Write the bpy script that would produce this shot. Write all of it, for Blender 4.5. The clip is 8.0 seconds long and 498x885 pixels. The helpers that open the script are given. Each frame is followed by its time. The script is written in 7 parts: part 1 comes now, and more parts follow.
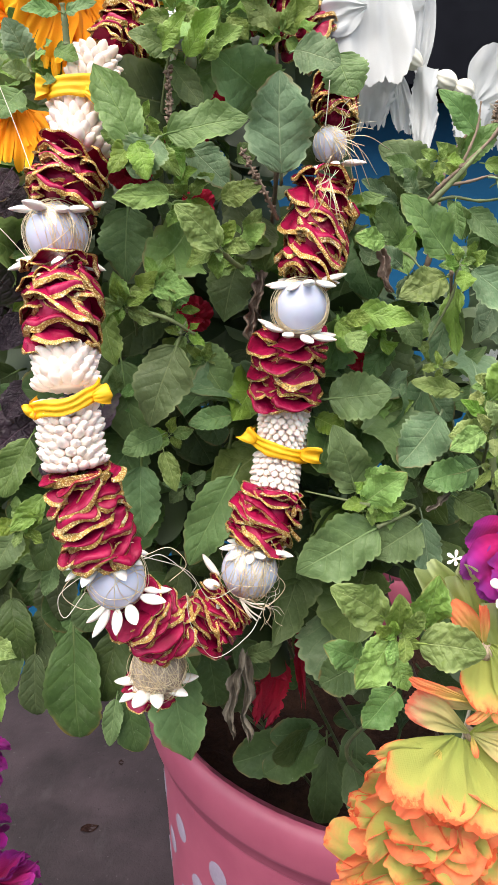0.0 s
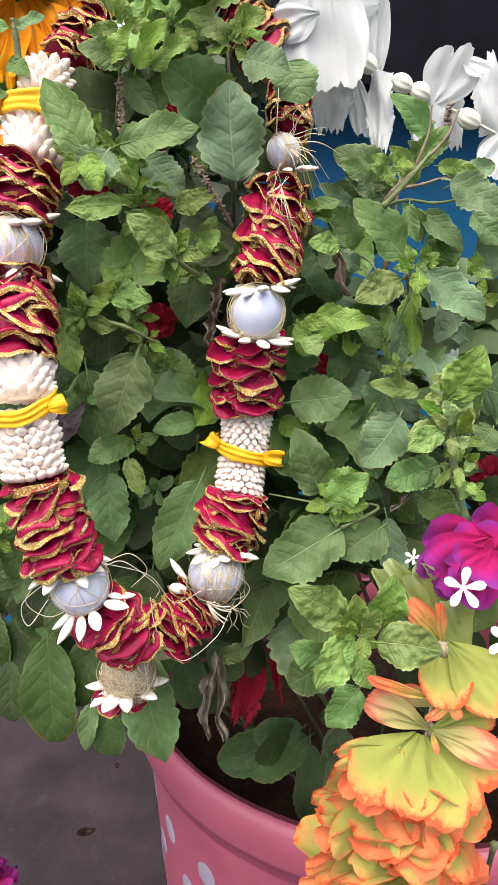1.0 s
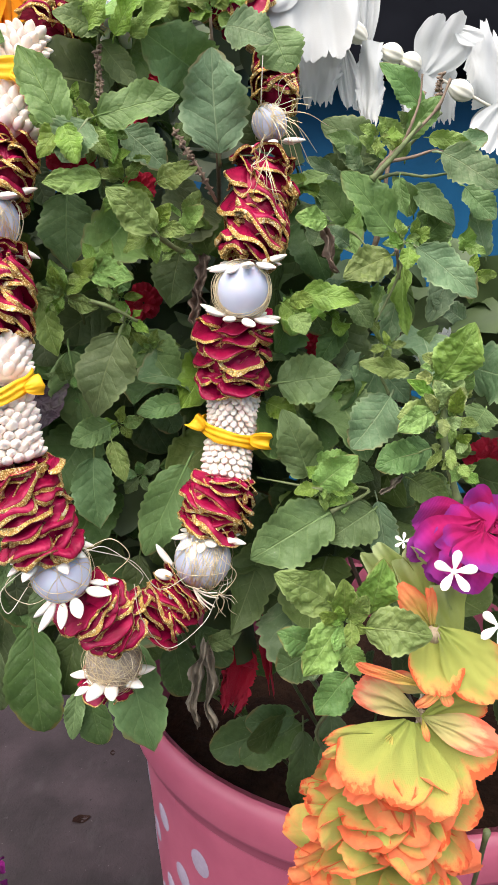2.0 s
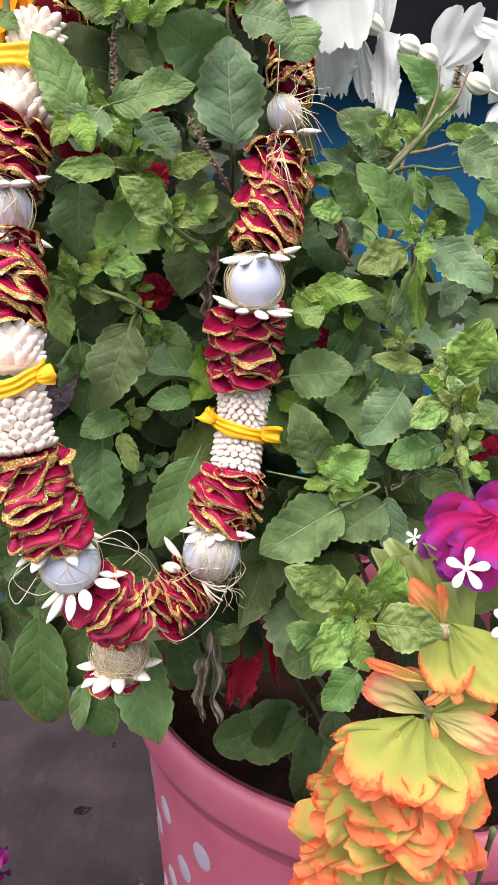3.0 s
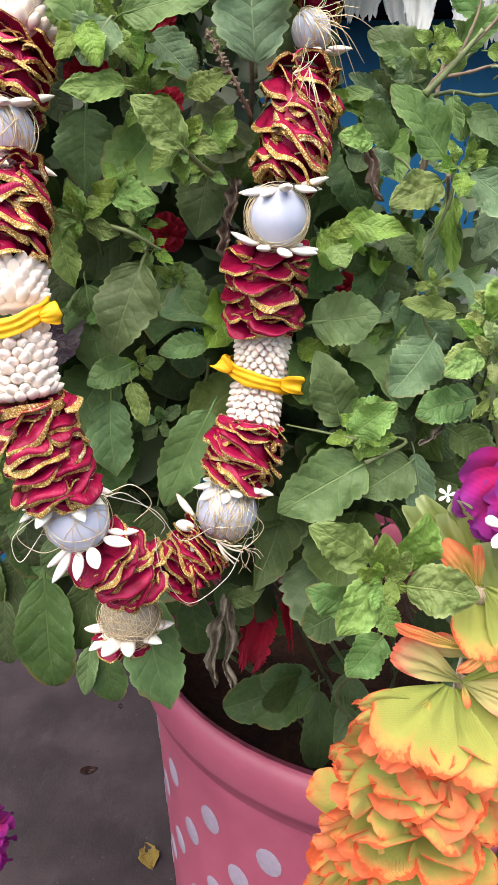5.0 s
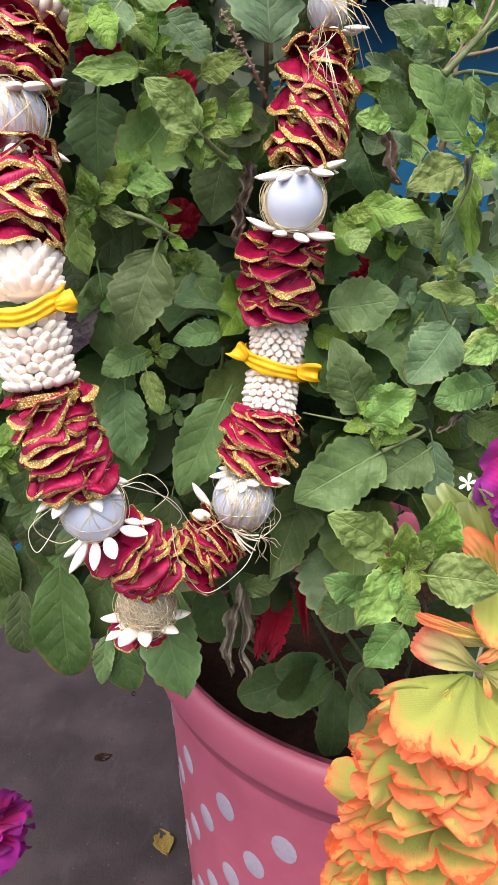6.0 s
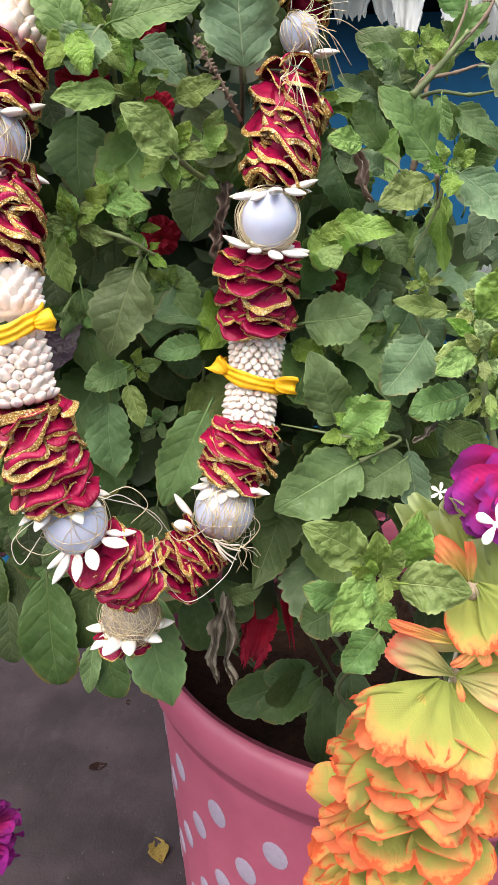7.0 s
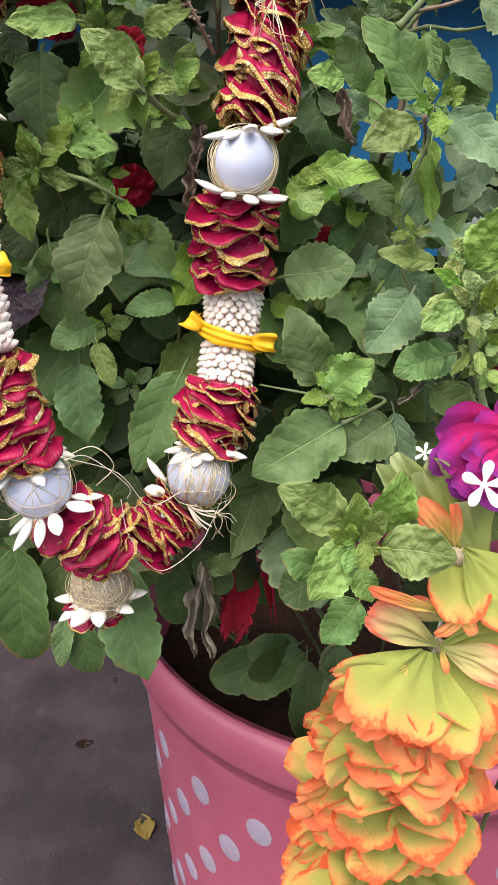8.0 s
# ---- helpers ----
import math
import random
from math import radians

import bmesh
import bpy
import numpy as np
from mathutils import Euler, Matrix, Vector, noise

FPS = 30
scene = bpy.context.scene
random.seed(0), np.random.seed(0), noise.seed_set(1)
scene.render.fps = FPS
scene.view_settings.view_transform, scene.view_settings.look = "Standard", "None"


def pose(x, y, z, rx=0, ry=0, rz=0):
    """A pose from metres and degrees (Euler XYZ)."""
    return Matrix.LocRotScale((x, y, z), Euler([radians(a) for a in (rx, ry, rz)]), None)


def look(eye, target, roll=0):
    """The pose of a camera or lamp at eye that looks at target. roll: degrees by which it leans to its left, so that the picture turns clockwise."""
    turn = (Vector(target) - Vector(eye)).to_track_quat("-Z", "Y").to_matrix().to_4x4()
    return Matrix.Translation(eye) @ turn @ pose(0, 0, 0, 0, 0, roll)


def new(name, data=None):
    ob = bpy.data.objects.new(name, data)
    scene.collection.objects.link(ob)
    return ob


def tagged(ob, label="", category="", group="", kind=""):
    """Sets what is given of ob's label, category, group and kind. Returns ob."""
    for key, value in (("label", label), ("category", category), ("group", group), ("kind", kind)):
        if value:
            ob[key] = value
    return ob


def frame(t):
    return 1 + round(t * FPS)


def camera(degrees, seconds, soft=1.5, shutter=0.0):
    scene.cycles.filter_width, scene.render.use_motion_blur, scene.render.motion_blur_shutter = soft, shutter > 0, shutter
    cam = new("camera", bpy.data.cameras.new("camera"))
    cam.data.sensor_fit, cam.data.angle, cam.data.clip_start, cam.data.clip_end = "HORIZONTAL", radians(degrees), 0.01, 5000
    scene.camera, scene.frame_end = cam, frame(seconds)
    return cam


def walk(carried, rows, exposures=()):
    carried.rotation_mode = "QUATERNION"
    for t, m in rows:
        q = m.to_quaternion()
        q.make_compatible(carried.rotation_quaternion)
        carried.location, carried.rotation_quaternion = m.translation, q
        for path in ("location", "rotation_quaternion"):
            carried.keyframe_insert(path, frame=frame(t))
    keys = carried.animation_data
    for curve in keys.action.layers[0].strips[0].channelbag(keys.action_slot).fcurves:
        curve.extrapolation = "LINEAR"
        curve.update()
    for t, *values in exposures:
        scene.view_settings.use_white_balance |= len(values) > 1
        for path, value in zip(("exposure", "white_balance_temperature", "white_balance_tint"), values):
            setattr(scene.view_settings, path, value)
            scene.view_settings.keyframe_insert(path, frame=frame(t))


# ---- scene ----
cam = camera(37.7, 8.0, soft=1.5)
walk(cam, [
    (0, look((0.00311, 0.03025, 0.51957), (0.00386, 0.27161, 0.45443), -0.11)),
    (0.5, look((0.01489, 0.02842, 0.52206), (0.01656, 0.26973, 0.45674), -1.57)),
    (1, look((0.01501, 0.02800, 0.52167), (0.01610, 0.26930, 0.45633), -1.49)),
    (1.5, look((0.01786, 0.03100, 0.51952), (0.01982, 0.27203, 0.45317), -1.73)),
    (1.7, look((0.01850, 0.03310, 0.51820), (0.02039, 0.27372, 0.45038), -1.77)),
    (2.8, look((0.01699, 0.03396, 0.51841), (0.01812, 0.27376, 0.44773), -1.30)),
    (3, look((0.01619, 0.03469, 0.51738), (0.01686, 0.27440, 0.44639), -1.05)),
    (3.5, look((0.01583, 0.03500, 0.51732), (0.01514, 0.27458, 0.44591), -1.16)),
    (4, look((0.01633, 0.03641, 0.51662), (0.01538, 0.27557, 0.44381), -1.42)),
    (4.5, look((0.01568, 0.04053, 0.51390), (0.01378, 0.27849, 0.43726), -1.42)),
    (5, look((0.01180, 0.04805, 0.50882), (0.01084, 0.28418, 0.42670), -0.73)),
    (5.2, look((0.00937, 0.05014, 0.50773), (0.00733, 0.28524, 0.42273), -0.75)),
    (6.3, look((0.01023, 0.04982, 0.50891), (0.00598, 0.28458, 0.42304), -1.38)),
    (6.5, look((0.01170, 0.04829, 0.50960), (0.00840, 0.28343, 0.42476), -1.56)),
    (7, look((0.01498, 0.04594, 0.51118), (0.01193, 0.28148, 0.42744), -1.80)),
    (7.5, look((0.01341, 0.04783, 0.50946), (0.00982, 0.28283, 0.42424), -1.61)),
    (8, look((0.01960, 0.05485, 0.50167), (0.01876, 0.28814, 0.41181), -1.57)),
], [(0.0, 0.67)])

# ---- light ----
world = bpy.data.worlds.new("sky")
scene.world = world
world.use_nodes = True
wn = world.node_tree
sky = wn.nodes.new("ShaderNodeTexSky")
sky.sky_type = "NISHITA"
sky.sun_disc = False
sky.sun_elevation = radians(70)
sky.sun_rotation = radians(200)
sky.air_density, sky.dust_density, sky.ozone_density = 1.0, 4.0, 1.0
wn.nodes["Background"].inputs[1].default_value = 0.15
wn.links.new(sky.outputs[0], wn.nodes["Background"].inputs[0])

sun = new("sun", bpy.data.lights.new("sun", "SUN"))
sun.data.energy = 4.8
sun.data.angle = radians(98)
sun.data.color = (1.0, 0.93, 0.84)
sun.matrix_world = look((-0.35, -0.42, 1.5), (0, 0, 0))


# ---- materials ----
def bare(name):
    m = bpy.data.materials.new(name)
    m.use_nodes = True
    nt = m.node_tree
    return m, nt, nt.nodes["Principled BSDF"]


def node(nt, kind, **values):
    n = nt.nodes.new(kind)
    for key, value in values.items():
        n.inputs[key.replace("_", " ")].default_value = value
    return n


def mixed(nt, fac, a, b, how="MIX"):
    n = nt.nodes.new("ShaderNodeMix")
    n.data_type, n.blend_type = "RGBA", how
    for slot, value in ((0, fac), (6, a), (7, b)):
        if isinstance(value, bpy.types.NodeSocket):
            nt.links.new(value, n.inputs[slot])
        elif slot == 0:
            n.inputs[0].default_value = value
        else:
            n.inputs[slot].default_value = (*value[:3], 1)
    return n.outputs[2]


def math_node(nt, how, a, b=0.0, c=0.0):
    n = nt.nodes.new("ShaderNodeMath")
    n.operation = how
    for slot, value in enumerate((a, b, c)):
        if isinstance(value, bpy.types.NodeSocket):
            nt.links.new(value, n.inputs[slot])
        else:
            n.inputs[slot].default_value = value
    return n.outputs[0]


def smooth(nt, value, low, high):
    n = nt.nodes.new("ShaderNodeMapRange")
    n.interpolation_type = "SMOOTHSTEP"
    nt.links.new(value, n.inputs[0])
    n.inputs[1].default_value, n.inputs[2].default_value = low, high
    return n.outputs[0]


def bumped(nt, shader, height, strength, distance):
    b = node(nt, "ShaderNodeBump", Strength=strength, Distance=distance)
    nt.links.new(height, b.inputs["Height"])
    nt.links.new(b.outputs[0], shader.inputs["Normal"])


def coords(nt):
    return nt.nodes.new("ShaderNodeTexCoord").outputs["Object"]


def noisy(nt, at, scale, detail=4.0, rough=0.6):
    n = node(nt, "ShaderNodeTexNoise", Scale=scale, Detail=detail, Roughness=rough)
    nt.links.new(at, n.inputs["Vector"])
    return n.outputs["Fac"]


def plain(name, a, b, rough=0.5, scale=300.0, bump=0.2, dist=0.0004, metal=0.0, coarse=0.12, sheen=0.0, vary=0.0, coat=0.0, sub=0.0, spec=0.5):
    """A surface between two colours, with grain, coarse stains and fine relief."""
    m, nt, s = bare(name)
    at = coords(nt)
    fine = noisy(nt, at, scale)
    big = noisy(nt, at, scale * coarse, 3.0)
    f = smooth(nt, math_node(nt, "ADD", math_node(nt, "MULTIPLY", fine, 0.45), math_node(nt, "MULTIPLY", big, 0.55)), 0.32, 0.68)
    col = mixed(nt, f, a, b)
    if vary:
        info = nt.nodes.new("ShaderNodeObjectInfo")
        hsv = node(nt, "ShaderNodeHueSaturation")
        nt.links.new(math_node(nt, "MULTIPLY_ADD", info.outputs["Random"], vary, 1.0 - vary / 2), hsv.inputs["Value"])
        nt.links.new(math_node(nt, "MULTIPLY_ADD", info.outputs["Random"], vary * 0.06, 0.5 - vary * 0.03), hsv.inputs["Hue"])
        nt.links.new(col, hsv.inputs["Color"])
        col = hsv.outputs[0]
    nt.links.new(col, s.inputs["Base Color"])
    nt.links.new(math_node(nt, "MULTIPLY_ADD", big, 0.25, rough - 0.12), s.inputs["Roughness"])
    s.inputs["Metallic"].default_value = metal
    s.inputs["Sheen Weight"].default_value = sheen
    s.inputs["Coat Weight"].default_value = coat
    s.inputs["Specular IOR Level"].default_value = spec
    s.inputs["Subsurface Weight"].default_value = sub
    s.inputs["Subsurface Radius"].default_value = (0.004, 0.0024, 0.0018)
    bumped(nt, s, fine, bump, dist)
    return m


def leafy(name, a, b, vein, rough=0.5, quilt=0.25, through_light=0.22, dusty=0.16):
    """Leaf tissue with a pale midrib and rim, slanting side veins and blotches. UV: x across the blade from -1 to 1, y along it."""
    m, nt, s = bare(name)
    xyz = nt.nodes.new("ShaderNodeSeparateXYZ")
    uv = nt.nodes.new("ShaderNodeTexCoord").outputs["UV"]
    nt.links.new(uv, xyz.inputs[0])
    own = nt.nodes.new("ShaderNodeObjectInfo").outputs["Random"]
    isle = nt.nodes.new("ShaderNodeNewGeometry").outputs["Random Per Island"]
    chance = math_node(nt, "FRACT", math_node(nt, "ADD", own, isle))
    shift = nt.nodes.new("ShaderNodeVectorMath")
    shift.operation = "MULTIPLY_ADD"
    nt.links.new(uv, shift.inputs[0])
    shift.inputs[1].default_value = (0.33, 1.0, 1.0)
    nt.links.new(math_node(nt, "MULTIPLY", chance, 40.0), shift.inputs[2])
    at = shift.outputs[0]
    side = math_node(nt, "ABSOLUTE", xyz.outputs[0])
    rib = math_node(nt, "SUBTRACT", 1.0, smooth(nt, side, 0.008, 0.04))
    run = math_node(nt, "ADD", math_node(nt, "MULTIPLY", math_node(nt, "SUBTRACT", xyz.outputs[1], math_node(nt, "MULTIPLY", side, 0.24)), 6.0), math_node(nt, "MULTIPLY", noisy(nt, at, 4.0), 0.8))
    saw = math_node(nt, "PINGPONG", run, 0.5)
    veins = math_node(nt, "MULTIPLY", math_node(nt, "SUBTRACT", 1.0, smooth(nt, saw, 0.015, 0.07)), math_node(nt, "SUBTRACT", 1.0, smooth(nt, side, 0.55, 0.95)))
    lines = math_node(nt, "MAXIMUM", rib, math_node(nt, "MULTIPLY", veins, 0.28))
    net = node(nt, "ShaderNodeTexVoronoi", Scale=13.0)
    net.feature = "DISTANCE_TO_EDGE"
    nt.links.new(at, net.inputs["Vector"])
    mesh_lines = math_node(nt, "SUBTRACT", 1.0, smooth(nt, net.outputs["Distance"], 0.0, 0.12))
    rim = smooth(nt, side, 0.86, 0.97)
    blot = smooth(nt, noisy(nt, at, 3.5, 5.0), 0.35, 0.65)
    patch = smooth(nt, noisy(nt, at, 13.0, 5.0), 0.35, 0.65)
    fine = noisy(nt, at, 60.0)
    col = mixed(nt, math_node(nt, "MULTIPLY", math_node(nt, "ADD", blot, chance), 0.5), a, b)
    col = mixed(nt, math_node(nt, "MULTIPLY", patch, 0.28), col, tuple(c * 0.62 for c in a))
    col = mixed(nt, math_node(nt, "MULTIPLY", mesh_lines, 0.1), col, tuple(c * 0.5 for c in a))
    col = mixed(nt, math_node(nt, "MULTIPLY", lines, 0.6), col, vein)
    col = mixed(nt, math_node(nt, "MULTIPLY", rim, 0.45), col, vein)
    specks = smooth(nt, noisy(nt, at, 28.0, 2.0), 0.7, 0.76)
    col = mixed(nt, math_node(nt, "MULTIPLY", specks, 0.45), col, (0.3, 0.32, 0.24))
    worn = math_node(nt, "MULTIPLY", smooth(nt, math_node(nt, "ADD", math_node(nt, "MULTIPLY", xyz.outputs[1], side), math_node(nt, "MULTIPLY", blot, 0.25)), 0.78, 1.0), smooth(nt, chance, 0.55, 0.75))
    col = mixed(nt, math_node(nt, "MULTIPLY", worn, 0.7), col, (0.17, 0.1, 0.05))
    other = math_node(nt, "FRACT", math_node(nt, "MULTIPLY", chance, 7.31))
    dust = math_node(nt, "MULTIPLY", smooth(nt, noisy(nt, at, 6.0, 6.0, 0.7), 0.5, 0.72), smooth(nt, other, 0.3, 0.9))
    col = mixed(nt, math_node(nt, "MULTIPLY", dust, dusty), col, (0.33, 0.36, 0.24))
    hsv = node(nt, "ShaderNodeHueSaturation")
    nt.links.new(math_node(nt, "MULTIPLY_ADD", chance, 0.05, 0.482), hsv.inputs["Hue"])
    nt.links.new(math_node(nt, "MULTIPLY_ADD", other, 0.25, 0.95), hsv.inputs["Saturation"])
    nt.links.new(math_node(nt, "MULTIPLY_ADD", chance, 0.4, 0.85), hsv.inputs["Value"])
    nt.links.new(col, hsv.inputs["Color"])
    nt.links.new(hsv.outputs[0], s.inputs["Base Color"])
    nt.links.new(math_node(nt, "MULTIPLY_ADD", patch, 0.25, rough - 0.12), s.inputs["Roughness"])
    s.inputs["Specular IOR Level"].default_value = 0.3
    height = math_node(nt, "SUBTRACT", math_node(nt, "MULTIPLY", smooth(nt, saw, 0.0, 0.3), 0.2), math_node(nt, "ADD", math_node(nt, "MULTIPLY", lines, 0.4), math_node(nt, "MULTIPLY", math_node(nt, "SUBTRACT", 1.0, smooth(nt, net.outputs["Distance"], 0.0, 0.3)), quilt * 2.2)))
    height = math_node(nt, "ADD", height, math_node(nt, "MULTIPLY", noisy(nt, at, 9.0, 2.5), 0.45))
    bumped(nt, s, height, 0.52, 0.0012)
    t = nt.nodes.new("ShaderNodeBsdfTranslucent")
    nt.links.new(mixed(nt, 0.5, hsv.outputs[0], (0.12, 0.28, 0.03)), t.inputs[0])
    ms = nt.nodes.new("ShaderNodeMixShader")
    ms.inputs[0].default_value = through_light
    nt.links.new(s.outputs[0], ms.inputs[1])
    nt.links.new(t.outputs[0], ms.inputs[2])
    nt.links.new(ms.outputs[0], nt.nodes["Material Output"].inputs[0])
    return m


def woven(name, stops, rough=0.75, weave=60.0, through_light=0.25, bump=0.5, sheen=0.04, fringed=False):
    """Printed cloth of an artificial petal; colours run along the petal's own y, from 0 at its root to 1 at its rim."""
    m, nt, s = bare(name)
    at = coords(nt)
    xyz = nt.nodes.new("ShaderNodeSeparateXYZ")
    nt.links.new(at, xyz.inputs[0])
    info = nt.nodes.new("ShaderNodeObjectInfo")
    blot = noisy(nt, at, 3.0, 3.0)
    if fringed:
        cut = nt.nodes.new("ShaderNodeSeparateXYZ")
        nt.links.new(nt.nodes.new("ShaderNodeTexCoord").outputs["UV"], cut.inputs[0])
        edge = math_node(nt, "MULTIPLY", math_node(nt, "POWER", cut.outputs[0], 7.0), math_node(nt, "MULTIPLY", smooth(nt, cut.outputs[1], 0.4, 0.9), 0.22))
        streak = noisy(nt, at, 14.0, 3.0)
        along = math_node(nt, "ADD", math_node(nt, "ADD", cut.outputs[1], edge), math_node(nt, "MULTIPLY_ADD", math_node(nt, "ADD", blot, math_node(nt, "MULTIPLY", streak, 0.4)), 0.6, -0.42))
    else:
        along = math_node(nt, "ADD", xyz.outputs[1], math_node(nt, "MULTIPLY_ADD", blot, 0.5, -0.25))
        along = math_node(nt, "ADD", along, math_node(nt, "MULTIPLY", math_node(nt, "POWER", math_node(nt, "ABSOLUTE", xyz.outputs[0]), 2.0), 0.45))
    along = math_node(nt, "ADD", along, math_node(nt, "MULTIPLY_ADD", info.outputs["Random"], 0.14, -0.08))
    ramp = nt.nodes.new("ShaderNodeValToRGB")
    e = ramp.color_ramp.elements
    while len(e) < len(stops):
        e.new(0.5)
    for k, (p, c) in enumerate(stops):
        e[k].position, e[k].color = min(p, 1.0), (*c, 1)
    nt.links.new(along, ramp.inputs[0])
    wx = math_node(nt, "SINE", math_node(nt, "MULTIPLY", xyz.outputs[0], weave * 6.28))
    wy = math_node(nt, "SINE", math_node(nt, "MULTIPLY", xyz.outputs[1], weave * 6.28))
    thread = math_node(nt, "MULTIPLY_ADD", math_node(nt, "MULTIPLY", wx, wy), 0.5, 0.5)
    col = mixed(nt, math_node(nt, "MULTIPLY", thread, 0.12), ramp.outputs[0], mixed(nt, 1.0, ramp.outputs[0], (0.55, 0.55, 0.5), "MULTIPLY"))
    col = mixed(nt, math_node(nt, "MULTIPLY", noisy(nt, at, 9.0), 0.2), col, mixed(nt, 1.0, col, (0.8, 0.75, 0.7), "MULTIPLY"))
    nt.links.new(col, s.inputs["Base Color"])
    s.inputs["Roughness"].default_value = rough
    s.inputs["Sheen Weight"].default_value = sheen
    s.inputs["Specular IOR Level"].default_value = 0.12
    bumped(nt, s, math_node(nt, "ADD", thread, math_node(nt, "MULTIPLY", blot, 2.0)), bump, 0.0006)
    t = nt.nodes.new("ShaderNodeBsdfTranslucent")
    nt.links.new(col, t.inputs[0])
    ms = nt.nodes.new("ShaderNodeMixShader")
    ms.inputs[0].default_value = through_light
    nt.links.new(s.outputs[0], ms.inputs[1])
    nt.links.new(t.outputs[0], ms.inputs[2])
    nt.links.new(ms.outputs[0], nt.nodes["Material Output"].inputs[0])
    return m


def braid(name):
    """Metallic gold braid, darker between its threads; its glints are pale patches put into the colour."""
    m, nt, s = bare(name)
    at = coords(nt)
    v = node(nt, "ShaderNodeTexVoronoi", Scale=1900.0)
    nt.links.new(at, v.inputs["Vector"])
    dots = smooth(nt, v.outputs["Distance"], 0.15, 0.6)
    col = mixed(nt, dots, (1.0, 0.84, 0.42), (0.5, 0.28, 0.06))
    col = mixed(nt, math_node(nt, "MULTIPLY", smooth(nt, noisy(nt, at, 500.0), 0.56, 0.7), 0.8), col, (1.0, 0.93, 0.66))
    nt.links.new(col, s.inputs["Base Color"])
    s.inputs["Metallic"].default_value = 0.4
    s.inputs["Roughness"].default_value = 0.28
    bumped(nt, s, math_node(nt, "SUBTRACT", 1.0, dots), 0.8, 0.0005)
    return m


def satin(name, a, b):
    """Satin ribbon: a fine weave, a soft sheen and slight stains."""
    m, nt, s = bare(name)
    at = coords(nt)
    w = node(nt, "ShaderNodeTexWave", Scale=1100.0, Distortion=3.0)
    nt.links.new(at, w.inputs["Vector"])
    big = noisy(nt, at, 160.0)
    col = mixed(nt, smooth(nt, big, 0.3, 0.7), a, b)
    col = mixed(nt, math_node(nt, "MULTIPLY", w.outputs["Fac"], 0.1), col, mixed(nt, 1.0, col, (0.5, 0.5, 0.5), "MULTIPLY"))
    nt.links.new(col, s.inputs["Base Color"])
    s.inputs["Roughness"].default_value = 0.26
    s.inputs["Specular IOR Level"].default_value = 0.65
    s.inputs["Specular Tint"].default_value = (1.0, 0.38, 0.5, 1)
    bumped(nt, s, math_node(nt, "ADD", math_node(nt, "MULTIPLY", w.outputs["Fac"], 0.12), noisy(nt, at, 330.0)), 0.55, 0.0007)
    return m


def concrete():
    m, nt, s = bare("worn_concrete")
    at = coords(nt)
    big = smooth(nt, noisy(nt, at, 9.0, 6.0), 0.36, 0.64)
    mid = smooth(nt, noisy(nt, at, 30.0, 6.0), 0.35, 0.7)
    fine = noisy(nt, at, 420.0, 4.0)
    col = mixed(nt, big, (0.0118, 0.007, 0.0085), (0.047, 0.0315, 0.0375))
    col = mixed(nt, math_node(nt, "MULTIPLY", mid, 0.55), col, (0.02, 0.014, 0.0158))
    col = mixed(nt, math_node(nt, "MULTIPLY", fine, 0.35), col, (0.036, 0.031, 0.033))
    streak = nt.nodes.new("ShaderNodeMapping")
    streak.inputs["Scale"].default_value = (46, 17, 1)
    streak.inputs["Rotation"].default_value = (0, 0, 0.7)
    nt.links.new(at, streak.inputs[0])
    col = mixed(nt, math_node(nt, "MULTIPLY", smooth(nt, noisy(nt, streak.outputs[0], 1.0, 3.0), 0.58, 0.78), 0.2), col, (0.085, 0.076, 0.08))
    spots = smooth(nt, noisy(nt, at, 90.0, 2.0), 0.7, 0.76)
    col = mixed(nt, math_node(nt, "MULTIPLY", spots, 0.6), col, (0.05, 0.045, 0.045))
    grit = smooth(nt, noisy(nt, at, 210.0, 2.0), 0.68, 0.73)
    col = mixed(nt, math_node(nt, "MULTIPLY", grit, 0.7), col, (0.006, 0.004, 0.0045))
    lime = smooth(nt, noisy(nt, at, 260.0, 2.0, 0.5), 0.71, 0.75)
    col = mixed(nt, math_node(nt, "MULTIPLY", lime, 0.5), col, (0.12, 0.11, 0.11))
    nt.links.new(col, s.inputs["Base Color"])
    s.inputs["Roughness"].default_value = 0.8
    s.inputs["Specular IOR Level"].default_value = 0.3
    bumped(nt, s, math_node(nt, "ADD", fine, mid), 0.35, 0.0015)
    return m


CONCRETE = concrete()
PINK = plain("pink_plastic", (0.35, 0.075, 0.128), (0.41, 0.098, 0.155), 0.36, 60.0, 0.12, 0.0006, coat=0.0)
DOT = plain("pale_print", (0.31, 0.25, 0.33), (0.38, 0.32, 0.4), 0.5, 400.0, 0.1)
SOIL = plain("dark_soil", (0.016, 0.0085, 0.006), (0.042, 0.022, 0.014), 0.95, 260.0, 1.0, 0.004, spec=0.1)
FRESH = leafy("fresh_leaf", (0.152, 0.234, 0.057), (0.238, 0.322, 0.093), (0.34, 0.43, 0.16), 0.5, 0.07)
MATURE = leafy("mature_leaf", (0.108, 0.171, 0.06), (0.168, 0.241, 0.094), (0.25, 0.335, 0.135), 0.52, 0.04)
GREYISH = leafy("dull_leaf", (0.12, 0.185, 0.098), (0.172, 0.235, 0.132), (0.32, 0.38, 0.22), 0.6, 0.045, dusty=0.4)
# Darker copy of the leaf greens: shade under the bush put into the colour.
DEEP = leafy("shade_toned_leaf", (0.053, 0.08, 0.028), (0.088, 0.123, 0.046), (0.14, 0.175, 0.072), 0.55, 0.03)
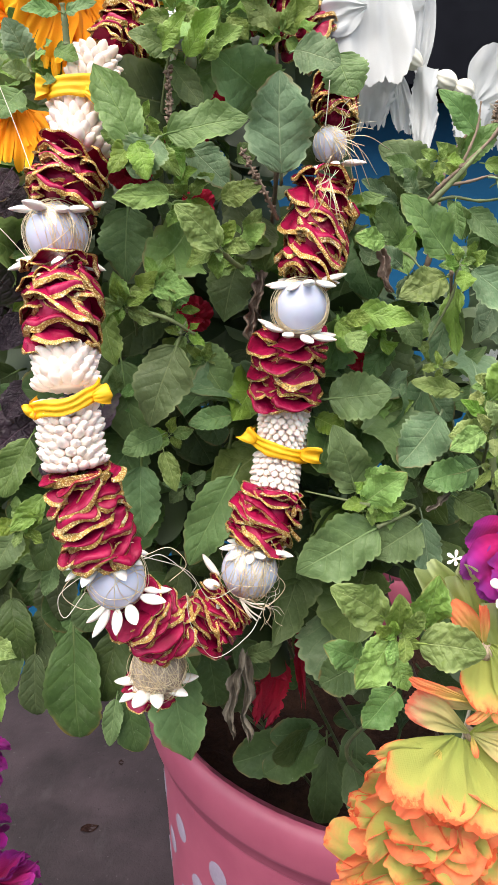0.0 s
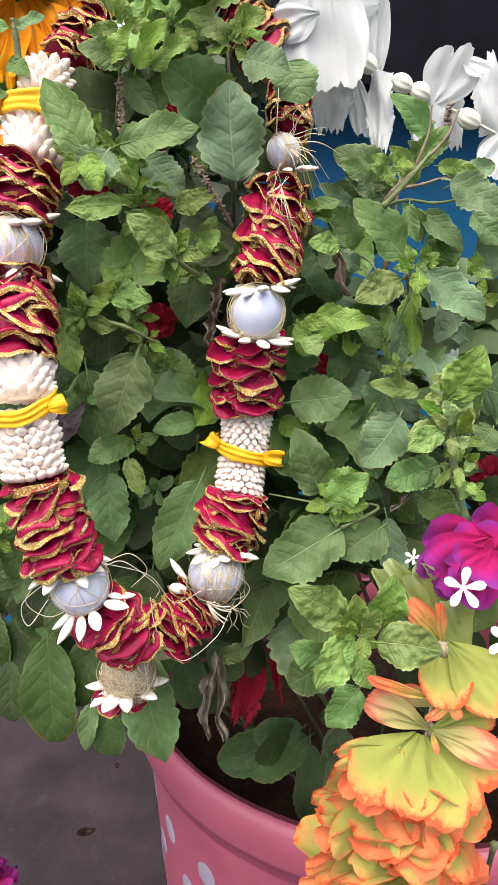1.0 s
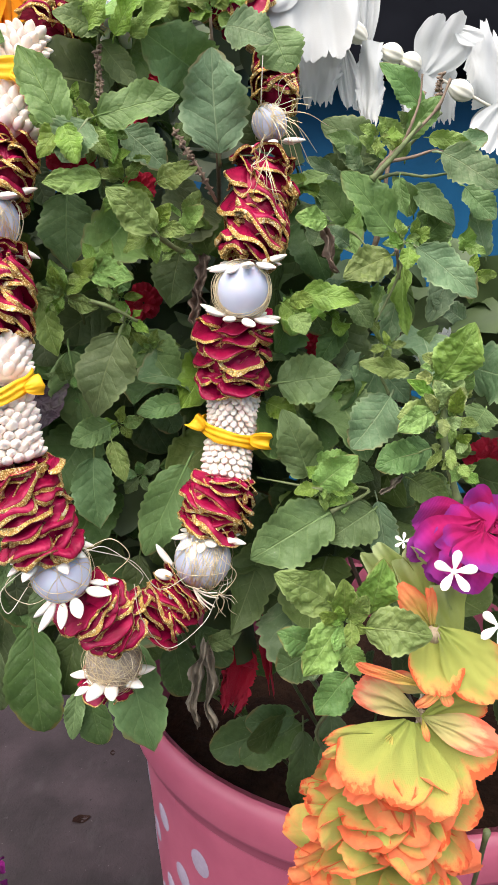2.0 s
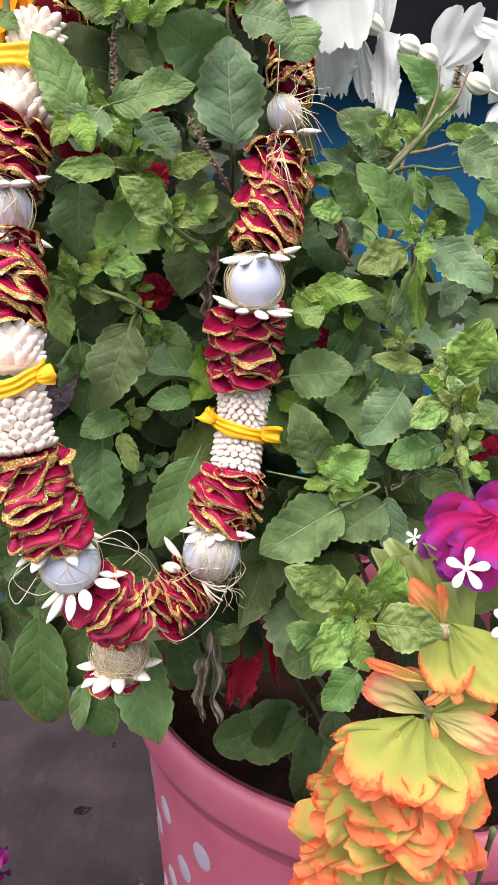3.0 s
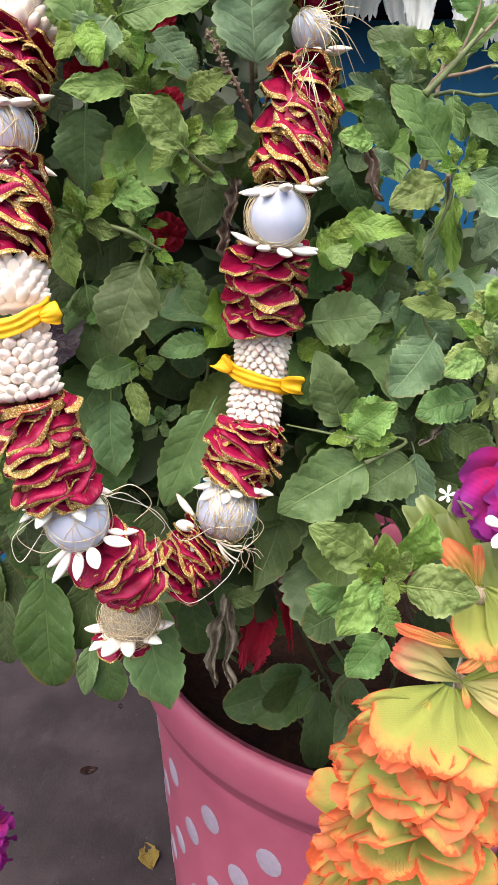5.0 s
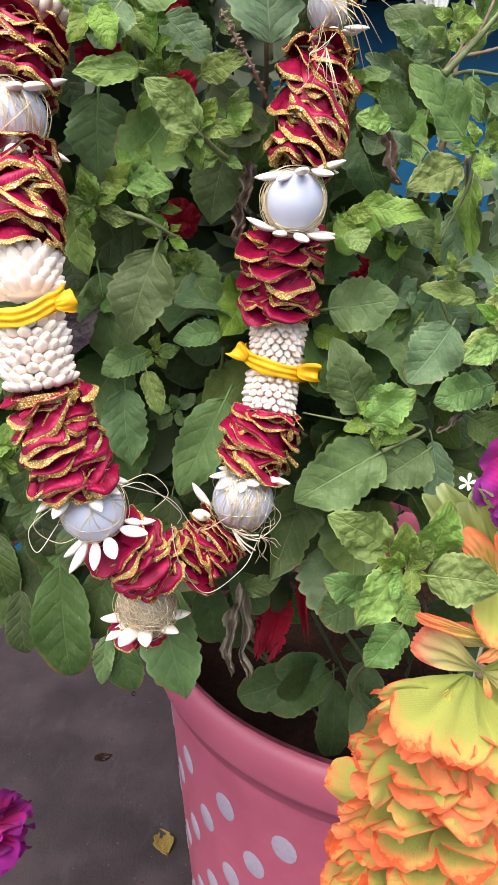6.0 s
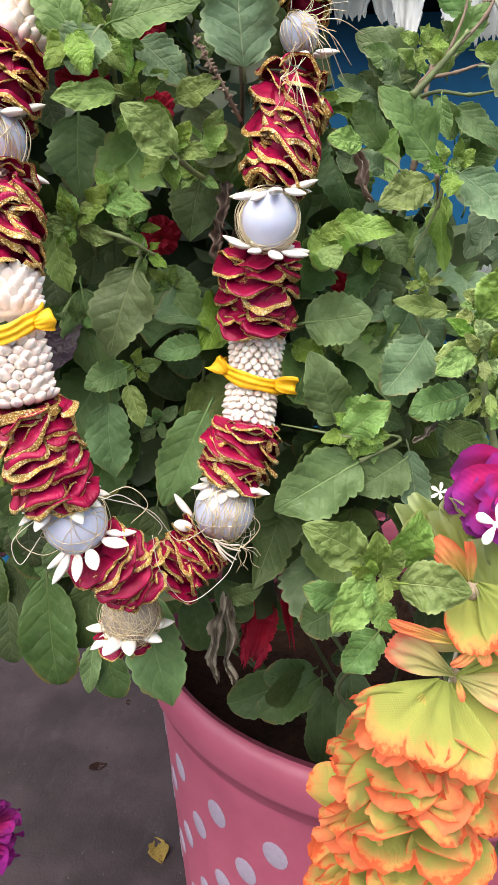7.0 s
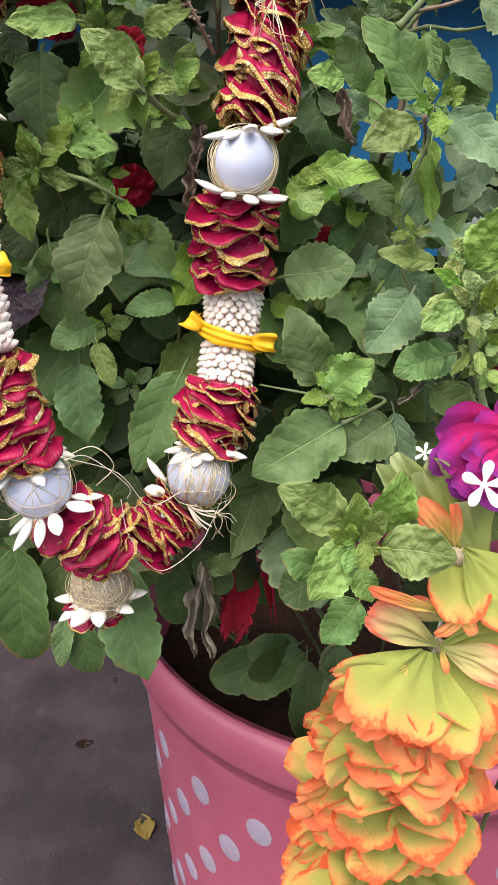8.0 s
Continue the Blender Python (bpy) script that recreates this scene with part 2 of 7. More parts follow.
PALE = leafy("pale_young_leaf", (0.25, 0.32, 0.1), (0.34, 0.41, 0.16), (0.48, 0.55, 0.28), 0.55, 0.08)
PURPLE_LEAF = leafy("purple_leaf", (0.022, 0.014, 0.022), (0.04, 0.022, 0.034), (0.07, 0.04, 0.06), 0.55, 0.25, 0.1)
# Leaf green darkened to hold the shade inside the bush.
INNER = plain("inner_shade_leaf", (0.036, 0.06, 0.02), (0.062, 0.096, 0.031), 0.55, 60.0, 0.2, 0.001)
STEM = plain("green_stem", (0.15, 0.2, 0.07), (0.11, 0.13, 0.06), 0.6, 400.0, 0.3)
BROWN = plain("woody_stem", (0.14, 0.095, 0.065), (0.24, 0.18, 0.13), 0.8, 500.0, 0.6)
DRY = plain("withered_leaf", (0.17, 0.14, 0.1), (0.28, 0.245, 0.19), 0.85, 300.0, 0.6, 0.001)
WITHERED = plain("wilted_leaf", (0.17, 0.12, 0.09), (0.29, 0.225, 0.18), 0.85, 300.0, 0.6, 0.001)
DARKDRY = plain("brown_dead_leaf", (0.01, 0.005, 0.004), (0.03, 0.013, 0.01), 0.9, 300.0, 0.6, 0.001, spec=0.1)
YELLOW_DRY = plain("yellow_dead_leaf", (0.2, 0.13, 0.012), (0.1, 0.07, 0.015), 0.8, 200.0, 0.5, 0.001)
SATIN = satin("burgundy_satin", (0.2, 0.0028, 0.029), (0.345, 0.006, 0.057))
GOLD = braid("gold_braid")
THREAD = plain("gold_thread", (0.84, 0.75, 0.55), (0.64, 0.5, 0.29), 0.4, 900.0, 0.2, metal=0.6)
STRING = plain("pale_string", (0.7, 0.66, 0.56), (0.55, 0.5, 0.4), 0.7, 900.0, 0.3)
PEARL = plain("pale_pearl", (0.5, 0.53, 0.67), (0.56, 0.59, 0.72), 0.5, 120.0, 0.05, coat=0.05, sub=0.6)
WRAP = plain("beige_thread_wrap", (0.34, 0.27, 0.2), (0.5, 0.42, 0.34), 0.8, 900.0, 0.8, 0.001)
BUD = plain("cream_plastic_bud", (0.87, 0.75, 0.66), (0.92, 0.84, 0.77), 0.45, 700.0, 0.1, vary=0.12, sub=0.3)
WHITE_PETAL = plain("white_plastic_petal", (0.8, 0.75, 0.67), (0.86, 0.83, 0.77), 0.45, 500.0, 0.1, vary=0.1, sub=0.3)
YELLOW = plain("yellow_ribbon", (0.85, 0.42, 0.003), (0.9, 0.5, 0.008), 0.6, 500.0, 0.3)
CREAM = plain("cream_ribbed_bead", (0.72, 0.7, 0.58), (0.8, 0.78, 0.68), 0.45, 400.0, 0.1)
BEIGE = plain("beige_wrapped_bead", (0.27, 0.2, 0.13), (0.4, 0.32, 0.22), 0.7, 600.0, 0.6, 0.001)
WHITE_CLOTH = woven("white_cloth", ((0.0, (0.55, 0.58, 0.58)), (0.4, (0.66, 0.685, 0.69)), (1.0, (0.75, 0.77, 0.775))), weave=90.0, through_light=0.3, bump=0.15)
ORANGE_CLOTH = woven("orange_cloth", ((0.0, (0.36, 0.43, 0.1)), (0.7, (0.48, 0.49, 0.12)), (0.89, (0.7, 0.42, 0.13)), (0.965, (0.83, 0.29, 0.1)), (1.0, (0.78, 0.14, 0.05))), weave=72.0, bump=0.5, fringed=True)
CORAL_CLOTH = woven("coral_cloth", ((0.0, (0.5, 0.48, 0.12)), (0.35, (0.66, 0.46, 0.13)), (0.66, (0.82, 0.34, 0.13)), (0.95, (0.83, 0.2, 0.09))), weave=72.0, bump=0.3, fringed=True)
PEACH_CLOTH = woven("peach_cloth", ((0.0, (0.4, 0.42, 0.15)), (0.5, (0.62, 0.53, 0.22)), (0.72, (0.8, 0.45, 0.24)), (0.88, (0.88, 0.22, 0.13))), weave=72.0, bump=0.2, fringed=True)
TANGERINE = woven("tangerine_cloth", ((0.0, (0.9, 0.3, 0.012)), (0.45, (0.93, 0.33, 0.012)), (1.0, (0.96, 0.52, 0.02))), weave=40.0, bump=0.2)
MAGENTA = woven("magenta_cloth", ((0.0, (0.32, 0.004, 0.075)), (0.5, (0.38, 0.009, 0.12)), (0.74, (0.32, 0.014, 0.19)), (0.93, (0.22, 0.028, 0.23))), weave=46.0, bump=0.22, sheen=0.1)
VIOLET = woven("violet_cloth", ((0.0, (0.58, 0.012, 0.14)), (0.55, (0.54, 0.018, 0.24)), (0.82, (0.4, 0.02, 0.3)), (1.0, (0.22, 0.014, 0.18))), weave=40.0)
RED_CLOTH = woven("red_cloth", ((0.0, (0.42, 0.012, 0.035)), (0.5, (0.54, 0.018, 0.05)), (1.0, (0.58, 0.03, 0.075))), weave=40.0)
PINK_CLOTH = woven("pink_cloth", ((0.0, (0.6, 0.25, 0.32)), (1.0, (0.62, 0.3, 0.38))), weave=40.0)
GREEN_CLOTH = woven("green_cloth", ((0.0, (0.34, 0.4, 0.1)), (0.6, (0.44, 0.52, 0.16)), (1.0, (0.56, 0.64, 0.32))), weave=40.0, bump=0.15)
BLUE = plain("blue_paint", (0.002, 0.072, 0.165), (0.006, 0.097, 0.215), 0.6, 40.0, 0.3, 0.002, spec=0.25)
# Near-black base colour carries the shade seen above the blue wall.
CHARCOAL = plain("recess_dark", (0.004, 0.0045, 0.007), (0.009, 0.01, 0.014), 0.85, 20.0, 0.3, 0.002, spec=0.08)


# ---- building helpers ----
FRONT = Vector((0.0, -0.95, 0.3)).normalized()


def mesh_of(name, verts, faces, material, flat=False, uv=None):
    me = bpy.data.meshes.new(name)
    me.from_pydata([tuple(v) for v in verts], [], faces)
    if uv:
        layer = me.uv_layers.new(name="blade")
        layer.data.foreach_set("uv", [c for loop in me.loops for c in uv[loop.vertex_index]])
    me.materials.append(material)
    if not flat:
        me.polygons.foreach_set("use_smooth", [True] * len(me.polygons))
    me.update()
    return me


def thing(name, at, label, category, group="", kind=""):
    ob = new(name)
    ob.empty_display_size = 0.01
    ob.matrix_basis = Matrix.Translation(at)
    return tagged(ob, label, category, group, kind)


def held(name, mesh, parent, m=None, label=""):
    """A mesh as one part under a thing or a part; m is its place in the world."""
    ob = new(name, mesh)
    ob.parent = parent
    up = parent.matrix_basis.copy()
    if parent.parent:
        up = parent.parent.matrix_basis @ up
    ob.matrix_basis = up.inverted() @ (m if m is not None else Matrix.Identity(4))
    return tagged(ob, label)


def aim(origin, along, facing, size=(1, 1, 1)):
    """A pose with its y along one way and its z as near as can be to another."""
    y = Vector(along).normalized()
    z = Vector(facing) - y * Vector(facing).dot(y)
    if z.length < 1e-6:
        z = y.orthogonal()
    z.normalize()
    x = y.cross(z)
    m = Matrix((x, y, z)).transposed().to_4x4()
    return Matrix.Translation(origin) @ m @ Matrix.Diagonal((*size, 1))


def sheet(nu, nv, f, closed=False):
    """Points and faces of a grid; f(u, v) with u and v from 0 to 1. closed: v runs round."""
    cols = nv if closed else nv + 1
    verts = [f(i / nu, j / nv) for i in range(nu + 1) for j in range(cols)]
    faces = [(i * cols + j, i * cols + (j + 1) % cols, (i + 1) * cols + (j + 1) % cols, (i + 1) * cols + j) for i in range(nu) for j in range(nv)]
    return verts, faces


def tube(points, radii, sides=6):
    """A closed tapering tube through points."""
    pts = [Vector(p) for p in points]
    n = len(pts)
    if not isinstance(radii, (list, tuple)):
        radii = [radii] * n
    verts, faces = [], []
    ref = Vector((0.31, 0.77, 0.55))
    for i, p in enumerate(pts):
        d = (pts[min(i + 1, n - 1)] - pts[max(i - 1, 0)]).normalized()
        a = d.cross(ref)
        if a.length < 1e-4:
            a = d.orthogonal()
        a.normalize()
        b = d.cross(a)
        for k in range(sides):
            t = 2 * math.pi * k / sides
            verts.append(p + (a * math.cos(t) + b * math.sin(t)) * radii[i])
    for i in range(n - 1):
        for k in range(sides):
            faces.append((i * sides + k, i * sides + (k + 1) % sides, (i + 1) * sides + (k + 1) % sides, (i + 1) * sides + k))
    faces.append(tuple(range(sides))[::-1])
    faces.append(tuple((n - 1) * sides + k for k in range(sides)))
    return verts, faces


def joined(*pieces):
    verts, faces = [], []
    for v, f in pieces:
        o = len(verts)
        verts += v
        faces += [tuple(i + o for i in q) for q in f]
    return verts, faces


def bend(*points, steps=8):
    """A smooth line through points."""
    p = [Vector(q) for q in points]
    p = [p[0] * 2 - p[1]] + p + [p[-1] * 2 - p[-2]]
    out = []
    for i in range(1, len(p) - 2):
        for s in range(steps):
            t = s / steps
            out.append(0.5 * (2 * p[i] + (p[i + 1] - p[i - 1]) * t + (2 * p[i - 1] - 5 * p[i] + 4 * p[i + 1] - p[i + 2]) * t * t + (3 * p[i] - p[i - 1] - 3 * p[i + 1] + p[i + 2]) * t ** 3))
    return out + [p[-2]]


def turned(profile, sides=96):
    """A solid of revolution about z; the profile is closed on itself."""
    n = len(profile)
    verts = [(r * math.cos(2 * math.pi * k / sides), r * math.sin(2 * math.pi * k / sides), z) for k in range(sides) for r, z in profile]
    faces = [(k * n + i, ((k + 1) % sides) * n + i, ((k + 1) % sides) * n + (i + 1) % n, k * n + (i + 1) % n) for k in range(sides) for i in range(n)]
    return verts, faces


def box(x0, y0, z0, x1, y1, z1):
    v = [(x, y, z) for z in (z0, z1) for y in (y0, y1) for x in (x0, x1)]
    return v, [(0, 2, 3, 1), (4, 5, 7, 6), (0, 1, 5, 4), (1, 3, 7, 5), (3, 2, 6, 7), (2, 0, 4, 6)]


# ---- setting ----
gx = [-60, -8, -2, -0.8, -0.4, -0.2, 0, 0.2, 0.4, 0.8, 2, 8, 60]
verts = [(x, y + 0.5, 0.0) for y in gx for x in gx]
faces = [(i * 13 + j, i * 13 + j + 1, (i + 1) * 13 + j + 1, (i + 1) * 13 + j) for i in range(12) for j in range(12)]
tagged(new("ground", mesh_of("ground", verts, faces, CONCRETE)), "grey worn concrete paving with dark stains", "ground", kind="structure")

wall = box(-2.2, 0.0, 0.0, 2.6, 0.12, 0.66)
tagged(new("wall_blue", mesh_of("wall_blue", *wall, BLUE, True)), "low painted blue masonry wall behind the plant", "wall", kind="structure").matrix_basis = pose(0, 0.84, 0)
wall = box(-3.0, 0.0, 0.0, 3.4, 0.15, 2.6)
tagged(new("wall_back", mesh_of("wall_back", *wall, CHARCOAL, True)), "near-black wall, the shade of the recess put into its colour", "wall", kind="structure").matrix_basis = pose(0, 1.5, 0)

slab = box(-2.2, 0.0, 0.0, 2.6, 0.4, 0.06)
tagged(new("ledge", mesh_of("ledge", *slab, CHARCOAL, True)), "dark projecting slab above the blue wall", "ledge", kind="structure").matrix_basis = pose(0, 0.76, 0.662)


# ---- pot ----
POT = Vector((0.1088, 0.4721, 0.0))
RIM, WALL_TOP, TAPER = 0.2471, 0.1663, math.tan(radians(2.2))


def pot_radius(z):
    return WALL_TOP - (RIM - z) * TAPER


def flower_pot():
    pot = thing("flower_pot", POT, "pink plastic pot with pale oval dots, standing on concrete", "plant pot")
    outer = [(pot_radius(z), z) for z in (0.004, 0.05, 0.1, 0.15, 0.2, 0.25, RIM - 0.012)]
    inner = [(pot_radius(z) - 0.003, z) for z in (RIM - 0.012, 0.2, 0.1, 0.01)]
    held("body", mesh_of("body", *turned([(0.001, 0.0), (pot_radius(0) - 0.003, 0.0)] + outer + inner + [(0.001, 0.008)]), PINK), pot, Matrix.Translation(POT))
    r = 0.1626
    lip = [(r, RIM - 0.022), (r - 0.0005, RIM - 0.005), (r + 0.0008, RIM - 0.001), (r + 0.003, RIM), (r + 0.0062, RIM - 0.0012), (r + 0.0088, RIM - 0.005), (r + 0.01, RIM - 0.0105), (r + 0.0101, RIM - 0.022), (r + 0.0094, RIM - 0.0246), (r + 0.0076, RIM - 0.0262), (r + 0.0062, RIM - 0.0268), (r + 0.006, RIM - 0.0335), (r + 0.0052, RIM - 0.0348), (r + 0.002, RIM - 0.0352)]
    held("rim", mesh_of("rim", *turned(lip, 128), PINK), pot, Matrix.Translation(POT), "smooth rolled pink rim")
    size = 0.0088
    for row in range(8):
        z = RIM - 0.0712 - row * 0.0272
        for k in range(24):
            a = radians(k * 15 + (row % 2) * 7.4 + 11.3)
            disc = []
            for ring in (1.0, 0.86, 0.0):
                for s in range(14 if ring else 1):
                    t = 2 * math.pi * s / 14
                    zz = z + size * ring * math.sin(t) * 1.02
                    aa = a + size * ring * math.cos(t) * 0.92 / WALL_TOP
                    rr = pot_radius(zz) + (0.0001 if ring == 1.0 else 0.0004)
                    disc.append((rr * math.cos(aa), rr * math.sin(aa), zz))
            q = [(s, (s + 1) % 14, 14 + (s + 1) % 14, 14 + s) for s in range(14)] + [(14 + s, 14 + (s + 1) % 14, 28) for s in range(14)]
            held("dot", mesh_of("dot", disc, q, DOT), pot, Matrix.Translation(POT))
    return pot


flower_pot()


def soil_top():
    def f(u, v):
        r, t = 0.160 * u, 2 * math.pi * v
        x, y = r * math.cos(t), r * math.sin(t)
        return (x, y, 0.012 * noise.noise((x * 30, y * 30, 1)) + 0.006 * noise.noise((x * 90, y * 90, 4)))
    ob = new("potting_soil", mesh_of("potting_soil", *sheet(26, 60, f, True), SOIL))
    ob.matrix_basis = Matrix.Translation(POT + Vector((0, 0, 0.1765)))
    tagged(ob, "dark moist potting soil filling the pink pot", "soil", kind="stuff")


soil_top()


# ---- plant ----
def leaf_mesh(name, material, wide, seed, fold=0.25, droop=0.18, quilt=0.0, teeth=0.05, wave=0.03, blunt=0.72, nu=44, nv=8):
    """One toothed leaf of unit length along y, with its stalk behind the root."""
    rng = random.Random(seed)
    ph, ph2 = rng.uniform(0, 6), rng.uniform(0, 6)
    skew = rng.uniform(-0.04, 0.04)

    def f(u, v):
        s = v * 2 - 1
        h = (u ** 0.55) * ((1 - u) ** blunt)
        h *= wide * 0.5 / ((0.55 / (0.55 + blunt)) ** 0.55 * (blunt / (0.55 + blunt)) ** blunt)
        if u > 0.05:
            h *= 1 + teeth * (1 + 0.8 * noise.noise((u * 5, 4 if s > 0 else -4, ph2))) * (abs(math.sin(math.pi * (u * 9 - 0.3 * noise.noise((u * 7, s, ph))) + ph)) ** 0.8 - 0.6) * abs(s) ** 3 + 0.16 * noise.noise((u * 3.5, 2 if s > 0 else -2, ph))
        x = s * h + skew * math.sin(math.pi * u)
        z = fold * abs(s) * h + 1.3 * droop * u * (1 - u)
        z += wave * s * s * math.sin(u * 9 + ph + (1.5 if s > 0 else 0)) * (h / (wide * 0.5 + 1e-6))
        z += 0.02 * math.sin(u * 5 + ph2) * (1 - abs(s))
        if quilt:
            z += quilt * (abs(math.sin(math.pi * (u * 4.6 - abs(s) * 1.2) + 0.8 * noise.noise((u * 3, s * 2, ph)))) * 0.25 + 1.5 * noise.noise((s * 4, u * 8, ph)) + 0.8 * noise.noise((s * 8, u * 15, ph2))) * (0.25 + abs(s)) * (1 - abs(s) ** 6) * min(1.0, (1 - u) * 4)
        y = u
        return (x, y, z)
    blade = sheet(nu, nv, f)
    stalk = tube([(0, -0.13, -0.14), (0, -0.07, -0.05), (0, 0.0, -0.006), (skew, 0.5, droop * 0.32 - 0.014)], [0.02, 0.02, 0.018, 0.004], 5)
    uv = [(v / nv * 2 - 1, u / nu) for u in range(nu + 1) for v in range(nv + 1)] + [(0.0, 0.0)] * len(stalk[0])
    return mesh_of(name, *joined(blade, stalk), material, uv=uv)


LEAVES = {
    "m": [leaf_mesh("leaf", MATURE, 0.66, 11 + k, 0.24, 0.08 + 0.05 * k, 0.026, 0.12, 0.1, 0.7 + 0.06 * k, 44, 10) for k in range(5)],
    "g": [leaf_mesh("leaf", GREYISH, 0.68, 31 + k, 0.2, 0.14, 0.022, 0.17, 0.12, 0.62 + 0.08 * k) for k in range(3)],
    "f": [leaf_mesh("leaf", FRESH, 0.62, 51 + k, 0.28, 0.2, 0.03, 0.15, 0.15, 0.75 + 0.06 * k, 44, 10) for k in range(4)],
    "y": [leaf_mesh("leaf", FRESH, 0.66, 71 + k, 0.15, 0.22, 0.05, 0.1, 0.11, 0.72 + 0.06 * k, 46, 18) for k in range(4)],
    "w": [leaf_mesh("leaf", PALE, 0.66, 131 + k, 0.2, 0.25, 0.05, 0.13, 0.14, 0.72 + 0.06 * k, 46, 18) for k in range(3)],
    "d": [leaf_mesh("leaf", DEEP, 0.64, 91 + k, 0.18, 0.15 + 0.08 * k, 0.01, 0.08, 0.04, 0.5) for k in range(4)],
    "p": [leaf_mesh("leaf", PURPLE_LEAF, 0.62, 111 + k, 0.2, 0.2, 0.05, 0.08, 0.06) for k in range(2)],
}
PLANT = thing("tulsi_plant", POT + Vector((0, 0, 0.178)), "bushy green holy basil plant growing in the pink pot", "plant")
leaf_rng = random.Random(5)


def leaf(kind, base, tip, wide, roll=0.0, owner=None):
    """One leaf from its root to its tip; wide in metres; roll turns it about its length, in degrees."""
    base, tip = Vector(base), Vector(tip)
    d = tip - base
    n = d.length
    facing = Matrix.Rotation(radians(roll), 3, d.normalized()) @ FRONT
    mesh = leaf_rng.choice(LEAVES[kind])
    w = wide / (n * 0.66)
    return held("leaf", mesh, owner or PLANT, aim(base, d, facing, (n * w, n, n * min(w, 1.0))))


def stem(*points, thick=0.0022, thin=0.001, material=None, name="stem"):
    line = bend(*points)
    n = len(line)
    return held(name, mesh_of(name, *tube(line, [(thick + (thin - thick) * i / (n - 1)) * (0.85 + 0.35 * noise.noise((i * 0.45, thick * 900, 3)) + (0.35 if i % 8 == 0 else 0.0)) for i in range(n)], 7), material or STEM), PLANT)


def raceme(base, tip, seed, size=0.0009, owner=None):
    """A flower spike: a thin stalk beset with whorls of tiny buds."""
    rng = random.Random(seed)
    base, tip = Vector(base), Vector(tip)
    d = tip - base
    pieces = [tube([base, base + d * 0.5 + Vector((0.0006, 0, 0)), tip], [0.0006, 0.0005, 0.0003], 5)]
    for k in range(20):
        at = base + d * (0.12 + 0.88 * (k + rng.uniform(-0.4, 0.4)) / 19)
        for q in range(rng.choice((2, 3, 4))):
            way = Vector((rng.uniform(-1, 1), rng.uniform(-1, 1), rng.uniform(-0.2, 0.8))).normalized()
            pieces.append(tube([at, at + way * size * 0.9, at + way * size * 1.8], [size * 0.3, size * 0.55, size * 0.15], 5))
    return held("flower_spike", mesh_of("flower_spike", *joined(*pieces), BROWN), owner or PLANT, None, "small dry brownish flower spike")


def withered(base, tip, wide, seed, material=None):
    """A shrivelled hanging leaf, folded lengthwise."""
    rng = random.Random(seed)
    base, tip = Vector(base), Vector(tip)
    d = tip - base
    ph = rng.uniform(0, 6)

    def f(u, v):
        s = v * 2 - 1
        h = wide * 0.5 * (0.25 + 0.75 * math.sin(math.pi * min(1, u * 0.9 + 0.08)) ** 0.7) * (1 + 0.2 * math.sin(u * 17 + ph))
        bendy = wide * 0.9 * noise.noise((u * 3.5, ph, 2)) * u
        return (s * h * (0.75 + 0.7 * noise.noise((u * 6, ph, s * 0.5))) + bendy, u * d.length * (1 + 0.05 * noise.noise((s * 4, u * 3, ph))), wide * 0.4 * math.sin(s * 5 + u * 6 + ph) + wide * 0.5 * noise.noise((s * 3, u * 8, ph)) + wide * 0.35 * noise.noise((s * 6, u * 19, ph)))
    return held("withered_leaf", mesh_of("withered_leaf", *sheet(24, 12, f), material or DRY), PLANT, aim(base, d, FRONT), "dried curled brown leaf")


def placed(kind, base, tip, wide, roll, rng):
    """A leaf's points, faces and UV in the world, for a mesh of many leaves."""
    base, tip = Vector(base), Vector(tip)
    d = tip - base
    n = d.length
    w = wide / (n * 0.66)
    me = rng.choice(LEAVES[kind])
    m = aim(base, d, Matrix.Rotation(radians(roll), 3, d.normalized()) @ FRONT, (n * w, n, n * min(w, 1.0)))
    uv = [(0.0, 0.0)] * len(me.vertices)
    layer = me.uv_layers[0].data
    for loop in me.loops:
        uv[loop.vertex_index] = tuple(layer[loop.index].uv)
    return [m @ v.co for v in me.vertices], [tuple(q.vertices) for q in me.polygons], uv


def many(name, pieces, material, label):
    verts, faces = joined(*[(v, q) for v, q, uv in pieces])
    return held(name, mesh_of(name, verts, faces, material, uv=[c for v, q, uv in pieces for c in uv]), PLANT, None, label)


def sprig(at, size, seed, kind="y", count=5):
    """A growing tip: a whorl of young leaves with smaller ones in its middle."""
    rng = random.Random(seed)
    at = Vector(at)
    start = rng.uniform(0, 6)
    tips = []
    for k in range(count + 3):
        small = k >= count
        t = start + 2 * math.pi * k / count + rng.uniform(-0.3, 0.3)
        n = size * (rng.uniform(0.32, 0.5) if small else rng.uniform(0.75, 1.15))
        d = Vector((math.cos(t), rng.uniform(-0.75, -0.1) if small else rng.uniform(-0.5, 0.25), math.sin(t) * 0.85 + 0.1)).normalized() * n
        root = at + d * 0.18
        wide, roll = n * rng.uniform(0.5, 0.66), rng.uniform(-30, 30)
        if small:
            tips.append(placed(kind, root, root + d, wide, roll, rng))
        else:
            leaf(kind, root, root + d, wide, roll)
    many("shoot_tip", tips, LEAVES[kind][0].materials[0], "cluster of tiny unfolding leaves")


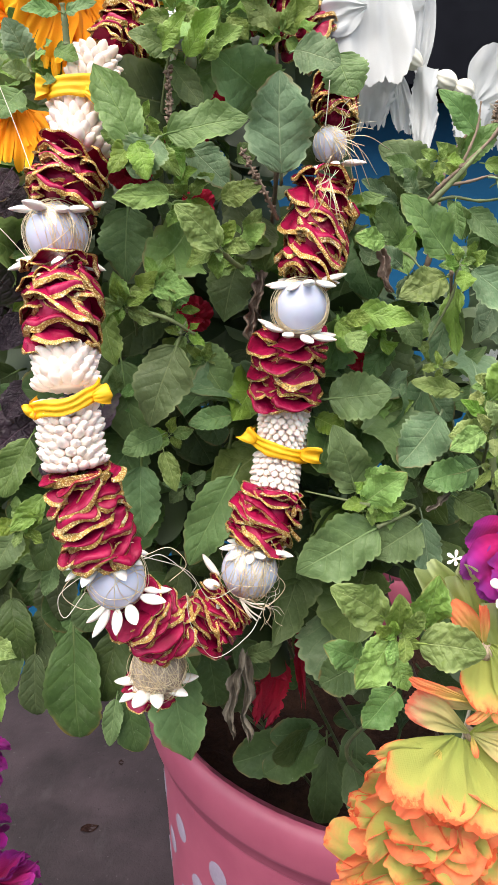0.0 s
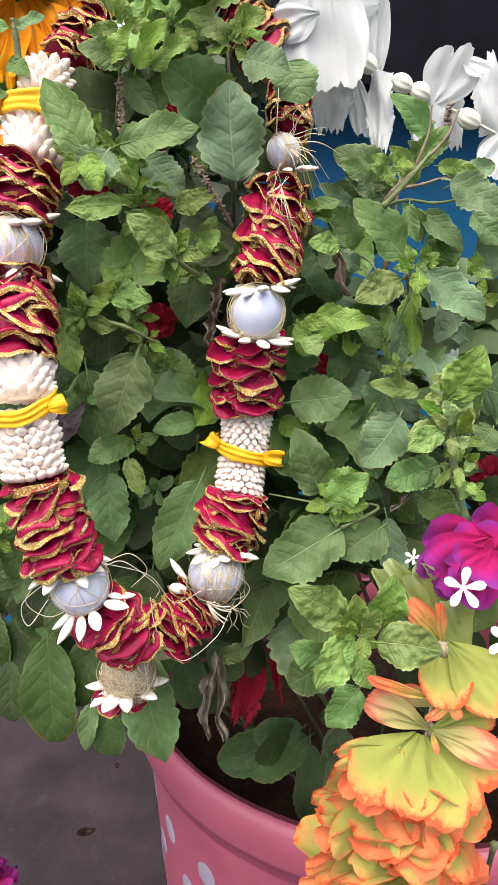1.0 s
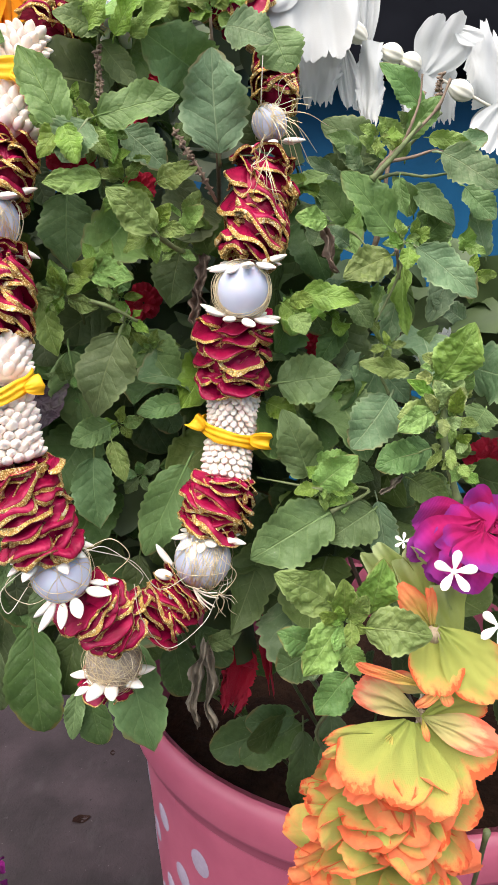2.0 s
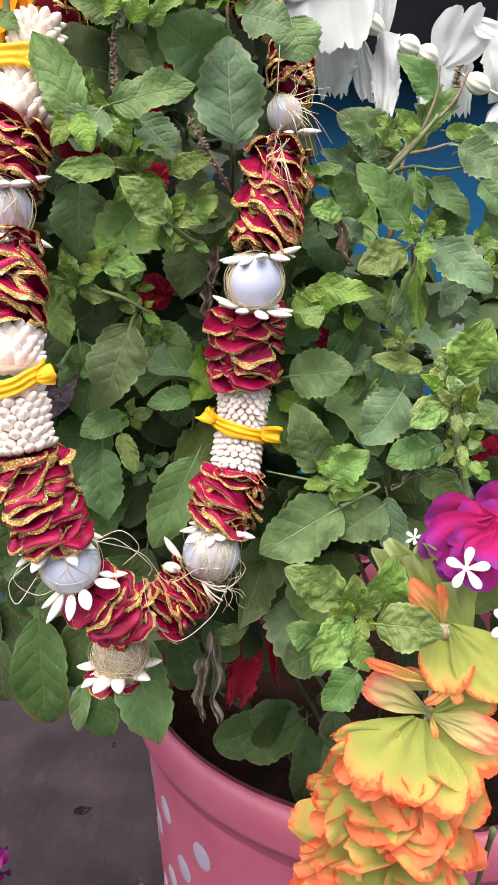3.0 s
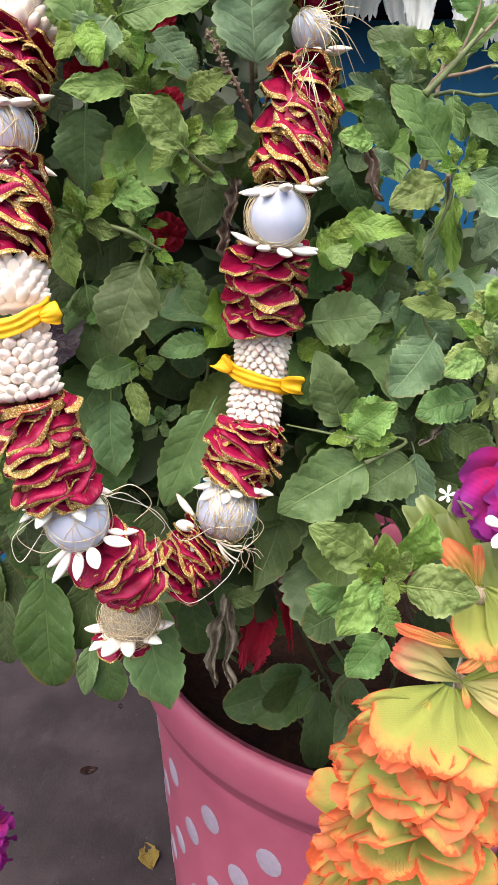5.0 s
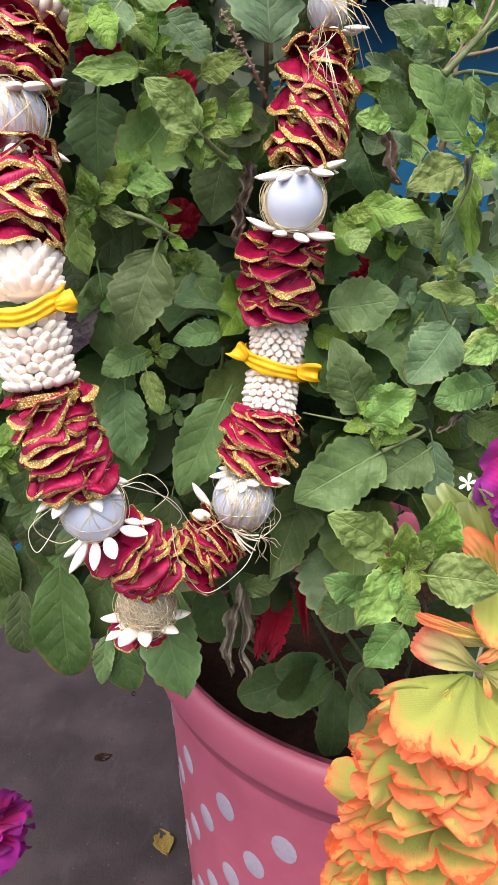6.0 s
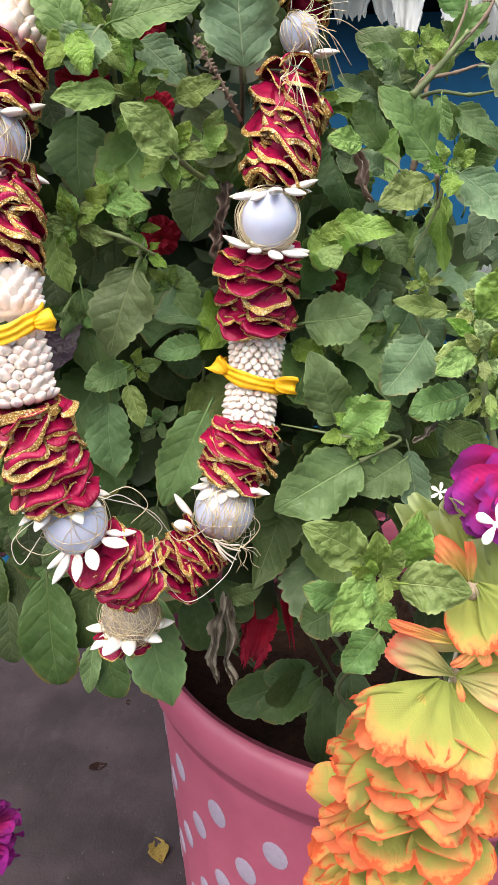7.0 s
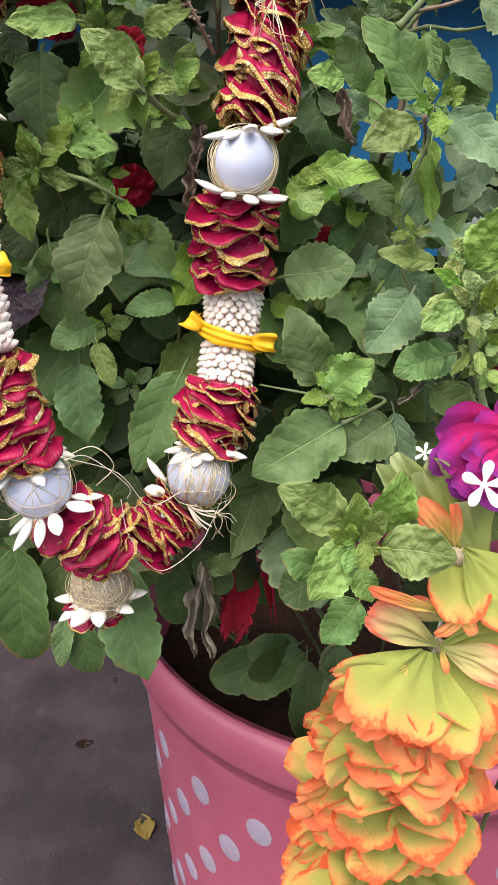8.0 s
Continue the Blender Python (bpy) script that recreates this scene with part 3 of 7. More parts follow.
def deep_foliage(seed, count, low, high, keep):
    """The leaves in the depth of the bush, too many to pick apart; their dark green stands in for the shade there."""
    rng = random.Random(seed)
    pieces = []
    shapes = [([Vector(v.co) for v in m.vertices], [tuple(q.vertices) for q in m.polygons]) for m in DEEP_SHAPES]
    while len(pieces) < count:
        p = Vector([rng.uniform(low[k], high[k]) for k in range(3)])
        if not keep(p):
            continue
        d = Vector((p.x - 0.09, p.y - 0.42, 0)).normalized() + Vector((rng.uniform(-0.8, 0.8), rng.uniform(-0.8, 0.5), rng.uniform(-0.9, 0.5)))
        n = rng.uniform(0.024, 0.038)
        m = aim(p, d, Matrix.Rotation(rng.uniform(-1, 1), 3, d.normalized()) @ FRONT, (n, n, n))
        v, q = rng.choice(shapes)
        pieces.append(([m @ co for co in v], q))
    ob = held("inner_foliage", mesh_of("inner_foliage", *joined(*pieces), INNER), PLANT, None, "dense leaves inside the bush, shade put into their dark green")
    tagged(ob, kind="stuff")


DEEP_SHAPES = [leaf_mesh("shape", DEEP, 0.64, 191 + k, 0.18, 0.2, 0.01, 0.08, 0.05, 0.6, 10, 4) for k in range(3)]


THICK = {}


def thicket(seed, count, low, high, kinds, keep, size=(0.026, 0.038)):
    """Leaves of the bush's inside and far side."""
    rng = random.Random(seed)
    made = 0
    while made < count:
        p = Vector([rng.uniform(low[k], high[k]) for k in range(3)])
        if not keep(p):
            continue
        out = Vector((p.x - 0.09, p.y - 0.42, 0)).normalized() + Vector((rng.uniform(-0.7, 0.7), rng.uniform(-0.7, 0.4), rng.uniform(-0.9, 0.5)))
        n = rng.uniform(*size)
        out = out.normalized() * n
        kind = rng.choice(kinds)
        THICK.setdefault(kind, []).append(placed(kind, p, p + out, n * rng.uniform(0.55, 0.75), rng.uniform(-50, 50), rng))
        made += 1


# ---- ribbon and bead garland ----
GARLAND = thing("ribbon_garland", (0.0, 0.24, 0.36), "burgundy satin ribbon garland with pearls and cream buds", "garland")


def frame_along(p0, p1):
    """Root, axis and two ways across it, the second one toward the front."""
    p0, p1 = Vector(p0), Vector(p1)
    a = (p1 - p0).normalized()
    b = (FRONT - a * FRONT.dot(a)).normalized()
    return p0, (p1 - p0).length, a, a.cross(b), b


def ruffle(p0, p1, radius, folds, seed, slope=0.0, satin_part=0.86):
    """Gathered satin: one ribbon laid to and fro across the string in flattened S folds, with a gold braid along its outer edge, in four stacks round the string."""
    o, length, a, c, b = frame_along(p0, p1)
    if a.z > 0:
        o, a = o + a * length, -a
        c = a.cross(b)
    rng = random.Random(seed)
    body = held("ruffle", mesh_of("ruffle", *tube([o + a * (length * (0.06 + 0.88 * k / 6)) for k in range(7)], [radius * w for w in (0.3, 0.66, 0.74, 0.76, 0.74, 0.66, 0.3)], 16), SATIN), GARLAND, None, "gathered burgundy satin ribbon")
    pitch = length / folds
    turns = 2 * folds
    first = rng.uniform(-0.45, 0.45)
    for stack in range(4):
        mid = math.pi / 2 + stack * 1.57 + first + rng.uniform(-0.15, 0.15)
        ends = [rng.uniform(0.75, 1.15) for k in range(turns + 4)]
        slides = [rng.uniform(-0.3, 0.3) for k in range(turns + 4)]
        outs = [radius * (rng.uniform(0.92, 1.1) if k % 2 == 0 else rng.uniform(0.6, 0.86)) for k in range(turns + 4)]
        drops = [pitch * (rng.uniform(0.75, 1.3) if k % 2 == 0 else rng.uniform(0.3, 0.8)) for k in range(turns + 4)]
        drops[0] *= 0.4
        drops[1] *= 0.5
        leans = [slope + rng.uniform(-0.4, 0.4) for k in range(turns + 4)]
        curls = [rng.uniform(0.46, 0.66) for k in range(turns + 4)]

        def f(u, v, lift=0.0, mid=mid, ends=ends, outs=outs, drops=drops, leans=leans, curls=curls, slides=slides, stack=stack):
            w = u * (turns - 0.3) + 0.15
            k = int(w)
            t = w - k
            share = max(0.0, min(1.0, (t - 0.6) / 0.4))
            share = share * share * (3 - 2 * share)

            def over(row):
                return row[k] + (row[k + 1] - row[k]) * share
            n1, n2 = noise.noise((w * 1.3, stack * 7.3, seed * 3.1)), noise.noise((w * 5.1, v * 1.6, seed + stack * 5))
            swing = -math.cos(math.pi * w)
            swing = math.copysign(abs(swing) ** 0.85, swing)
            g = mid + over(slides) + over(ends) * swing * (0.7 + 0.3 * v) + 0.25 * n1
            turn_in = max(0.0, abs(swing) - 0.75) / 0.25
            bow_in = math.pi * over(curls)
            r = radius * 0.34 + (over(outs) - radius * 0.34) * math.sin(v * bow_in) / math.sin(min(bow_in, math.pi / 2))
            r -= radius * 0.2 * turn_in * v
            crease = math.sin(v * (7.5 + 2.5 * n1) + 4 * noise.noise((w * 0.7, stack * 3.1, seed + 20)) + 1.5 * k)
            r += radius * (0.085 * n2 + 0.035 * math.sin(11 * g + 5 * n1) - 0.14 * crease * (1 - v * 0.6)) * v + lift
            ax = pitch * 0.5 * w - pitch * 0.5
            ax += over(drops) * (1 - math.cos(v * bow_in)) / (1 - math.cos(bow_in)) * (1 - 0.3 * turn_in)
            ax += pitch * (0.75 * n1 + 0.3 * math.sin(4.5 * g + seed + 2.1 * k) + 0.3 * n2) * v + over(leans) * radius * math.sin(g - mid)
            slack = radius * 0.12
            ax = min(max(ax, -slack * 0.6 + 0.0008 * n1), length + slack + 0.0008 * n1)
            return o + a * ax + (c * math.cos(g) + b * math.sin(g)) * r
        held("fold", mesh_of("fold", *sheet(40 * turns, 14, f), SATIN), body)
        fine = 50 * turns
        trim = [sheet(fine, 3, lambda u, v, f=f: f(u, satin_part + (1.01 - satin_part) * v, 0.00016 + 0.00012 * math.sin(u * fine * 1.5) * math.sin(v * 9)))]
        trim.append(sheet(fine, 2, lambda u, v, f=f: f(u, satin_part + (1.01 - satin_part) * v, -0.0003)))
        trim.append(tube([f(i / fine, 1.01) for i in range(fine + 1)], [0.00024 * (1 + 0.4 * math.sin(i * 2.3)) for i in range(fine + 1)], 4))
        held("gold_trim", mesh_of("gold_trim", *joined(*trim), GOLD), body, None, "glittering gold braid edging")
    return body


def gold_band(at, axis, radius, wide):
    """A band of gold braid round the string."""
    at, axis = Vector(at), Vector(axis).normalized()
    b = (FRONT - axis * FRONT.dot(axis)).normalized()
    c = axis.cross(b)

    def f(u, v):
        t = 2 * math.pi * u
        r = radius * (1 + 0.03 * math.sin(5 * t)) + 0.0004 * math.sin(u * 700) * math.sin(v * 3.1)
        return at + (c * math.cos(t) + b * math.sin(t)) * r + axis * (wide * (v - 0.5) + 0.0006 * math.sin(3 * t))
    held("gold_band", mesh_of("gold_band", *sheet(160, 6, f), GOLD), GARLAND, None, "band of gold braid")


def ball(radius, squash=1.0, nu=18, nv=28):
    v, q = sheet(nu, nv, lambda u, w: (radius * math.sin(math.pi * u) * math.cos(2 * math.pi * w), radius * math.sin(math.pi * u) * math.sin(2 * math.pi * w), radius * squash * math.cos(math.pi * u)), True)
    return v, q


def seed_shape(wide, thick, nu=12, nv=10, root=0.6, tip=0.38):
    """A smooth grain of unit length along y, fuller near its tip, slightly bent."""
    def f(u, w):
        t = 2 * math.pi * w
        h = u ** root * (1 - u) ** tip / ((root / (root + tip)) ** root * (tip / (root + tip)) ** tip)
        return (wide * 0.5 * h * math.cos(t), u, thick * 0.5 * h * math.sin(t) + 0.12 * u * u)
    return sheet(nu, nv, f, True)


BUD_MESH = mesh_of("bud", *seed_shape(0.6, 0.5, 11, 8, 0.75, 0.75), BUD)
PETAL_MESH = mesh_of("petal", *seed_shape(0.46, 0.24, 16, 12, 0.75, 0.8), WHITE_PETAL)


def pearl(at, radius, axis, seed, wound=14, material=None, clear=False):
    """A round bead wound about with loops of fine gold thread."""
    at, axis = Vector(at), Vector(axis).normalized()
    bead = held("bead", mesh_of("bead", *ball(radius), material or PEARL), GARLAND, Matrix.Translation(at), "pale lilac pearl bead")
    rng = random.Random(seed)
    loops = []
    favour = Vector((rng.uniform(-1, 1), rng.uniform(-0.6, 0.2), rng.uniform(-0.5, 0.5)))
    second = Vector((rng.uniform(-1, 1), rng.uniform(-0.3, 0.6), rng.uniform(-1, 1)))
    for k in range(wound):
        tilt = Vector((rng.gauss(0, 0.35), rng.gauss(0, 0.35), rng.gauss(0, 0.35)))
        n = ((favour if k % 3 else second) + tilt * (0.5 if k % 4 else 2.0)).normalized()
        if clear:
            n = (FRONT + tilt * 0.7).normalized()
        x = n.orthogonal().normalized()
        y = n.cross(x)
        off = rng.uniform(-0.55, 0.3 if clear else 0.55)
        lift = rng.uniform(1.01, 1.05) if k % 4 else rng.uniform(1.06, 1.2)
        rr = radius * math.sqrt(1 - off * off) * lift
        ph = rng.uniform(0, 6)
        loops.append(tube([at + n * off * radius + (x * math.cos(t) + y * math.sin(t)) * rr * (1 + 0.02 * math.sin(5 * t + ph)) for t in [2 * math.pi * i / 40 for i in range(41)]], 0.00011, 4))
    held("gold_thread", mesh_of("gold_thread", *joined(*loops), THREAD), bead, None, "fine gold thread wound round the bead")
    return bead


def petal_ring(at, axis, radius, count, length, opening, seed, spread=360.0):
    """White seed petals round the string; opening: degrees from the axis."""
    at, axis = Vector(at), Vector(axis).normalized()
    b = (FRONT - axis * FRONT.dot(axis)).normalized()
    c = axis.cross(b)
    rng = random.Random(seed)
    for k in range(count):
        t = radians(spread * (k + rng.uniform(-0.2, 0.2)) / count + 90 - spread / 2 + rng.uniform(-4, 4))
        out = c * math.cos(t) + b * math.sin(t)
        al = radians(opening + rng.uniform(-14, 14))
        d = axis * math.cos(al) + out * math.sin(al)
        n = length * rng.uniform(0.85, 1.12)
        held("petal", PETAL_MESH, GARLAND, aim(at + out * radius, d, out * math.cos(al) - axis * math.sin(al), (n, n, n)))


def bud_sleeve(p0, p1, radius, rings, around, length, opening, seed):
    """A sleeve of cream buds, ring over ring, tips outward and toward p0."""
    o, n, a, c, b = frame_along(p0, p1)
    rng = random.Random(seed)
    core = held("bud_sleeve", mesh_of("bud_sleeve", *tube([o + a * n * 0.06, o + a * n * 0.94], radius * 0.62, 16), BUD), GARLAND, None, "sleeve of cream plastic buds")
    for k in range(rings):
        for q in range(around):
            t = 2 * math.pi * (q + 0.5 * (k % 2) + rng.uniform(-0.08, 0.08)) / around
            out = c * math.cos(t) + b * math.sin(t)
            al = radians(opening + rng.uniform(-8, 8))
            d = -a * math.cos(al) + out * math.sin(al)
            s = length * rng.uniform(0.9, 1.1)
            root = o + a * (n * (k + 0.7) / rings) + out * radius * 0.56
            held("bud", BUD_MESH, core, aim(root, d, out * math.cos(al) + a * math.sin(al), (s, s, s)))


def bow(at, axis, radius, seed, wide=0.004, rise=(0.3, -0.3), reach=(0.5, 0.5), ruffled=(0, 0)):
    """A soft yellow ribbon tied round the string: a creased band across the front and a flattened loop at either side, toward -x first; rise lifts a loop, ruffled pleats it."""
    at, axis = Vector(at), Vector(axis).normalized()
    b = (FRONT - axis * FRONT.dot(axis)).normalized()
    c = axis.cross(b)

    def band(u, v):
        t = math.pi * (1.3 * u - 0.15)
        s = v * 2 - 1
        crease = noise.noise((u * 5, s * 0.8, seed)) + 0.4 * noise.noise((u * 13, s * 2, seed + 4))
        h = wide * (0.42 + 0.1 * noise.noise((u * 6, 3, seed)))
        sag = radius * (0.16 * math.sin(3.0 * u + seed) + 0.1 * noise.noise((u * 4, 9, seed)))
        roll = 0.00022 * math.cos(s * 8.5 + 3 * noise.noise((u * 3, seed, 1))) + 0.0002 * math.cos(s * 1.5)
        return at + (c * math.cos(t) + b * math.sin(t)) * (radius * (1.02 + 0.05 * crease) + roll) + axis * (s * h + sag)

    def ear(side, start, tilt, far, pleats):
        root = at + c * side * radius * start + b * radius * math.sqrt(max(0.1, 1.12 - start * start)) + axis * (radius * 0.1 * math.sin(0.5 + seed))
        out = (c * side - axis * tilt + b * (0.1 - 0.3 * start)).normalized()
        across = (axis - out * axis.dot(out)).normalized()
        depth = out.cross(across).normalized() * side

        def g(u, v):
            s = v * 2 - 1
            t = math.pi * (u * 2 - 1)
            n = far * radius
            along = 0.5 + 0.5 * math.cos(t)
            gap = wide * 0.24 * math.sin(t) * (1 + 0.4 * noise.noise((s * 2, u * 2, seed + side)))
            flare = 0.16 + 0.38 * along ** 0.7 + 0.12 * noise.noise((u * 3, seed, side))
            ripple = wide * 0.03 * pleats * math.sin(s * pleats + seed + 2 * u) * along
            sag = -0.25 * n * along * along * tilt
            return root + out * (n * along * (1 + 0.2 * noise.noise((s * 1.4, seed, u)))) + across * (s * wide * flare) - axis * sag + depth * (gap + ripple)
        return sheet(44, 18, g)
    held("bow", mesh_of("bow", *joined(sheet(110, 12, band), ear(1, 0.85 - 0.5 * ruffled[0], rise[0], reach[0] + 0.5 * ruffled[0], 3 + 5 * ruffled[0]), ear(-1, 0.85 - 0.5 * ruffled[1], rise[1], reach[1] + 0.5 * ruffled[1], 3 + 5 * ruffled[1])), YELLOW), GARLAND, None, "crumpled yellow ribbon tie")


def loose_thread(*points, thick=0.00013, material=None, owner=None):
    return held("loose_thread", mesh_of("loose_thread", *tube(bend(*points, steps=10), thick, 4), material or STRING), owner or GARLAND, None, "loose pale thread")


# ---- cloth flowers ----
def cloth_petal(name, material, seed, fan=0.75, cup=0.2, ruffles=0.05, ragged=0.05, nu=20, nv=34):
    """A cut cloth petal of unit length along y: narrow root, wide wavy rim."""
    rng = random.Random(seed)
    ph = rng.uniform(0, 9)

    def f(u, v):
        s = v * 2 - 1
        h = fan * (0.1 + 0.9 * math.sin(min(1.0, u * 1.06) * math.pi * 0.5) ** 1.1) * (1 - 0.12 * max(0.0, u - 0.8) * 5 * abs(s))
        rim = 1 - 0.22 * s * s * s * s + ragged * (noise.noise((s * 5 + ph, ph, 0)) + 0.6 * noise.noise((s * 17, ph, 3)) + 0.35 * noise.noise((s * 41, ph, 7)))
        y = u * rim
        z = cup * (u * u - 0.7 * u) + cup * 0.6 * (s * h) ** 2 + ruffles * u * u * (math.sin(s * 6 + ph) + 0.5 * math.sin(s * 11 + 2 * ph)) + 0.02 * noise.noise((s * 3, u * 4, ph))
        return (s * h * (1 - 0.06 * u), y, z)
    return mesh_of(name, *sheet(nu, nv, f), material)


def cloth_strip(name, material, seed, ends=0.55, ragged=0.1, waves=0.06, nu=44, nv=34):
    """A long cloth petal of unit length along y, broad from end to end, with frayed rims and a twist."""
    rng = random.Random(seed)
    ph = rng.uniform(0, 9)

    def f(u, v):
        s = v * 2 - 1
        h = 0.7 * (ends + (1 - ends) * math.sin(math.pi * min(1, 0.12 + u * 0.8))) * (1 + 0.12 * noise.noise((u * 3, ph, s)) + ragged * (1.2 * noise.noise((u * 12, ph, s * 2)) + 1.0 * noise.noise((u * 33, ph, s * 2))) * abs(s) ** 4)
        y = u * (1 - 0.16 * abs(s) ** 3 + ragged * (noise.noise((s * 4, ph, 0)) + 0.8 * noise.noise((s * 9, ph, 5)) + 0.4 * noise.noise((s * 25, ph, 9))))
        z = waves * (math.sin(s * 3 + u * 2 + ph) + 0.6 * math.sin(u * 7 + s * 2 + ph)) + 0.16 * u * (1 - u) + 0.05 * noise.noise((s * 2, u * 4, ph))
        return (s * h, y, z)
    return mesh_of(name, *sheet(nu, nv, f), material)


def fringed_petal(name, material, seed, fan=0.7, count=4, slit=0.3, pleat=0.05, cup=0.3, curl=0.25, nu=22, nv=56):
    """A cloth petal of unit length along y, cut into rounded lobes by narrow slits, pleated toward its root. UV: x from a lobe's middle to its cut edge, y from root to rim."""
    rng = random.Random(seed)
    ph = rng.uniform(0, 9)
    cuts = [slit * rng.uniform(0.25, 1.3) for k in range(count + 1)]
    curls = [curl * rng.uniform(-0.5, 1.2) for k in range(count)]
    sizes = [rng.uniform(0.86, 1.06) for k in range(count)]

    def f(u, v):
        s = v * 2 - 1
        x = v * count
        k = min(int(x), count - 1)
        e = abs(2 * (x - k) - 1)
        deep = cuts[k if x - k < 0.5 else k + 1]
        h = fan * (0.1 + 0.9 * math.sin(min(1.0, u * 1.06) * math.pi * 0.5) ** 1.1)
        rim = (1 - 0.2 * s ** 4) * (1 + (sizes[k] - 1) * (1 - e ** 4)) * (1 - deep * e ** 14 - 0.1 * e * e)
        rim += 0.035 * noise.noise((s * 9 + ph, ph, 0)) + 0.022 * noise.noise((s * 31, ph, 3))
        w = u * rim
        z = cup * (w * w - 0.7 * w) + cup * 0.5 * (s * h) ** 2 + pleat * math.cos(2 * math.pi * x + ph) * w ** 0.8
        z += 0.6 * pleat * math.sin(5.3 * s + ph) * u - curls[k] * (1 - e ** 6) * max(0.0, w - 0.66) ** 2 * 3 + 0.05 * noise.noise((s * 3, w * 3, ph)) + 0.25 * pleat * u * noise.noise((s * 7, u * 5, ph))
        return (s * h * (1 - 0.06 * u) + 0.03 * u * noise.noise((s * 2, u * 2, ph + 3)), u * rim, z)
    uv = []
    for i in range(nu + 1):
        for j in range(nv + 1):
            x = j / nv * count
            uv.append((abs(2 * (x - min(int(x), count - 1)) - 1), i / nu))
    return mesh_of(name, *sheet(nu, nv, f), material, uv=uv)


CLOTH = {}


def petals_of(material, **shape):
    key = (material.name, tuple(sorted(shape.items())))
    if key not in CLOTH:
        CLOTH[key] = [cloth_petal("petal", material, 7 * k + len(CLOTH), **shape) for k in range(4)]
    return CLOTH[key]


def cloth_flower(name, at, axis, tiers, label, seed, group="", category="artificial flower"):
    """Tiers of cloth petals round an axis: (petals, length, opening in degrees, step along the axis, turn, meshes)."""
    at, axis = Vector(at), Vector(axis).normalized()
    fl = thing(name, at, label, category, group)
    b = (FRONT - axis * FRONT.dot(axis)).normalized()
    c = axis.cross(b)
    rng = random.Random(seed)
    for count, length, opening, step, turn, meshes in tiers:
        for k in range(count):
            t = radians(turn + 90 + 360 * (k + rng.uniform(-0.12, 0.12)) / count)
            out = c * math.cos(t) + b * math.sin(t)
            al = radians(opening + rng.uniform(-9, 9))
            d = axis * math.cos(al) + out * math.sin(al)
            n = length * rng.uniform(0.88, 1.12)
            held("petal", rng.choice(meshes), fl, aim(at + axis * step + out * length * 0.06, d, out * math.cos(al) - axis * math.sin(al), (n, n, n)))
    return fl


def one_petal(owner, meshes, root, tip, wide, roll=0.0, k=0):
    root, tip = Vector(root), Vector(tip)
    d = tip - root
    facing = Matrix.Rotation(radians(roll), 3, d.normalized()) @ FRONT
    n = d.length
    return held("petal", meshes[k % len(meshes)], owner, aim(root, d, facing, (wide / 1.4, n, n)))


def ribbed_bead(owner, p0, p1, radius, material, ribs=9):
    """A long bead with ribs along it."""
    o, n, a, c, b = frame_along(p0, p1)

    def f(u, w):
        t = 2 * math.pi * w
        r = radius * math.sin(math.pi * (0.05 + 0.9 * u)) ** 0.55 * (1 + 0.05 * math.cos(ribs * t))
        return o + a * (n * u) + (c * math.cos(t) + b * math.sin(t)) * r
    return held("bead", mesh_of("bead", *sheet(12, 54, f, True), material), owner, None, "ribbed oval bead")


def floret(owner, at, facing, size, seed):
    """A small white plastic flower with five petals."""
    at, n = Vector(at), Vector(facing).normalized()
    rng = random.Random(seed)
    x = n.orthogonal().normalized()
    y = n.cross(x)
    centre = held("floret", mesh_of("floret", *ball(size * 0.16, 0.8, 8, 10), WHITE_PETAL), owner, Matrix.Translation(at), "small white plastic floret")
    for k in range(5):
        t = 2 * math.pi * (k + rng.uniform(-0.1, 0.1)) / 5 + seed
        d = x * math.cos(t) + y * math.sin(t) + n * 0.25
        held("petal", FLORET_MESH, centre, aim(at, d, n, (size, size, size)))


def paddle(u, w):
    t = 2 * math.pi * w
    h = 0.12 + 0.88 * math.sin(math.pi * u ** 1.9) ** 0.6 if 0 < u < 1 else 0.0
    return (0.21 * h * math.cos(t), u, 0.05 * h * math.sin(t) + 0.1 * u * u)


FLORET_MESH = mesh_of("petal", *sheet(14, 12, paddle, True), WHITE_PETAL)


# ---- leaves at the front of the bush ----
leaf('m', (-0.0283, 0.2520, 0.5465), (-0.0398, 0.2560, 0.5692), 0.0125)
leaf('m', (-0.0198, 0.2580, 0.5511), (0.0041, 0.2540, 0.5547), 0.0121)
leaf('m', (-0.0179, 0.2620, 0.5734), (-0.0300, 0.2580, 0.5774), 0.0088)
leaf('f', (-0.0096, 0.2640, 0.5724), (0.0026, 0.2600, 0.5793), 0.0072)
leaf('g', (0.0174, 0.2660, 0.5746), (0.0306, 0.2620, 0.5701), 0.0122)
leaf('f', (0.0123, 0.2700, 0.5808), (0.0015, 0.2660, 0.5879), 0.0087)
leaf('f', (0.0136, 0.2700, 0.5813), (0.0242, 0.2660, 0.5875), 0.0092)
leaf('g', (-0.0145, 0.2720, 0.5489), (-0.0023, 0.2680, 0.5373), 0.0112)
leaf('f', (-0.0282, 0.2500, 0.5477), (-0.0243, 0.2460, 0.5372), 0.0079)
leaf('f', (-0.0288, 0.2520, 0.5480), (-0.0354, 0.2480, 0.5392), 0.0070)
leaf('y', (-0.0189, 0.2510, 0.5338), (-0.0349, 0.2470, 0.5328), 0.0081)
leaf('y', (-0.0048, 0.2490, 0.5189), (-0.0171, 0.2450, 0.5308), 0.0108)
leaf('m', (-0.0363, 0.2850, 0.5319), (-0.0368, 0.2810, 0.5078), 0.0180)
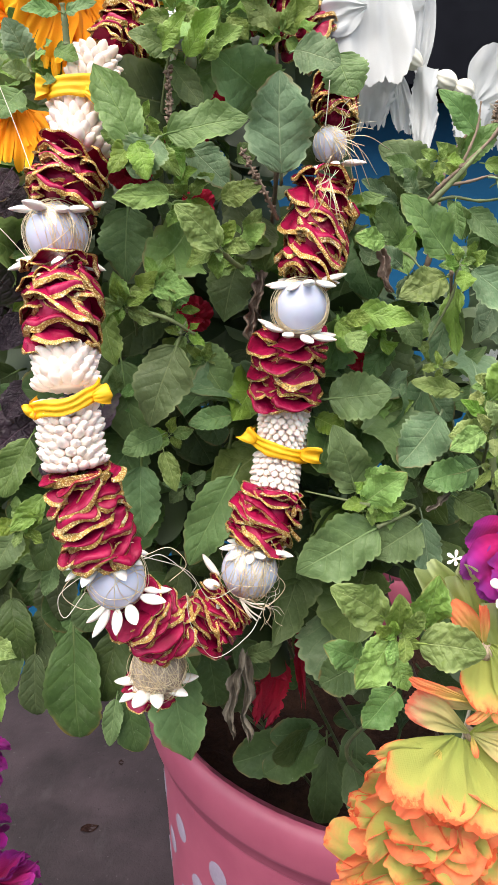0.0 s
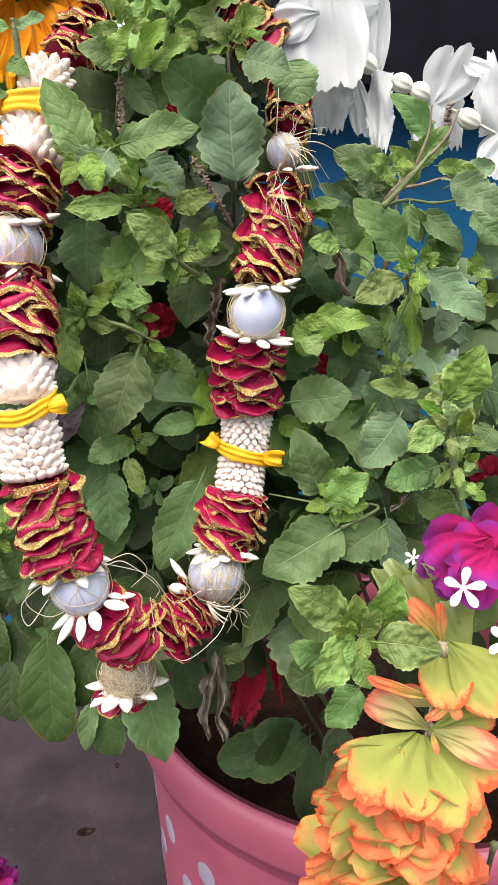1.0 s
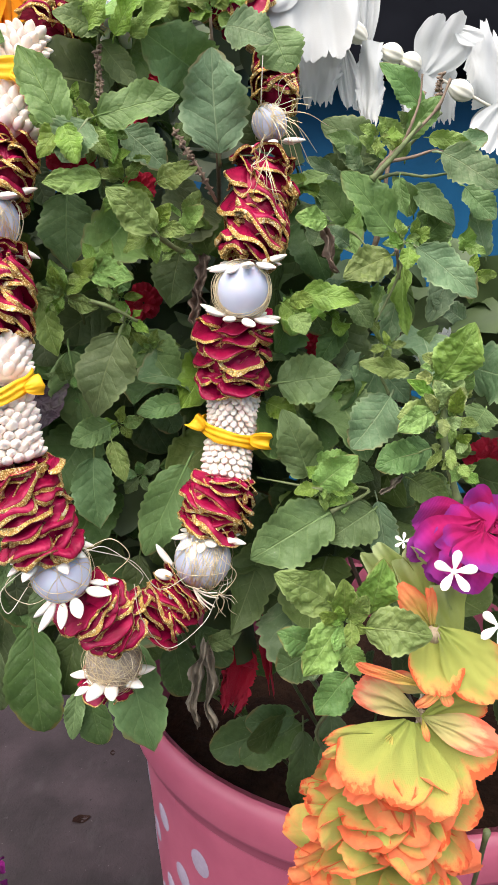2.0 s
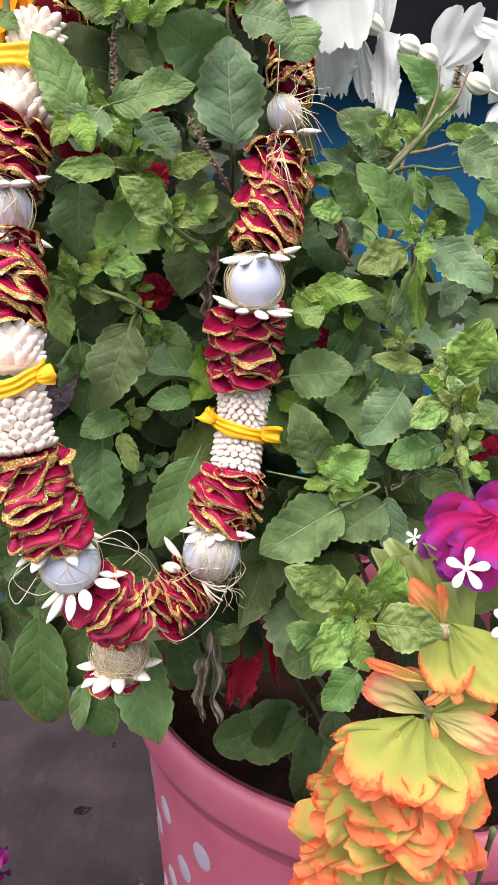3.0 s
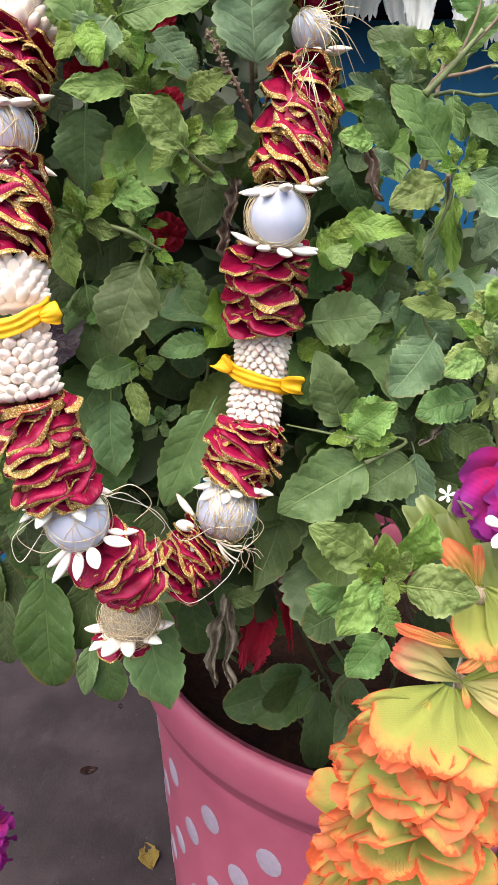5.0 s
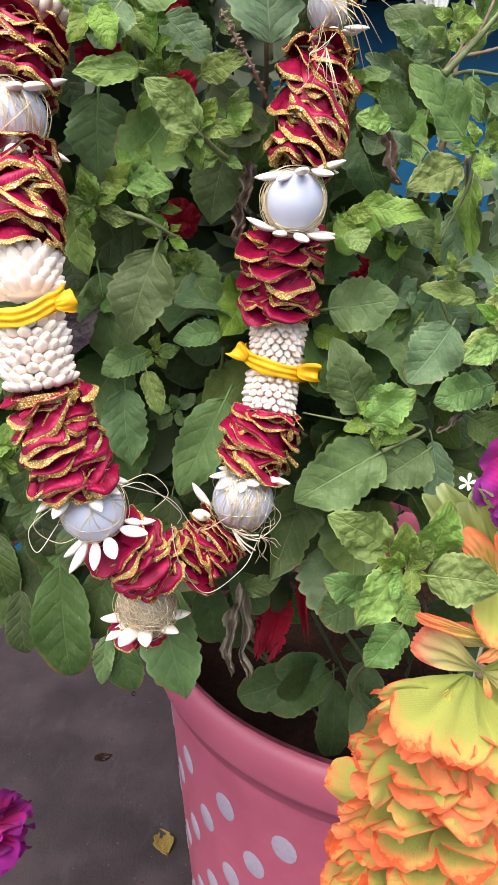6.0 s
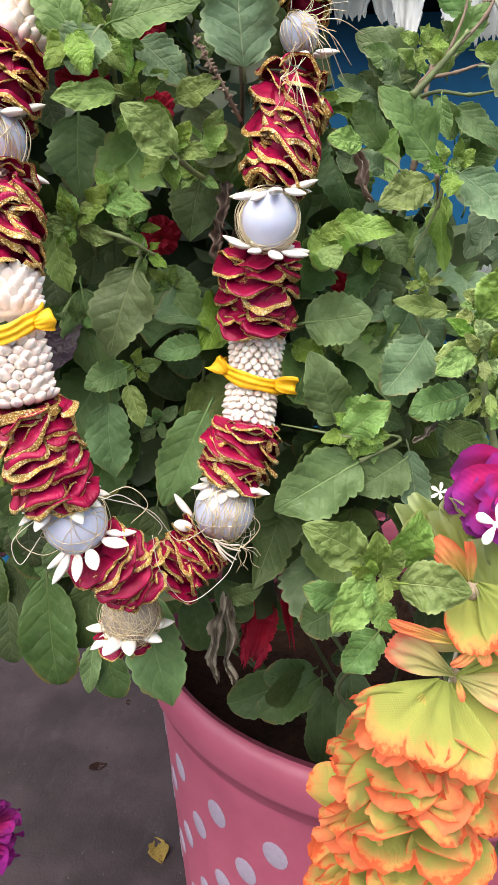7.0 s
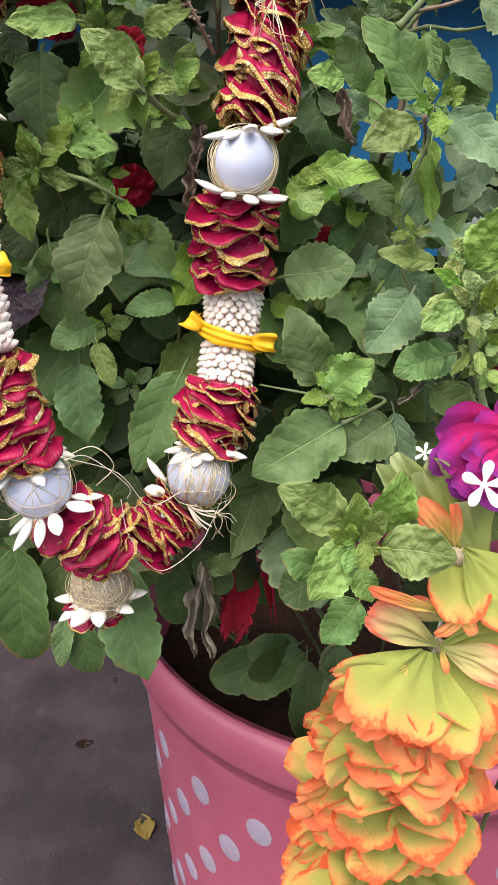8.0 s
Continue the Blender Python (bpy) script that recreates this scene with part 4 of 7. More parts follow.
leaf('m', (0.0006, 0.2850, 0.5150), (-0.0046, 0.2810, 0.4944), 0.0160)
leaf('d', (-0.0222, 0.3000, 0.5226), (0.0008, 0.2960, 0.5113), 0.0145)
leaf('y', (-0.0044, 0.2620, 0.5333), (0.0080, 0.2580, 0.5369), 0.0078)
leaf('d', (0.0265, 0.2850, 0.5438), (0.0183, 0.2810, 0.5595), 0.0115)
leaf('m', (-0.0669, 0.2850, 0.5839), (-0.0763, 0.2810, 0.5718), 0.0106)
leaf('f', (-0.0612, 0.2750, 0.5718), (-0.0717, 0.2710, 0.5700), 0.0062)
leaf('m', (-0.0655, 0.2750, 0.5618), (-0.0727, 0.2710, 0.5562), 0.0087)
leaf('f', (-0.0418, 0.2620, 0.4997), (-0.0379, 0.2580, 0.4829), 0.0092)
leaf('m', (-0.0192, 0.2620, 0.4890), (-0.0282, 0.2580, 0.4632), 0.0176)
leaf('m', (-0.0147, 0.2820, 0.4864), (-0.0037, 0.2780, 0.4687), 0.0164)
leaf('m', (-0.0412, 0.2870, 0.4802), (-0.0357, 0.2830, 0.4498), 0.0168)
leaf('m', (-0.0258, 0.2700, 0.4577), (-0.0388, 0.2660, 0.4525), 0.0100)
leaf('m', (-0.0353, 0.2840, 0.4423), (-0.0346, 0.2800, 0.4162), 0.0160)
leaf('y', (-0.0243, 0.2620, 0.4540), (-0.0202, 0.2580, 0.4412), 0.0067)
leaf('m', (-0.0017, 0.2730, 0.4639), (-0.0167, 0.2690, 0.4615), 0.0081)
leaf('m', (-0.0015, 0.2740, 0.4413), (-0.0176, 0.2700, 0.4095), 0.0166)
leaf('m', (-0.0683, 0.2620, 0.4584), (-0.0776, 0.2580, 0.4394), 0.0115)
leaf('y', (-0.0649, 0.2620, 0.4388), (-0.0760, 0.2580, 0.4275), 0.0076)
leaf('d', (-0.0648, 0.2750, 0.4279), (-0.0703, 0.2710, 0.4070), 0.0117)
leaf('m', (-0.0778, 0.2700, 0.4230), (-0.0852, 0.2660, 0.4098), 0.0123)
leaf('d', (-0.0692, 0.2850, 0.4009), (-0.0674, 0.2810, 0.3817), 0.0171)
leaf('d', (-0.0615, 0.2740, 0.3813), (-0.0608, 0.2700, 0.3385), 0.0218)
leaf('d', (-0.0769, 0.2750, 0.3714), (-0.0767, 0.2710, 0.3478), 0.0115)
leaf('d', (-0.0426, 0.2700, 0.3600), (-0.0380, 0.2660, 0.3350), 0.0127)
leaf('m', (-0.0454, 0.2660, 0.3579), (-0.0480, 0.2620, 0.3406), 0.0075)
leaf('m', (-0.0247, 0.2620, 0.3809), (-0.0177, 0.2580, 0.3373), 0.0209)
leaf('d', (-0.0451, 0.2780, 0.3797), (-0.0531, 0.2740, 0.3515), 0.0158)
leaf('f', (-0.0894, 0.2620, 0.3867), (-0.0778, 0.2580, 0.3801), 0.0080)
leaf('f', (-0.0856, 0.2560, 0.3781), (-0.0833, 0.2520, 0.3582), 0.0067)
leaf('d', (-0.0891, 0.2900, 0.3866), (-0.0856, 0.2860, 0.3617), 0.0155)
leaf('m', (0.0396, 0.2620, 0.4401), (0.0309, 0.2580, 0.4640), 0.0144)
leaf('f', (0.0419, 0.2580, 0.4371), (0.0548, 0.2540, 0.4489), 0.0116)
leaf('m', (0.0466, 0.2580, 0.4285), (0.0194, 0.2540, 0.4142), 0.0200)
leaf('m', (0.0616, 0.2620, 0.4274), (0.0446, 0.2580, 0.4181), 0.0165)
leaf('g', (0.0630, 0.2640, 0.4295), (0.0663, 0.2600, 0.4053), 0.0100)
leaf('y', (0.0414, 0.2130, 0.4195), (0.0253, 0.2090, 0.4311), 0.0122)
leaf('y', (0.0427, 0.2070, 0.4173), (0.0324, 0.2030, 0.4037), 0.0107)
leaf('y', (0.0489, 0.2040, 0.4170), (0.0658, 0.2000, 0.4163), 0.0124)
leaf('y', (0.0519, 0.2130, 0.4166), (0.0544, 0.2090, 0.4346), 0.0110)
leaf('y', (0.0441, 0.2090, 0.4175), (0.0432, 0.2050, 0.4311), 0.0077)
leaf('y', (0.0451, 0.2050, 0.4181), (0.0446, 0.2010, 0.4128), 0.0042)
leaf('y', (0.0414, 0.2060, 0.4184), (0.0365, 0.2020, 0.4229), 0.0046)
leaf('y', (0.0468, 0.2060, 0.4196), (0.0487, 0.2020, 0.4277), 0.0052)
leaf('m', (0.0401, 0.2380, 0.3905), (0.0268, 0.2340, 0.3990), 0.0109)
leaf('d', (0.0413, 0.2450, 0.3862), (0.0268, 0.2410, 0.3803), 0.0135)
leaf('m', (0.0466, 0.2170, 0.3942), (0.0365, 0.2130, 0.3842), 0.0109)
leaf('f', (0.0469, 0.2220, 0.4008), (0.0502, 0.2180, 0.3930), 0.0080)
leaf('d', (0.0362, 0.3640, 0.2685), (-0.0047, 0.3584, 0.2561), 0.0238)
leaf('d', (0.0403, 0.3584, 0.2762), (0.0144, 0.3528, 0.2764), 0.0167)
leaf('d', (0.0447, 0.3584, 0.2664), (0.0429, 0.3528, 0.2219), 0.0192)
leaf('d', (0.0578, 0.3500, 0.2830), (0.0573, 0.3444, 0.2552), 0.0210)
leaf('m', (0.0799, 0.2620, 0.4483), (0.0619, 0.2580, 0.4441), 0.0116)
leaf('m', (0.0820, 0.2700, 0.4376), (0.0846, 0.2660, 0.4191), 0.0133)
leaf('y', (0.0318, 0.2620, 0.4967), (0.0389, 0.2580, 0.4908), 0.0082)
leaf('f', (0.0267, 0.2720, 0.4630), (0.0364, 0.2680, 0.4581), 0.0088)
leaf('d', (0.0568, 0.3000, 0.4223), (0.0885, 0.2960, 0.3976), 0.0243)
leaf('d', (0.0220, 0.3000, 0.3811), (0.0402, 0.2960, 0.3705), 0.0207)
leaf('d', (-0.0009, 0.2850, 0.3719), (0.0101, 0.2810, 0.3570), 0.0132)
leaf('m', (0.0035, 0.2700, 0.3736), (0.0158, 0.2660, 0.3806), 0.0075)
leaf('d', (-0.0226, 0.2900, 0.4008), (-0.0272, 0.2860, 0.3764), 0.0131)
leaf('d', (0.0361, 0.2900, 0.4796), (0.0279, 0.2860, 0.4680), 0.0121)
leaf('d', (0.0844, 0.2700, 0.4074), (0.0673, 0.2660, 0.4071), 0.0121)
leaf('p', (-0.0719, 0.2850, 0.5457), (-0.0612, 0.2810, 0.5520), 0.0111)
leaf('p', (-0.0739, 0.2850, 0.5439), (-0.0792, 0.2810, 0.5332), 0.0111)
leaf('p', (-0.0721, 0.2900, 0.5390), (-0.0809, 0.2860, 0.5226), 0.0114)
leaf('p', (-0.0721, 0.2850, 0.4725), (-0.0819, 0.2810, 0.4612), 0.0120)
leaf('p', (-0.0713, 0.2900, 0.4757), (-0.0613, 0.2860, 0.4883), 0.0101)
leaf('p', (-0.0737, 0.2900, 0.4958), (-0.0834, 0.2860, 0.4844), 0.0119)
leaf('m', (-0.0218, 0.2700, 0.5030), (-0.0141, 0.2660, 0.5067), 0.0080)
leaf('y', (-0.0261, 0.2620, 0.5078), (-0.0127, 0.2580, 0.5055), 0.0091)
leaf('f', (-0.0351, 0.2620, 0.5018), (-0.0374, 0.2580, 0.5123), 0.0064)
leaf('f', (-0.0315, 0.2620, 0.5053), (-0.0237, 0.2580, 0.5122), 0.0060)
leaf('m', (0.0003, 0.2750, 0.5462), (0.0091, 0.2710, 0.5490), 0.0071)
leaf('f', (-0.0196, 0.2620, 0.5495), (-0.0162, 0.2580, 0.5382), 0.0074)
leaf('f', (-0.0182, 0.2620, 0.5385), (-0.0111, 0.2580, 0.5413), 0.0058)
leaf('f', (0.0020, 0.2650, 0.5188), (0.0089, 0.2610, 0.5262), 0.0070)
leaf('m', (0.0093, 0.2720, 0.5117), (0.0038, 0.2680, 0.5256), 0.0084)
leaf('f', (0.0531, 0.2620, 0.4360), (0.0431, 0.2580, 0.4305), 0.0068)
leaf('f', (0.0511, 0.2620, 0.4360), (0.0508, 0.2580, 0.4275), 0.0057)
leaf('f', (0.0492, 0.2620, 0.4380), (0.0373, 0.2580, 0.4355), 0.0057)
leaf('f', (-0.0221, 0.2620, 0.5737), (-0.0134, 0.2580, 0.5827), 0.0075)
leaf('f', (-0.0140, 0.2620, 0.5722), (-0.0040, 0.2580, 0.5841), 0.0075)
leaf('m', (-0.0202, 0.2750, 0.5736), (-0.0099, 0.2710, 0.5603), 0.0086)
leaf('d', (-0.0159, 0.2850, 0.5693), (-0.0283, 0.2810, 0.5603), 0.0108)
leaf('m', (-0.0416, 0.2750, 0.5594), (-0.0368, 0.2710, 0.5697), 0.0087)
leaf('g', (-0.0629, 0.2750, 0.5732), (-0.0683, 0.2710, 0.5848), 0.0091)
leaf('m', (-0.0599, 0.2650, 0.5679), (-0.0673, 0.2610, 0.5691), 0.0059)
leaf('m', (-0.0645, 0.2700, 0.5647), (-0.0715, 0.2660, 0.5565), 0.0098)
leaf('m', (-0.0532, 0.2700, 0.5763), (-0.0459, 0.2660, 0.5722), 0.0062)
leaf('m', (-0.0573, 0.2620, 0.5652), (-0.0509, 0.2580, 0.5654), 0.0039)
leaf('f', (-0.0544, 0.2600, 0.5734), (-0.0558, 0.2560, 0.5700), 0.0026)
leaf('m', (-0.0507, 0.2650, 0.5847), (-0.0605, 0.2610, 0.5841), 0.0052)
leaf('m', (-0.0492, 0.2680, 0.5855), (-0.0393, 0.2640, 0.5868), 0.0046)
leaf('f', (-0.0541, 0.2600, 0.5744), (-0.0508, 0.2560, 0.5747), 0.0022)
leaf('d', (-0.0579, 0.2750, 0.5606), (-0.0614, 0.2710, 0.5556), 0.0039)
leaf('d', (-0.0578, 0.2800, 0.5637), (-0.0662, 0.2760, 0.5658), 0.0059)
stem((-0.0500, 0.2700, 0.5768), (-0.0501, 0.2700, 0.5825), (-0.0506, 0.2700, 0.5881), thick=0.0013, thin=0.0008)
stem((-0.0604, 0.2670, 0.5688), (-0.0607, 0.2670, 0.5725), (-0.0567, 0.2670, 0.5753), thick=0.0008, thin=0.0005)
# ---- leaves of the open shoots ----
leaf('m', (0.0665, 0.2660, 0.5165), (0.0498, 0.2620, 0.5345), 0.0132, 8)
leaf('y', (0.0650, 0.2620, 0.5100), (0.0500, 0.2580, 0.5040), 0.0113)
leaf('g', (0.0730, 0.2620, 0.5120), (0.0910, 0.2580, 0.4970), 0.0118)
leaf('f', (0.0380, 0.2600, 0.5000), (0.0550, 0.2560, 0.4970), 0.0089)
leaf('g', (0.0660, 0.2900, 0.5350), (0.0500, 0.2860, 0.5480), 0.0135)
leaf('g', (0.0580, 0.2800, 0.5360), (0.0530, 0.2760, 0.5430), 0.0061, 10)
leaf('m', (0.0480, 0.2800, 0.5350), (0.0350, 0.2760, 0.5310), 0.0053, 20)
leaf('g', (0.0560, 0.2950, 0.5260), (0.0430, 0.2910, 0.5340), 0.0090)
leaf('m', (0.0700, 0.2750, 0.5330), (0.0720, 0.2710, 0.5210), 0.0056, 40)
leaf('m', (0.0770, 0.2850, 0.5310), (0.0900, 0.2810, 0.5180), 0.0087)
leaf('m', (0.0830, 0.2900, 0.5150), (0.0890, 0.2860, 0.5230), 0.0097)
leaf('f', (0.0680, 0.2620, 0.5120), (0.0630, 0.2580, 0.5170), 0.0038)
leaf('f', (0.0700, 0.2580, 0.5120), (0.0680, 0.2540, 0.5060), 0.0061)
leaf('f', (0.0730, 0.2620, 0.5140), (0.0760, 0.2580, 0.5180), 0.0049, -10)
leaf('y', (0.0720, 0.2620, 0.5160), (0.0720, 0.2580, 0.5210), 0.0032)
leaf('f', (0.0930, 0.2800, 0.5100), (0.0930, 0.2760, 0.5180), 0.0065)
leaf('f', (0.0930, 0.2800, 0.5120), (0.0990, 0.2760, 0.5090), 0.0045)
leaf('y', (0.0460, 0.2650, 0.5210), (0.0360, 0.2610, 0.5220), 0.0072)
leaf('y', (0.0340, 0.2580, 0.4970), (0.0410, 0.2540, 0.4980), 0.0057)
leaf('y', (0.0350, 0.2550, 0.4940), (0.0380, 0.2510, 0.4880), 0.0071)
leaf('f', (0.0720, 0.2750, 0.5060), (0.0730, 0.2710, 0.4840), 0.0091, 55)
leaf('g', (0.0730, 0.2850, 0.5000), (0.0680, 0.2810, 0.4800), 0.0095)
leaf('m', (0.0570, 0.2900, 0.4960), (0.0640, 0.2860, 0.4850), 0.0089)
leaf('y', (0.0790, 0.2500, 0.4740), (0.0870, 0.2460, 0.4910), 0.0139)
leaf('m', (0.0750, 0.2850, 0.4760), (0.0860, 0.2810, 0.4860), 0.0066)
leaf('f', (0.0720, 0.2620, 0.4740), (0.0550, 0.2580, 0.4780), 0.0071)
leaf('m', (0.0300, 0.2650, 0.4710), (0.0500, 0.2610, 0.4740), 0.0160)
leaf('f', (0.0510, 0.2850, 0.4610), (0.0620, 0.2810, 0.4670), 0.0074)
leaf('g', (0.0660, 0.2620, 0.4660), (0.0530, 0.2580, 0.4500), 0.0154)
leaf('g', (0.0690, 0.2750, 0.4600), (0.0710, 0.2710, 0.4510), 0.0071)
leaf('m', (0.0750, 0.2580, 0.4480), (0.0600, 0.2540, 0.4450), 0.0107)
leaf('m', (0.0770, 0.2700, 0.4360), (0.0860, 0.2660, 0.4260), 0.0109)
leaf('y', (0.0750, 0.2450, 0.4650), (0.0640, 0.2410, 0.4600), 0.0080)
leaf('y', (0.0760, 0.2480, 0.4690), (0.0670, 0.2440, 0.4750), 0.0042)
leaf('y', (0.0820, 0.2450, 0.4640), (0.0820, 0.2410, 0.4730), 0.0052)
leaf('f', (0.0860, 0.2550, 0.4670), (0.0890, 0.2510, 0.4750), 0.0049)
leaf('m', (0.1000, 0.2700, 0.4590), (0.0940, 0.2660, 0.4520), 0.0117)
leaf('y', (0.0800, 0.2500, 0.4510), (0.0740, 0.2460, 0.4460), 0.0028)
leaf('y', (0.0840, 0.2500, 0.4490), (0.0790, 0.2460, 0.4460), 0.0043)
leaf('y', (0.0850, 0.2500, 0.4540), (0.0880, 0.2460, 0.4570), 0.0039, 10)
leaf('f', (0.0860, 0.2520, 0.4450), (0.0830, 0.2480, 0.4410), 0.0047)
leaf('y', (0.0820, 0.2500, 0.4590), (0.0770, 0.2460, 0.4560), 0.0032)
leaf('m', (0.0800, 0.2900, 0.5550), (0.0650, 0.2860, 0.5680), 0.0097)
leaf('g', (0.0830, 0.2750, 0.5400), (0.1000, 0.2710, 0.5290), 0.0123)
leaf('f', (0.0800, 0.2800, 0.5450), (0.0920, 0.2760, 0.5430), 0.0061, 25)
leaf('m', (0.0310, 0.2760, 0.5760), (0.0360, 0.2720, 0.5630), 0.0151)
leaf('f', (0.0640, 0.2850, 0.5420), (0.0580, 0.2810, 0.5460), 0.0050)
leaf('f', (0.0700, 0.2800, 0.5420), (0.0660, 0.2760, 0.5480), 0.0045, 10)
leaf('f', (0.0650, 0.2750, 0.5390), (0.0610, 0.2710, 0.5420), 0.0040)
leaf('m', (0.0740, 0.2850, 0.5490), (0.0700, 0.2810, 0.5530), 0.0045)
leaf('g', (0.0690, 0.3000, 0.4680), (0.0800, 0.2960, 0.4560), 0.0110)
leaf('m', (0.0570, 0.3000, 0.4560), (0.0490, 0.2960, 0.4420), 0.0079)
leaf('m', (0.0650, 0.3000, 0.5250), (0.0550, 0.2960, 0.5130), 0.0096)
leaf('g', (0.0960, 0.3000, 0.5060), (0.0860, 0.2960, 0.4850), 0.0105)
leaf('f', (0.0650, 0.2920, 0.4860), (0.0730, 0.2880, 0.4780), 0.0064)
leaf('m', (0.0510, 0.3000, 0.4360), (0.0400, 0.2960, 0.4530), 0.0088)
leaf('g', (0.1010, 0.3000, 0.4840), (0.0870, 0.2960, 0.4930), 0.0079)
leaf('m', (0.0560, 0.3000, 0.4850), (0.0460, 0.2960, 0.4700), 0.0096)
leaf('f', (0.0400, 0.2850, 0.4620), (0.0480, 0.2810, 0.4570), 0.0070)
leaf('m', (0.0520, 0.2900, 0.4520), (0.0540, 0.2860, 0.4420), 0.0072)
leaf('g', (0.0140, 0.2680, 0.5410), (0.0130, 0.2640, 0.5690), 0.0192)
leaf('g', (-0.0220, 0.2520, 0.5490), (-0.0290, 0.2480, 0.5380), 0.0129)
leaf('f', (-0.0230, 0.2580, 0.5480), (-0.0160, 0.2540, 0.5390), 0.0063, 20)
stem((0.0590, 0.2620, 0.5320), (0.0660, 0.2620, 0.5390), (0.0730, 0.2620, 0.5470), thick=0.0011, thin=0.00066)
stem((0.0670, 0.2680, 0.5170), (0.0700, 0.2680, 0.5140), (0.0670, 0.2680, 0.5100), thick=0.0006, thin=0.00036)
stem((0.0700, 0.2680, 0.5140), (0.0725, 0.2680, 0.5130), (0.0750, 0.2680, 0.5120), thick=0.0006, thin=0.00036)
stem((0.0700, 0.2680, 0.5140), (0.0690, 0.2680, 0.5040), (0.0620, 0.2680, 0.4890), thick=0.0007, thin=0.00042)
stem((0.0670, 0.2680, 0.4650), (0.0630, 0.2680, 0.4740), (0.0610, 0.2680, 0.4820), thick=0.0006, thin=0.00036)
stem((0.0900, 0.2620, 0.4270), (0.0860, 0.2620, 0.4450), (0.0840, 0.2620, 0.4600), (0.0860, 0.2620, 0.4710), thick=0.001, thin=0.0006)
stem((0.0780, 0.2680, 0.4440), (0.0830, 0.2680, 0.4430), (0.0880, 0.2680, 0.4410), thick=0.0006, thin=0.00036)
stem((0.0300, 0.2680, 0.4700), (0.0280, 0.2680, 0.4700), (0.0260, 0.2680, 0.4700), thick=0.0006, thin=0.00036)
sprig((0.0690, 0.2620, 0.5140), 0.006, 201, 'f', 4)
sprig((0.0860, 0.2620, 0.4570), 0.007, 202, 'y', 4)
sprig((0.0860, 0.2620, 0.4640), 0.006, 203, 'y', 4)
sprig((0.0900, 0.2620, 0.4390), 0.006, 204, 'y', 4)
sprig((0.0610, 0.2620, 0.5440), 0.006, 205, 'f', 4)
sprig((0.0900, 0.2620, 0.5030), 0.007, 206, 'f', 4)
sprig((0.0820, 0.2620, 0.4750), 0.006, 207, 'y', 4)
sprig((0.0650, 0.2620, 0.4820), 0.006, 208, 'f', 4)
leaf('w', (0.0770, 0.2500, 0.4630), (0.0650, 0.2470, 0.4630), 0.0092)
leaf('w', (0.0770, 0.2480, 0.4630), (0.0700, 0.2450, 0.4600), 0.0046)
leaf('w', (0.0770, 0.2460, 0.4650), (0.0720, 0.2430, 0.4710), 0.0038)
leaf('w', (0.0800, 0.2500, 0.4660), (0.0760, 0.2470, 0.4740), 0.0054)
leaf('w', (0.0820, 0.2520, 0.4640), (0.0860, 0.2490, 0.4710), 0.0069)
leaf('w', (0.0810, 0.2540, 0.4640), (0.0830, 0.2510, 0.4780), 0.0092)
leaf('w', (0.0810, 0.2500, 0.4590), (0.0850, 0.2470, 0.4620), 0.0046)
leaf('w', (0.0790, 0.2470, 0.4620), (0.0790, 0.2440, 0.4570), 0.0038)
leaf('w', (0.0780, 0.2500, 0.4490), (0.0750, 0.2470, 0.4460), 0.0031)
leaf('w', (0.0820, 0.2480, 0.4520), (0.0820, 0.2450, 0.4460), 0.0035)
leaf('w', (0.0860, 0.2500, 0.4460), (0.0880, 0.2470, 0.4430), 0.0038)
leaf('w', (0.0790, 0.2500, 0.4510), (0.0760, 0.2470, 0.4540), 0.0028)
leaf('w', (0.0850, 0.2520, 0.4520), (0.0880, 0.2490, 0.4520), 0.0046)
leaf('w', (0.0760, 0.2500, 0.4750), (0.0700, 0.2470, 0.4730), 0.0046)
leaf('w', (0.0790, 0.2540, 0.4770), (0.0730, 0.2510, 0.4810), 0.0046)
leaf('w', (0.0860, 0.2560, 0.4650), (0.0870, 0.2530, 0.4750), 0.0061)
stem((0.0880, 0.2560, 0.4310), (0.0830, 0.2560, 0.4490), (0.0820, 0.2560, 0.4600), (0.0820, 0.2560, 0.4690), (0.0840, 0.2560, 0.4790), thick=0.0016, thin=0.0008)
leaf('m', (0.0664, 0.2900, 0.5403), (0.0465, 0.2860, 0.5512), 0.0127)
leaf('m', (0.0733, 0.2850, 0.5459), (0.0837, 0.2810, 0.5571), 0.0084)
leaf('g', (0.0841, 0.2800, 0.5389), (0.0974, 0.2760, 0.5447), 0.0084)
leaf('m', (0.0557, 0.2900, 0.5205), (0.0427, 0.2860, 0.5343), 0.0107)
leaf('m', (0.0822, 0.2950, 0.5094), (0.0927, 0.2910, 0.5179), 0.0079)
leaf('f', (0.0730, 0.2830, 0.5395), (0.0636, 0.2790, 0.5515), 0.0084)
leaf('g', (0.1052, 0.2950, 0.5073), (0.0982, 0.2910, 0.5252), 0.0084)
leaf('d', (0.0514, 0.3000, 0.5087), (0.0424, 0.2960, 0.5215), 0.0084)
leaf('m', (0.0954, 0.2900, 0.5305), (0.1048, 0.2860, 0.5196), 0.0096)
leaf('d', (0.0599, 0.3000, 0.5320), (0.0481, 0.2960, 0.5413), 0.0101)
stem((0.0585, 0.2900, 0.5183), (0.0665, 0.2900, 0.5352), (0.0758, 0.2900, 0.5438), (0.0862, 0.2900, 0.5536), thick=0.0009, thin=0.0005)
